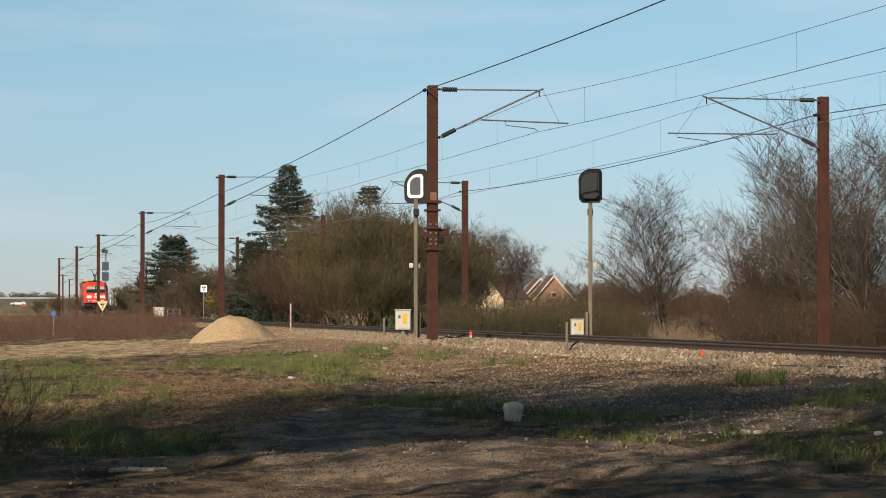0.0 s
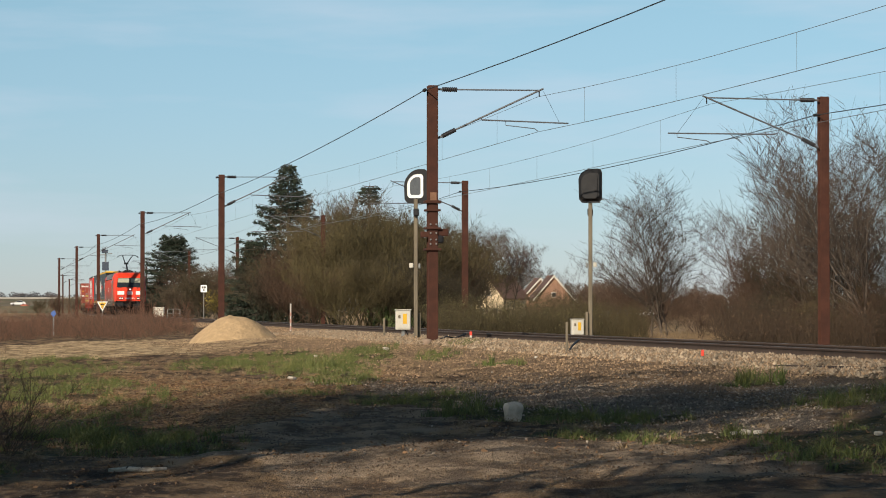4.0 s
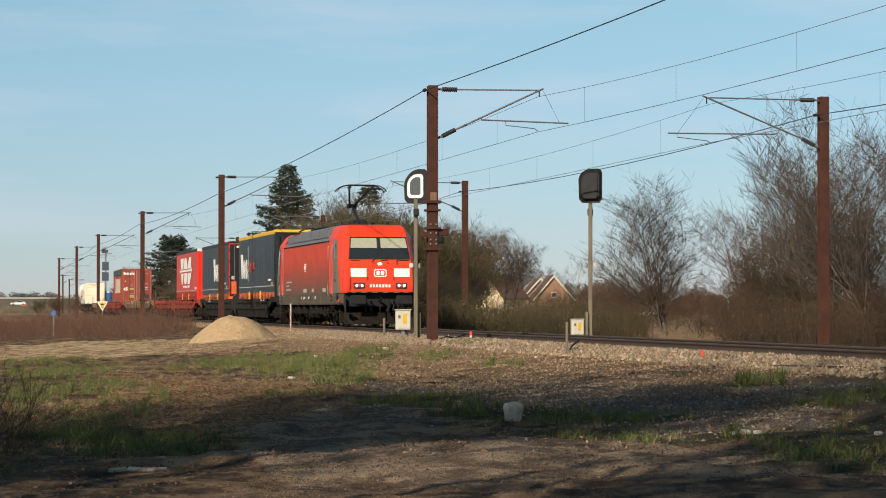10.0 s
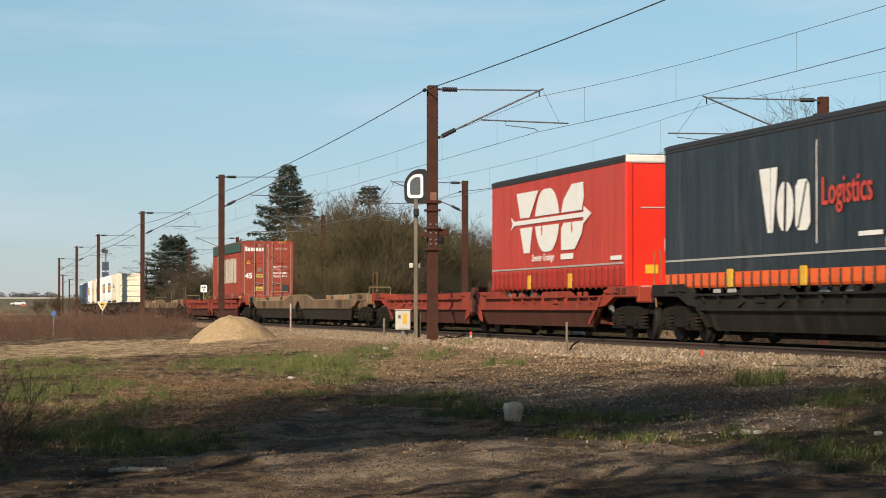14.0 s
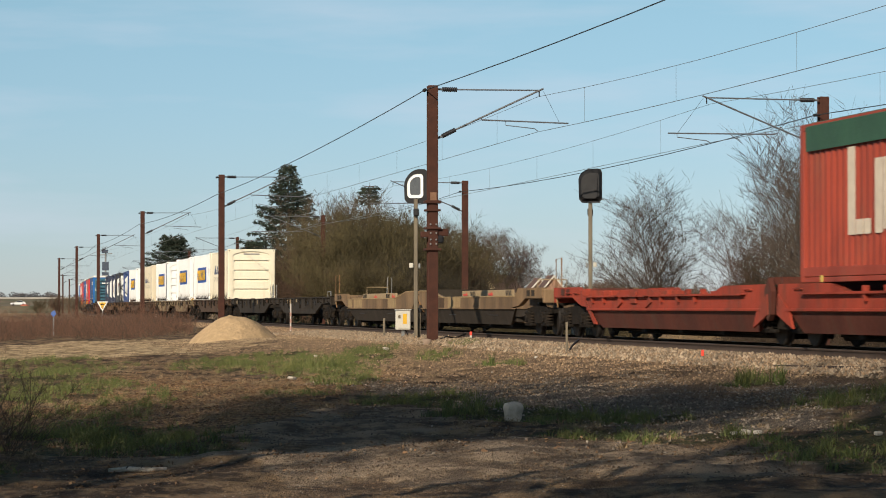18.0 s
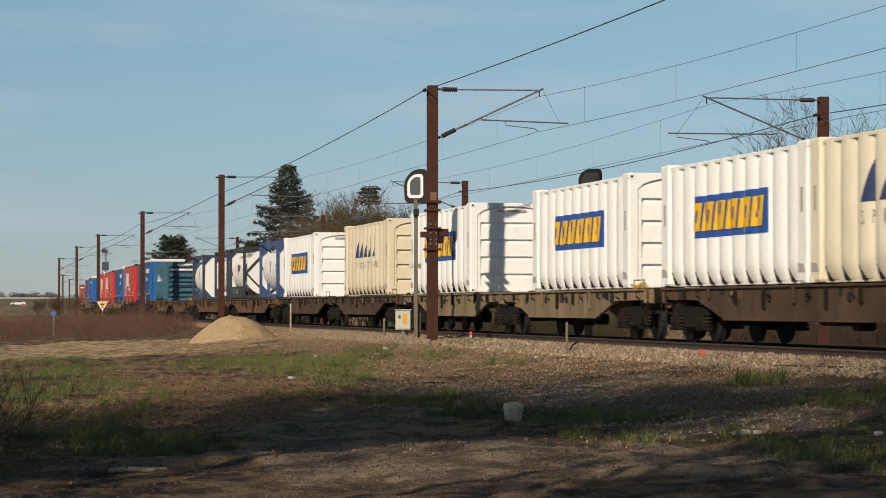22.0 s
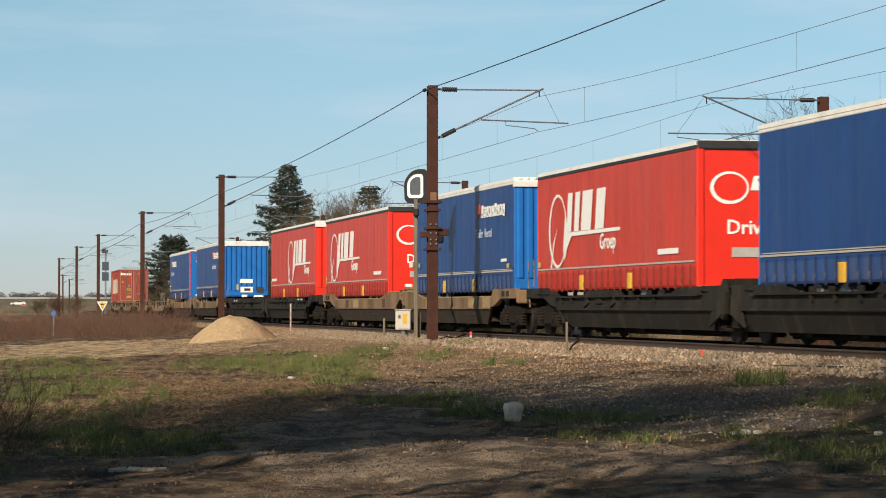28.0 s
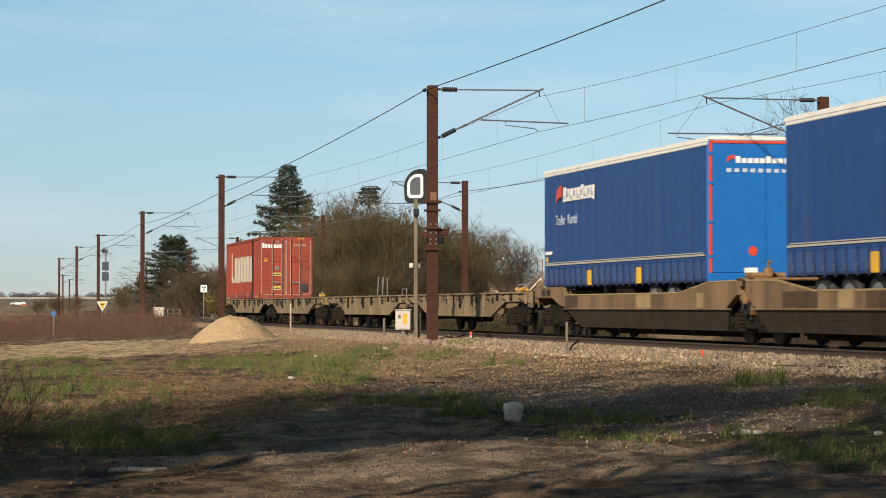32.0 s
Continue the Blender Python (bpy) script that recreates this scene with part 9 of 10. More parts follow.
def blades(name, label, spots, per, height, mat, seed, lean=0.35, width=0.008, only=None, bounds=None):
    """Grass blades thrown over patches of ground, one object of stuff."""
    rng = np.random.default_rng(seed)
    P, T = [], []
    for cx, cy, rx, ry, st in spots:
        n = max(2, int(per * rx * ry * st / 22))
        a, r = rng.uniform(0, 2 * math.pi, n), np.sqrt(rng.uniform(0, 1, n)) * 1.15
        x, y = cx + rx * r * np.cos(a), cy + ry * r * np.sin(a)
        k = rng.random(n) < smooth(0.36, 0.66, fnoise(x * 2.3, y * 0.9, seed + 5)) * smooth(1.15, 0.4, r) + 0.05
        x, y = np.repeat(x[k], 22), np.repeat(y[k], 22)
        tall = np.repeat(rng.uniform(0.35, 1.5, k.sum()), 22)
        m = len(x)
        P.append(np.stack([x + rng.normal(0, 0.035, m), y + rng.normal(0, 0.05, m)], 1))
        T.append(tall)
    P, T = np.concatenate(P), np.concatenate(T)
    x, y = P[:, 0], P[:, 1]
    k = side_of(x, y) > 2.4
    x, y, T = x[k], y[k], T[k]
    n = len(x)
    h = height * rng.uniform(0.35, 1.15, n) * T
    b = np.stack([x, y, ground_z(x, y) - 0.01], 1)
    w = rng.uniform(0, math.pi, n)
    side = np.stack([np.cos(w), np.sin(w), np.zeros(n)], 1) * (width * rng.uniform(0.6, 1.4, n))[:, None]
    d = np.c_[rng.normal(0, lean, (n, 2)), np.ones(n)]
    tip = b + d * h[:, None]
    mid = b + np.c_[d[:, :2] * 0.3, d[:, 2:]] * (h * 0.55)[:, None]
    v = np.stack([b - side, b + side, mid + side * 0.7, mid - side * 0.7, tip + side * 0.1, tip - side * 0.1], 1).reshape(-1, 3)
    o = np.arange(n)[:, None] * 6
    f = np.concatenate([o + np.array([[0, 1, 2, 3]]), o + np.array([[3, 2, 4, 5]])])
    solid(name, big_mesh(name, v, f, mat), None, label, "grass", kind="stuff")


blades("grass", "green spring grass in loose patches", GRASS, 3600, 0.105, GRASSBLADE, 91, 0.7, 0.005)
blades("grass_tufts", "taller dark green grass tufts by the gravel", [(4.35, 37.0, 0.35, 0.8, 1.0), (4.75, 36.2, 0.22, 0.6, 1.0), (4.65, 30.4, 0.4, 0.9, 1.0), (5.25, 31.3, 0.3, 0.8, 1.0), (-2.6, 54, 0.8, 2.2, 0.5), (-8.1, 51, 0.5, 1.2, 0.9),
                                                                             (1.95, 29.3, 0.35, 0.7, 1.0), (0.2, 31.5, 0.5, 1.0, 0.6), (-3.9, 28.5, 0.5, 1.0, 0.5), (0.95, 50.5, 0.2, 0.5, 0.8), (1.45, 48.5, 0.15, 0.4, 0.8)],
       5200, 0.20, GRASSBLADE, 92, 0.4, 0.007)
blades("dry_grass", "straw-coloured dead grass and stalks", STRAW + [(-3.9, 25.4, 1.6, 2.6, 0.6), (2.2, 27.5, 3.5, 3.0, 0.4), (-7, 55, 4, 9, 0.5), (-0.5, 56, 2.5, 10, 0.6), (-3.5, 60, 3, 9, 0.6), (4.6, 31, 1.5, 4, 0.4)], 1300, 0.06, DRYBLADE, 93, 1.4, 0.006)


def litter(name, label, spots, n, size, mat, seed):
    """Dead leaves and bits of bark lying on the dirt, one object of stuff."""
    rng = np.random.default_rng(seed)
    P = []
    for cx, cy, rx, ry, st in spots:
        k = int(n * rx * ry * st)
        a, r = rng.uniform(0, 2 * math.pi, k), rng.random(k) ** 0.5 * 1.2
        P.append(np.stack([cx + rx * r * np.cos(a), cy + ry * r * np.sin(a)], 1))
    P = np.concatenate(P)
    P = P[(side_of(P[:, 0], P[:, 1]) > 4) & (rng.random(len(P)) < smooth(0.32, 0.62, fnoise(P[:, 0] * 1.7, P[:, 1] * 0.6, seed)))]
    v, f = flakes(rng, np.stack([P[:, 0], P[:, 1], ground_z(P[:, 0], P[:, 1]) + 0.012], 1), size, flat=0.7, up=0.5)
    solid(name, big_mesh(name, v, f, mat), None, label, "litter", kind="stuff")


LITTER = surf("leaf_litter", (0.26, 0.15, 0.075), (0.13, 0.075, 0.042), 0.9, bump=0, vary=0.5, island=1)
litter("leaf_litter", "brown dead leaves strewn over the dirt", STRAW + [(-5.2, 30, 1.6, 6, 0.7), (2.5, 25.5, 3.0, 3, 0.5), (-3.2, 24, 2, 3, 0.7), (0, 45, 4, 8, 0.4), (-7, 62, 4, 10, 0.4)], 330, 0.024, LITTER, 94)
litter("twig_litter", "dark twigs and clods strewn over the dirt", STRAW + [(-5.2, 30, 2.0, 7, 0.9), (2.0, 26, 4.0, 5, 0.7), (0.5, 42, 4.5, 10, 0.7), (-7, 60, 5, 12, 0.7), (4.6, 31, 2.0, 5, 0.6)], 70, 0.015, DARKBITS, 95)

# ---- loose stones ----
STONE_TAN = surf("ballast_stone", (0.37, 0.25, 0.145), (0.18, 0.118, 0.071), 0.9, grain=9, fine=60, vary=0.6, island=1, bump=0)
CLOD = surf("dirt_clod", (0.185, 0.118, 0.066), (0.070, 0.044, 0.026), 0.95, grain=9, fine=60, vary=0.5, island=1, bump=0)
STONE_GREY = surf("grey_gravel", (0.31, 0.25, 0.19), (0.15, 0.12, 0.092), 0.9, grain=9, fine=60, vary=0.6, island=1, bump=0)


STONE_PALE = surf("pale_ballast", (0.44, 0.345, 0.235), (0.26, 0.20, 0.14), 0.9, grain=9, fine=60, vary=0.55, island=1, bump=0)
STONE_SAND = surf("sandy_rubble", (0.52, 0.38, 0.22), (0.34, 0.24, 0.14), 0.95, grain=9, fine=60, vary=0.45, island=1, bump=0)


def stones(name, label, x, y, size, mat, seed, sink=0.4):
    """Angular stones strewn over the ground, one object of stuff."""
    rng = np.random.default_rng(seed)
    n = len(x)
    s = size * rng.uniform(0.55, 1.5, n)
    c = np.stack([x, y, ground_z(x, y) + s * (0.5 - sink)], 1)
    base = np.array([(1, 0, 0), (0, 1, 0), (-1, 0, 0), (0, -1, 0), (0, 0, 1)], float) * 0.5
    v = base[None] * rng.uniform(0.65, 1.25, (n, 5, 1)) * s[:, None, None] * np.array([1, 1, 1.0])
    a = rng.uniform(0, 2 * math.pi, n)
    ca, sa = np.cos(a)[:, None], np.sin(a)[:, None]
    v = np.stack([v[..., 0] * ca - v[..., 1] * sa, v[..., 0] * sa + v[..., 1] * ca, v[..., 2] + rng.normal(0, 0.10, (n, 5)) * s[:, None]], 2) + c[:, None]
    tri = np.array([(0, 1, 4), (1, 2, 4), (2, 3, 4), (3, 0, 4)])
    f = (np.arange(n)[:, None, None] * 5 + tri[None]).reshape(-1, 3)
    solid(name, big_mesh(name, v.reshape(-1, 3), f, mat), None, label, "gravel", kind="stuff")


def strew():
    rng = np.random.default_rng(5)

    def band(n, s0, s1, u0, u1, power=1.0):
        s = rng.uniform(s0, s1, n)
        u = u0 + (u1 - u0) * rng.random(n) ** power
        x, y, _ = line(s, u)
        return x, y
    x, y = band(20000, -10, 52, 1.45, 3.9)
    stones("ballast", "pale grey ballast stones mixed with tan ones", x, y, 0.082, STONE_PALE, 29)
    x, y = band(28000, -10, 52, 1.45, 3.9)
    stones("ballast", "tan broken-stone ballast beside the track", x, y, 0.074, STONE_TAN, 21)
    x, y = band(9000, -60, -10, 1.45, 3.4)
    stones("ballast", "tan broken-stone ballast along the track", x, y, 0.075, STONE_TAN, 22)
    x, y = band(12000, -20, 52, -0.68, 0.68)
    stones("ballast", "dusty ballast between the rails", x, y, 0.055, STONE_TAN, 23)
    x, y = band(9000, -30, 45, -4.5, -0.9)
    stones("ballast", "dusty ballast between the tracks", x, y, 0.06, STONE_TAN, 24)
    x, y = band(42000, -8, 50, 3.6, 9.0, 1.3)
    k = rng.random(len(x)) < 0.35 + 0.65 * smooth(0.35, 0.6, fnoise(x * 1.1, y * 0.5, 33))
    stones("gravel", "tan gravel thinning out into the yard", x[k], y[k], 0.036, STONE_TAN, 25)
    n = 30000
    x, y = rng.uniform(-2.5, 7.5, n), rng.uniform(23, 46, n)
    k = rng.random(n) < patch(x, y, GREY, 14) + 0.04
    stones("gravel", "grey gravel on the shaded yard", x[k], y[k], 0.032, STONE_GREY, 26)
    n = 12000
    y = 18 + 60 * rng.random(n) ** 1.2
    x = rng.uniform(-0.19, 0.15, n) * y
    k = rng.random(n) < 0.25 + smooth(0.4, 0.62, fnoise(x * 1.3, y * 0.6, 35))
    x, y = x[k], y[k]
    stones("pebbles", "scattered pebbles on bare dirt", x, y, 0.013, STONE_GREY, 27)
    # dry clods and crumbs that roughen the bare dirt
    n = 60000
    y = 18 + 56 * rng.random(n) ** 1.15
    x = rng.uniform(-0.20, 0.20, n) * y
    k = (side_of(x, y) > 3.5) & (rng.random(n) < 0.08 + 0.9 * smooth(0.46, 0.66, fnoise(x * 0.9, y * 0.42, 37)))
    stones("dirt_clods", "brown clods and crumbs of dry dirt on the yard", x[k], y[k], 0.024, CLOD, 30, 0.46)
    n = 6000
    x, y = rng.uniform(-17, -3, n), rng.uniform(66, 98, n)
    k = rng.random(n) < patch(x, y, SAND, 12)
    stones("rubble", "pale sandy rubble on the yard", x[k], y[k], 0.035, STONE_SAND, 28)


strew()


# ---- sand heap ----
SANDY = surf("heap_sand", (0.47, 0.325, 0.18), (0.36, 0.25, 0.135), 0.95, grain=5, fine=14, bump=0.8, depth=0.05)


def heap(x0, y0, rx, ry, h):
    n, m = 90, 60
    X, Y = np.meshgrid(np.linspace(-1.25, 1.25, n), np.linspace(-1.25, 1.25, m))
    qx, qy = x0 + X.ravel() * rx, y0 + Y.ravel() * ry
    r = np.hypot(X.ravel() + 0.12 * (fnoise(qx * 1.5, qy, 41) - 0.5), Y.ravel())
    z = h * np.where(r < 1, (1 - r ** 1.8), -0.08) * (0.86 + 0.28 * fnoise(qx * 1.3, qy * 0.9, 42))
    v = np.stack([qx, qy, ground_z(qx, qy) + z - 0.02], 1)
    i = (np.arange(m - 1)[:, None] * n + np.arange(n - 1)[None]).ravel()
    solid("sand_mound", big_mesh("sand_mound", v, np.stack([i, i + 1, i + 1 + n, i + n], 1), SANDY, True), None, "rounded heap of pale yellow sand on the yard", "sand heap")


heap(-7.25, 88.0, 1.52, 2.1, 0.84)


def rock(name, label, x, y, w, d, h, mat, seed, category="stone", turn=0):
    """Squarish boulder."""
    rng = np.random.default_rng(seed)
    bm = bmesh.new()
    bmesh.ops.create_icosphere(bm, subdivisions=3, radius=1)
    for q in bm.verts:
        p = q.co
        k = 1 / max(abs(p.x), abs(p.y), abs(p.z)) ** 0.55
        q.co = p * k * (1 + 0.10 * noise.noise(p * 1.7 + Vector((seed, 0, 0))) + 0.03 * noise.noise(p * 6 + Vector((0, seed, 0))))
    for q in bm.verts:
        q.co.x *= 0.86 + 0.18 * q.co.z
    me = bpy.data.meshes.new(name)
    bm.to_mesh(me)
    bm.free()
    me.materials.append(mat)
    me.transform(Matrix.Diagonal((w / 2, d / 2, h / 2, 1)))
    solid(name, me, None, label, category, m=pose(x, y, spot_z(x, y) + h * 0.36, 6, 4, turn))


ROCK = surf("pale_stone", (0.40, 0.37, 0.32), (0.30, 0.28, 0.25), 0.9, grain=6, fine=50, bump=0.6, dirt=(0.2, 0.17, 0.12), dirt_amt=0.25, dirt_scale=4)
ROCKPALE = surf("whitish_stone", (0.60, 0.52, 0.42), (0.45, 0.38, 0.30), 0.9, grain=7, fine=50, bump=0.6, dirt=(0.25, 0.2, 0.15), dirt_amt=0.2, dirt_scale=5)
CHALK = surf("white_scrap", (0.52, 0.47, 0.40), (0.40, 0.36, 0.30), 0.9)
rock("boulder", "pale squarish stone standing in the grass", 0.83, 30.2, 0.25, 0.2, 0.27, ROCKPALE, 3, turn=20)
rock("stone", "brownish stone leaning at the mast's foot", -0.42, 66.6, 0.24, 0.2, 0.2, surf("brown_stone", (0.30, 0.22, 0.16), (0.22, 0.16, 0.12), 0.9), 4)
for n_, (sx_, sy_, sw_, sh_) in enumerate(((-3.75, 27.2, 0.06, 0.05), (-1.44, 64.0, 0.16, 0.1), (-2.62, 44.2, 0.17, 0.06), (3.05, 25.7, 0.14, 0.06), (3.2, 25.9, 0.1, 0.05), (2.92, 25.6, 0.08, 0.04), (-3.1, 62, 0.12, 0.08), (1.9, 52, 0.07, 0.05), (0.9, 47, 0.06, 0.04), (2.0, 37.2, 0.06, 0.03), (4.1, 24.0, 0.09, 0.04))):
    rock("pale_stone", "small whitish stone lying on the ground", sx_, sy_, sw_, sw_ * 0.8, sh_, CHALK, 50 + n_, turn=30 * n_)


def log(x, y, ln, r, turn):
    th = thing("fallen_branch", "short pale birch branch lying in the grass", "branch", m=pose(x, y, spot_z(x, y) + r * 0.8, 0, 0, turn))
    part("wood", MB().tube([(-ln / 2, 0, 0), (-ln / 6, 0.012, 0.01), (ln / 6, -0.01, 0.0), (ln / 2, 0.01, 0.01)], [r * 0.7, r, r * 0.95, r * 0.6], 10), surf("birch_bark", (0.62, 0.54, 0.44), (0.45, 0.38, 0.30), 0.85, grain=9, fine=50, dirt=(0.06, 0.045, 0.035), dirt_amt=0.3, dirt_scale=9), th, smooth_faces=True)
    for k in (-0.2, 0.05, 0.22):
        part("stub", MB().tube([(k * ln, 0, r * 0.5), (k * ln + 0.02, -0.03, r * 1.6)], [r * 0.3, r * 0.15], 6), BARK, th)


log(-2.72, 22.7, 0.52, 0.024, 14)


def stick_post(name, label, category, x, y, h, r, mat, top=None, top_mat=None, lean=0):
    th = thing(name, label, category, "posts along the line", pose(x, y, spot_z(x, y), lean, 0, 0))
    part("post", MB().box(-r, r, -r, r, -0.15, h, r * 0.3), mat, th)
    if top:
        part("cap", MB().box(-r * 1.15, r * 1.15, -r * 1.15, r * 1.15, h - top, h + 0.01, r * 0.3), top_mat, th)
    return th


stick_post("marker_post", "grey concrete marker post in the ballast", "post", 2.66, 54.7, 0.66, 0.026, TIMBER)
stick_post("marker_post", "grey marker post beside the cabinet", "post", -1.82, 78.8, 0.58, 0.035, TIMBER)
stick_post("survey_stake", "small stake with a red top in the ballast", "stake", 4.72, 46.3, 0.16, 0.022, TIMBER, 0.1, REDPAINT)
stick_post("survey_stake", "small stake with a red top beside the rail", "stake", 0.78, 71.3, 0.22, 0.03, WHITE, 0.1, REDPAINT)
pole_ = stick_post("marker_pole", "thin red and white banded marker pole", "pole", -5.84, 97.6, 1.08, 0.03, surf("faded_white", (0.45, 0.41, 0.36), (0.38, 0.34, 0.3), 0.8))
for _z in (0.08, 0.34, 0.6):
    part("red_band", MB().box(-0.033, 0.033, -0.033, 0.033, _z, _z + 0.14), surf("faded_red", (0.36, 0.2, 0.16), (0.3, 0.17, 0.13), 0.7), pole_)


# cables that run out of the ballast and a dark sleeper edge in the gravel
def cable(x0, y0, pts, r=0.02):
    mb = MB().tube([(x0 + a, y0 + b, spot_z(x0 + a, y0 + b) + c) for a, b, c in pts], r, 6)
    solid("ground_cable", mb, BLACK, "black cable lying over the ballast", "cable")


cable(0.0, 70.5, [(-0.25, -0.6, 0.02), (0.1, 0.2, 0.1), (0.35, 0.8, 0.05), (0.65, 1.8, 0.16)])
cable(2.70, 54.9, [(0.0, -0.3, 0.03), (0.1, 0.3, 0.12), (0.28, 1.0, 0.2)], 0.025)
duct_ = MB()
duct_.tube([(5.35, 41.2, spot_z(5.35, 41.2) + 0.03), (5.9, 39.6, spot_z(5.9, 39.6) + 0.03), (6.7, 37.6, spot_z(6.7, 37.6) + 0.02), (8.5, 33.5, spot_z(8.5, 33.5) + 0.02)], 0.03, 6)
solid("cable_duct", duct_, RAILSTEEL, "dark narrow cable duct half sunk in gravel", "cable duct")


# ---- signs and cabinets farther up the line ----
def board_sign(name, label, x, y, z, outline, mat, post_h, back=None, marks=()):
    th = thing(name, label, "sign", m=pose(x, y, 0, 0, 0, -90))
    part("board", MB().prism_x([(a, z + b) for a, b in outline], 0.0, 0.02), mat, th)
    for o, m_ in marks:
        part("symbol", MB().prism_x([(a, z + b) for a, b in o], 0.02, 0.026), m_, th)
    gz = spot_z(x, y)
    part("post", MB().tube([(-0.03, 0, gz - 0.1), (-0.03, 0, z + 0.1)], 0.035, 8), GALV, th)


board_sign("track_sign", "white triangular sign with a yellow field", -19.8, 148, 0.83, [(0, -0.3), (0.32, 0.26), (-0.32, 0.26)], WHITE_SIGN, 1, marks=[([(0, -0.2), (0.23, 0.21), (-0.23, 0.21)], YELLOW), (rect(-0.1, 0.1, 0.06, 0.12), DECAL_BLACK)])
board_sign("speed_sign", "small white line-side board with dark bars", -18.8, 200, 2.22, rect(-0.25, 0.25, -0.28, 0.28, 0.04), WHITE_SIGN, 1, marks=[(rect(-0.16, -0.02, 0.02, 0.18), DECAL_BLACK), (rect(0.03, 0.16, 0.02, 0.18), DECAL_BLACK), (rect(-0.05, 0.06, -0.18, -0.06), DECAL_BLACK)])
board_sign("blue_marker", "small blue marker plate on a thin post", -17.9, 117, 0.42, [(-0.13, 0.0), (0.0, -0.12), (0.13, 0.02), (0.05, 0.2), (-0.1, 0.12)], surf("marker_blue", (0.05, 0.11, 0.34), (0.04, 0.09, 0.28), 0.5), 1)


def relay_hut(x, y):
    th = thing("relay_cabinet", "white relay cabinet beside a low grey railing", "trackside cabinet", m=pose(x, y, spot_z(x, y), 0, 0, -90))
    part("body", MB().box(-0.4, 0.4, -0.45, 0.45, 0, 0.95, 0.03), WHITE, th)
    part("lid", MB().box(-0.44, 0.44, -0.5, 0.5, 0.95, 1.02, 0.02), WHITE, th)
    for yy in (0.75, 1.25, 1.85):
        part("rail_post", MB().tube([(0, yy, 0), (0, yy, 0.85)], 0.04, 6), GALV, th)
    for z in (0.45, 0.83):
        part("rail", MB().tube([(0, 0.75, z), (0, 1.85, z)], 0.03, 6), GALV, th)


relay_hut(-25.2, 226)


def far_signal(x, y):
    """Tall signal post with two stacked panels and a lamp arm."""
    th = thing("far_signal", "tall grey line-side signal with two stacked panels", "railway signal", m=pose(x, y, spot_z(x, y), 0, 0, 0))
    part("post", MB().tube([(0, 0, -0.1), (0, 0, 8.8)], 0.12, 8), GALV, th)
    for z in (4.6, 6.0):
        part("panel", MB().box(-0.45, 0.45, -0.2, -0.12, z, z + 1.15, 0.03), FAR_GREY, th, "blue-grey back board")
    part("arm", MB().tube([(-0.9, 0, 8.1), (0.9, 0, 8.3)], 0.06, 6), GALV, th)
    part("lamp", MB().box(-0.5, 0.3, -0.3, 0.1, 8.35, 8.8, 0.05), FAR_GREY, th)


FAR_GREY = surf("far_grey_board", (0.030, 0.045, 0.075), (0.022, 0.033, 0.055), 0.6)
far_signal(-0.1326 * 345, 345)

# ---- distance: embankment, woods, houses, parked cars ----
BANK = surf("grassy_bank", (0.17, 0.125, 0.08), (0.085, 0.085, 0.048), 0.95, grain=0.12, fine=0.8, bump=0.3)
# distant haze is put into the woods' grey-blue colour
HAZEWOOD = surf("haze_toned_wood", (0.125, 0.122, 0.128), (0.105, 0.105, 0.112), 0.95, grain=0.05, fine=0.6, vary=0.1, island=1)
BROWNWOOD = surf("brown_copse", (0.150, 0.104, 0.074), (0.105, 0.073, 0.054), 0.95, grain=0.1, fine=0.9, vary=0.12, island=1, bump=0)
solid("embankment", MB().prism_x([(690, -1.3), (700, 1.1), (760, 1.6), (786, 3.4), (815, 3.4), (850, -1.3)], -330, -66), BANK, "grassy road embankment with a bare terrace", "embankment", kind="structure")
solid("road_edge", MB().box(-330, -90, 786.5, 814, 3.39, 3.85, 0.05), CONCRETE, "pale road edge along the embankment", "road", kind="structure")


def woods(name, label, x0, x1, y0, y1, n, h0, h1, size, seed, crowd=130, mat=None):
    """Far woods: heaps of leafless crowns, one object of stuff."""
    rng = np.random.default_rng(seed)
    P = []
    for _ in range(n):
        x, y, h = rng.uniform(x0, x1), rng.uniform(y0, y1), rng.uniform(h0, h1)
        k = int(crowd)
        p = rng.normal(0, 1, (k, 3))
        p = p / np.linalg.norm(p, axis=1)[:, None] * rng.random((k, 1)) ** 0.4
        P.append(p * np.array([h * 0.5, h * 0.4, h * 0.5]) + np.array([x, y, h * 0.5 - 1]))
    v, f = flakes(rng, np.concatenate(P), size)
    solid(name, big_mesh(name, v, f, mat or HAZEWOOD), None, label, "woods", kind="stuff")


woods("far_woods", "hazy grey-blue woods on the horizon", -420, -195, 1450, 1560, 120, 6, 11.5, 0.6, 61, 800)
woods("far_woods", "hazy low woods behind the line", -200, 130, 900, 1000, 50, 4, 7.5, 0.42, 62, 900)
woods("far_woods", "brown leafless copse beyond the field", 30, 96, 520, 620, 40, 4.0, 8.4, 0.17, 63, 3600, BROWNWOOD)


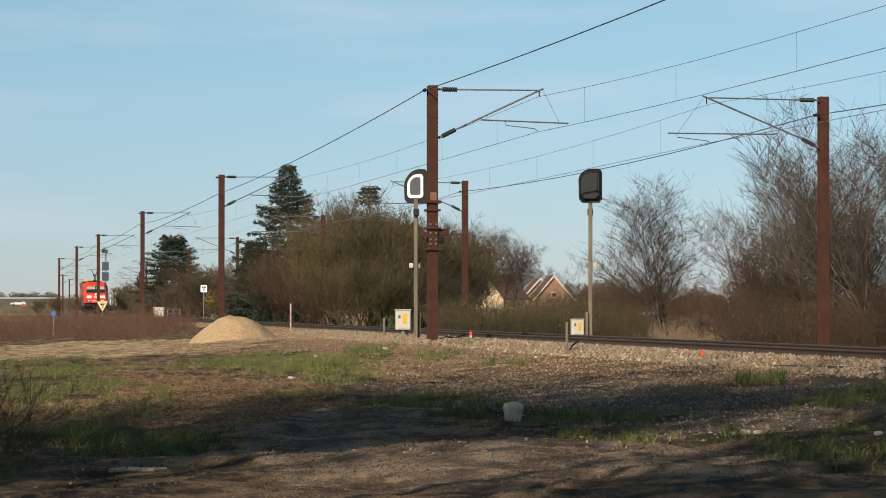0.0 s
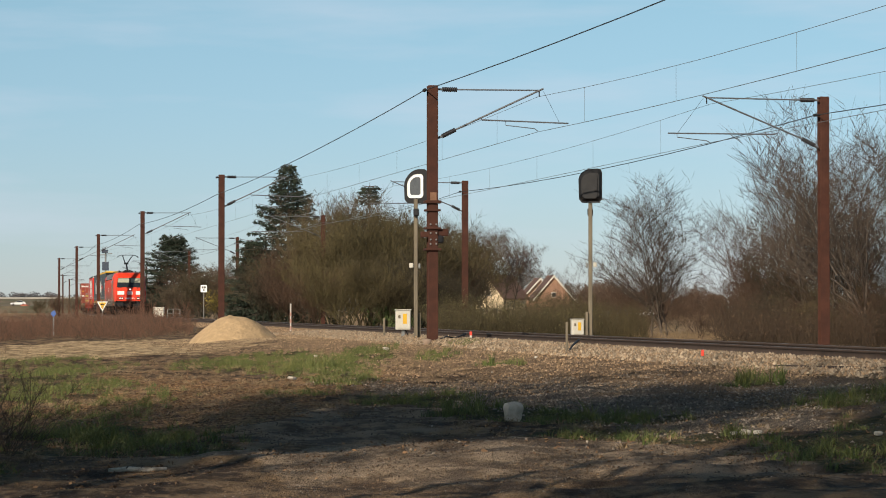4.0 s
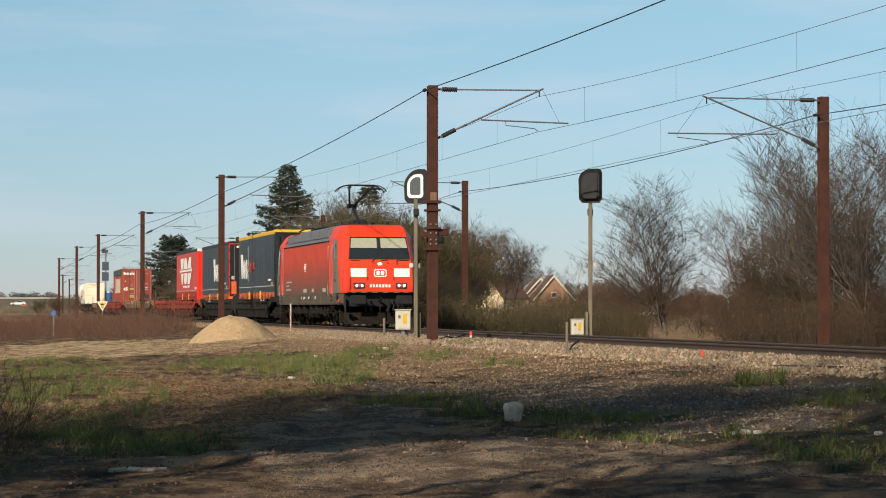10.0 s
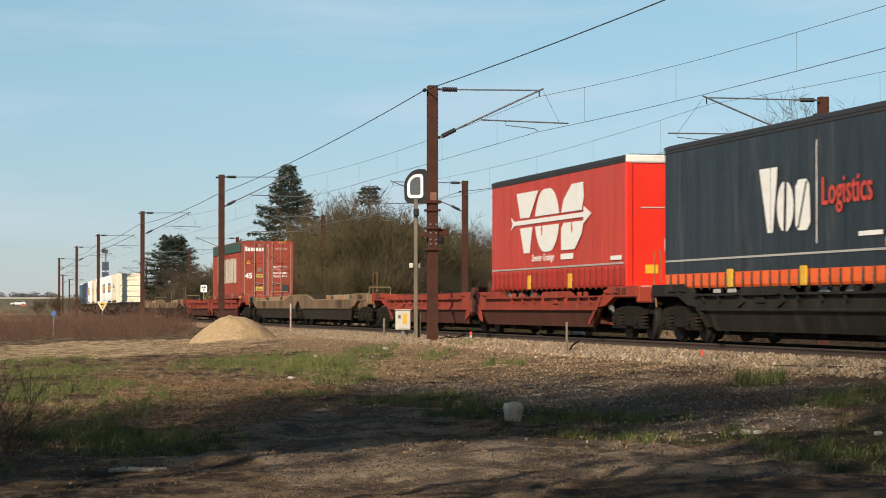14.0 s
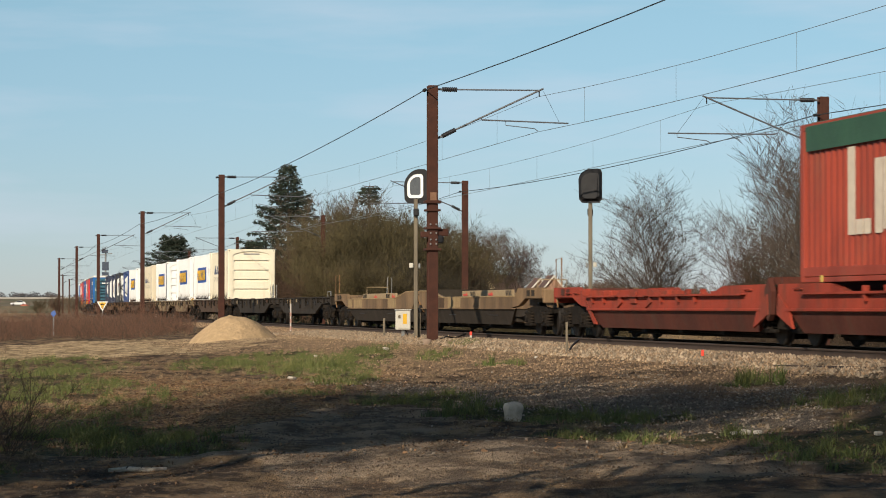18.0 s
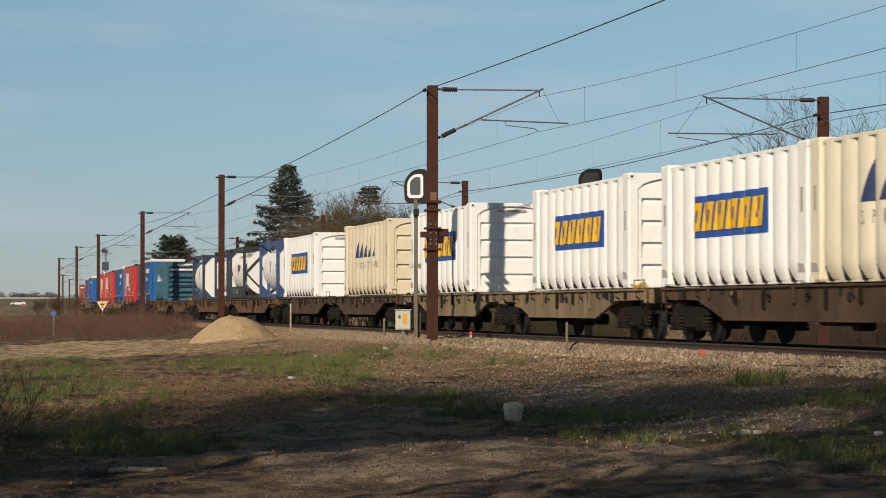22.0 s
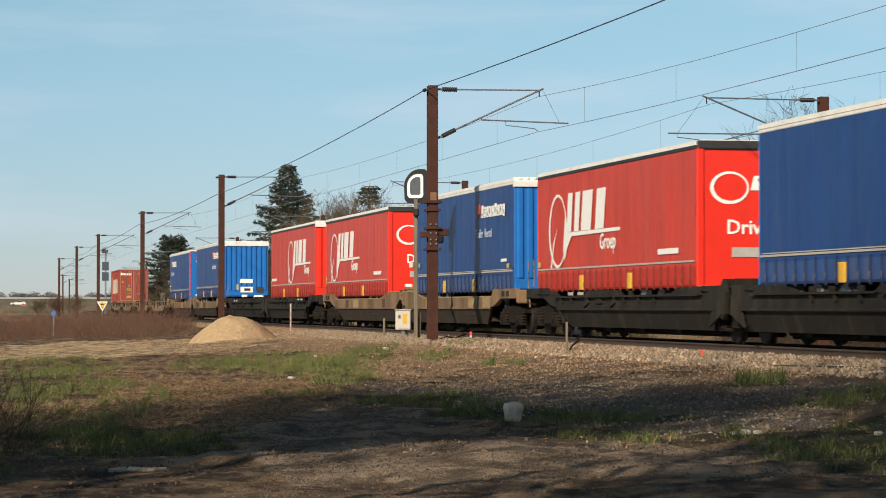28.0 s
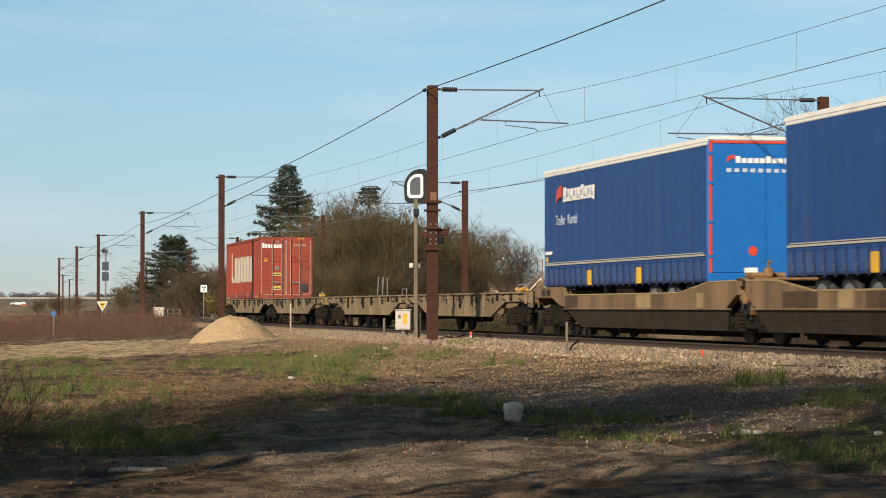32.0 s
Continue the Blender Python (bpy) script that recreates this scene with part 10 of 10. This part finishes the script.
def house(label, x, y, w, d, eave, ridge, turn, wall, roof_mat, board=None):
    """Gabled house: walls, two roof planes, bargeboards, windows, chimney."""
    th = thing("house", label, "house", "houses beyond the scrub", pose(x, y, -1.6, 0, 0, turn))
    part("wall", MB().prism([(-w / 2, 0), (w / 2, 0), (w / 2, eave), (0, ridge), (-w / 2, eave)], -d / 2, d / 2), wall, th)
    for sx in (-1, 1):
        part("roof_slope", MB().prism([(0, ridge + 0.02), (sx * (w / 2 + 0.4), eave - 0.35), (sx * (w / 2 + 0.4), eave - 0.13), (0, ridge + 0.26)], -d / 2 - 0.3, d / 2 + 0.3), roof_mat, th)
        for fy in (-1, 1):
            part("bargeboard", MB().prism([(0, ridge - 0.1), (sx * (w / 2 + 0.42), eave - 0.45), (sx * (w / 2 + 0.42), eave - 0.1), (0, ridge + 0.3)], fy * (d / 2 + 0.3), fy * (d / 2 + 0.36)), board or WHITE, th)
    for a in (-w / 4, w / 4):
        wn_ = part("window", MB().box(a - 0.5, a + 0.5, -d / 2 - 0.04, -d / 2 + 0.02, 1.0, 2.2, 0.01), WHITE, th)
        part("pane", MB().box(a - 0.42, a + 0.42, -d / 2 - 0.06, -d / 2 - 0.04, 1.08, 2.12), WINDOW, wn_)
    wn_ = part("window", MB().box(-0.4, 0.4, -d / 2 - 0.04, -d / 2 + 0.02, eave + 0.2, eave + 1.1, 0.01), WHITE, th)
    part("pane", MB().box(-0.32, 0.32, -d / 2 - 0.06, -d / 2 - 0.04, eave + 0.28, eave + 1.02), WINDOW, wn_)
    part("chimney", MB().box(-0.3, 0.3, d * 0.2, d * 0.2 + 0.6, ridge - 1.2, ridge + 0.28, 0.02), surf("chimney_brick", (0.22, 0.11, 0.08), (0.17, 0.09, 0.065), 0.9), th)


BRICK = surf("house_brick", (0.30, 0.17, 0.11), (0.24, 0.14, 0.09), 0.9, grain=2, fine=12)
TILE = surf("roof_tile", (0.115, 0.062, 0.048), (0.085, 0.05, 0.04), 0.85, grain=2, fine=10)
CREAMWALL = surf("cream_render", (0.62, 0.50, 0.33), (0.55, 0.44, 0.29), 0.9, grain=1, fine=10)
house("cream-rendered house with a brown tiled roof", 9.0, 400, 5.6, 6.0, 3.9, 7.2, -38, CREAMWALL, TILE, TILE)
house("brick house with white bargeboards", 16.4, 442, 5.0, 7.0, 4.4, 7.2, 6, BRICK, TILE)
house("brick house gable with white bargeboards", 18.2, 430, 6.2, 7.0, 3.8, 7.5, 6, BRICK, TILE)


def parked_car(label, x, y, z, turn, paint):
    th = thing("parked_car", label, "car", "parked cars", pose(x, y, z, 0, 0, turn))
    part("body", MB().prism([(-2.1, 0.35), (-2.15, 0.7), (-1.9, 0.85), (-0.9, 0.92), (-0.35, 1.38), (1.2, 1.42), (1.9, 0.95), (2.1, 0.85), (2.1, 0.35)], -0.85, 0.85), paint, th)
    for sy in (-1, 1):
        part("side_window", MB().prism([(-0.75, 0.95), (-0.3, 1.32), (1.1, 1.35), (1.6, 0.98)], sy * 0.852, sy * 0.865), WINDOW, th)
        for xx in (-1.35, 1.35):
            part("wheel", MB().disc((xx, sy * 0.78, 0.32), "y", 0.32, 0.2, 16), RUBBER, th)
    part("windscreen", MB().prism([(-0.93, 0.94), (-0.42, 1.37), (-0.40, 1.39), (-0.96, 0.96)], -0.75, 0.75), WINDOW, th)


CARWHITE = surf("car_white", (0.75, 0.75, 0.74), (0.7, 0.7, 0.69), 0.3, bump=0)
parked_car("white car parked on the far terrace", -119.5, 716, 1.2, 10, CARWHITE)
parked_car("white car half hidden behind scrub", 34.5, 440, -0.95, 5, CARWHITE)
parked_car("blue car half hidden behind scrub", 29.6, 430, -0.95, -12, surf("car_blue", (0.04, 0.08, 0.2), (0.035, 0.07, 0.17), 0.3, bump=0))
parked_car("silver car half hidden behind scrub", 26.6, 435, -0.95, 0, surf("car_silver", (0.4, 0.42, 0.44), (0.36, 0.38, 0.4), 0.3, 0.4, bump=0))
solid("spoil_heap", MB().rings([[(-116 + 1.4 * math.cos(a) * r, 706 + 1.4 * math.sin(a) * r, z) for a in [k * math.pi / 6 for k in range(12)]] for r, z in ((1.0, 1.0), (0.8, 1.35), (0.3, 1.6))]), surf("faded_barrier", (0.42, 0.12, 0.07), (0.36, 0.1, 0.06), 0.7), "low orange-red heap of works barriers", "barrier")

motions()
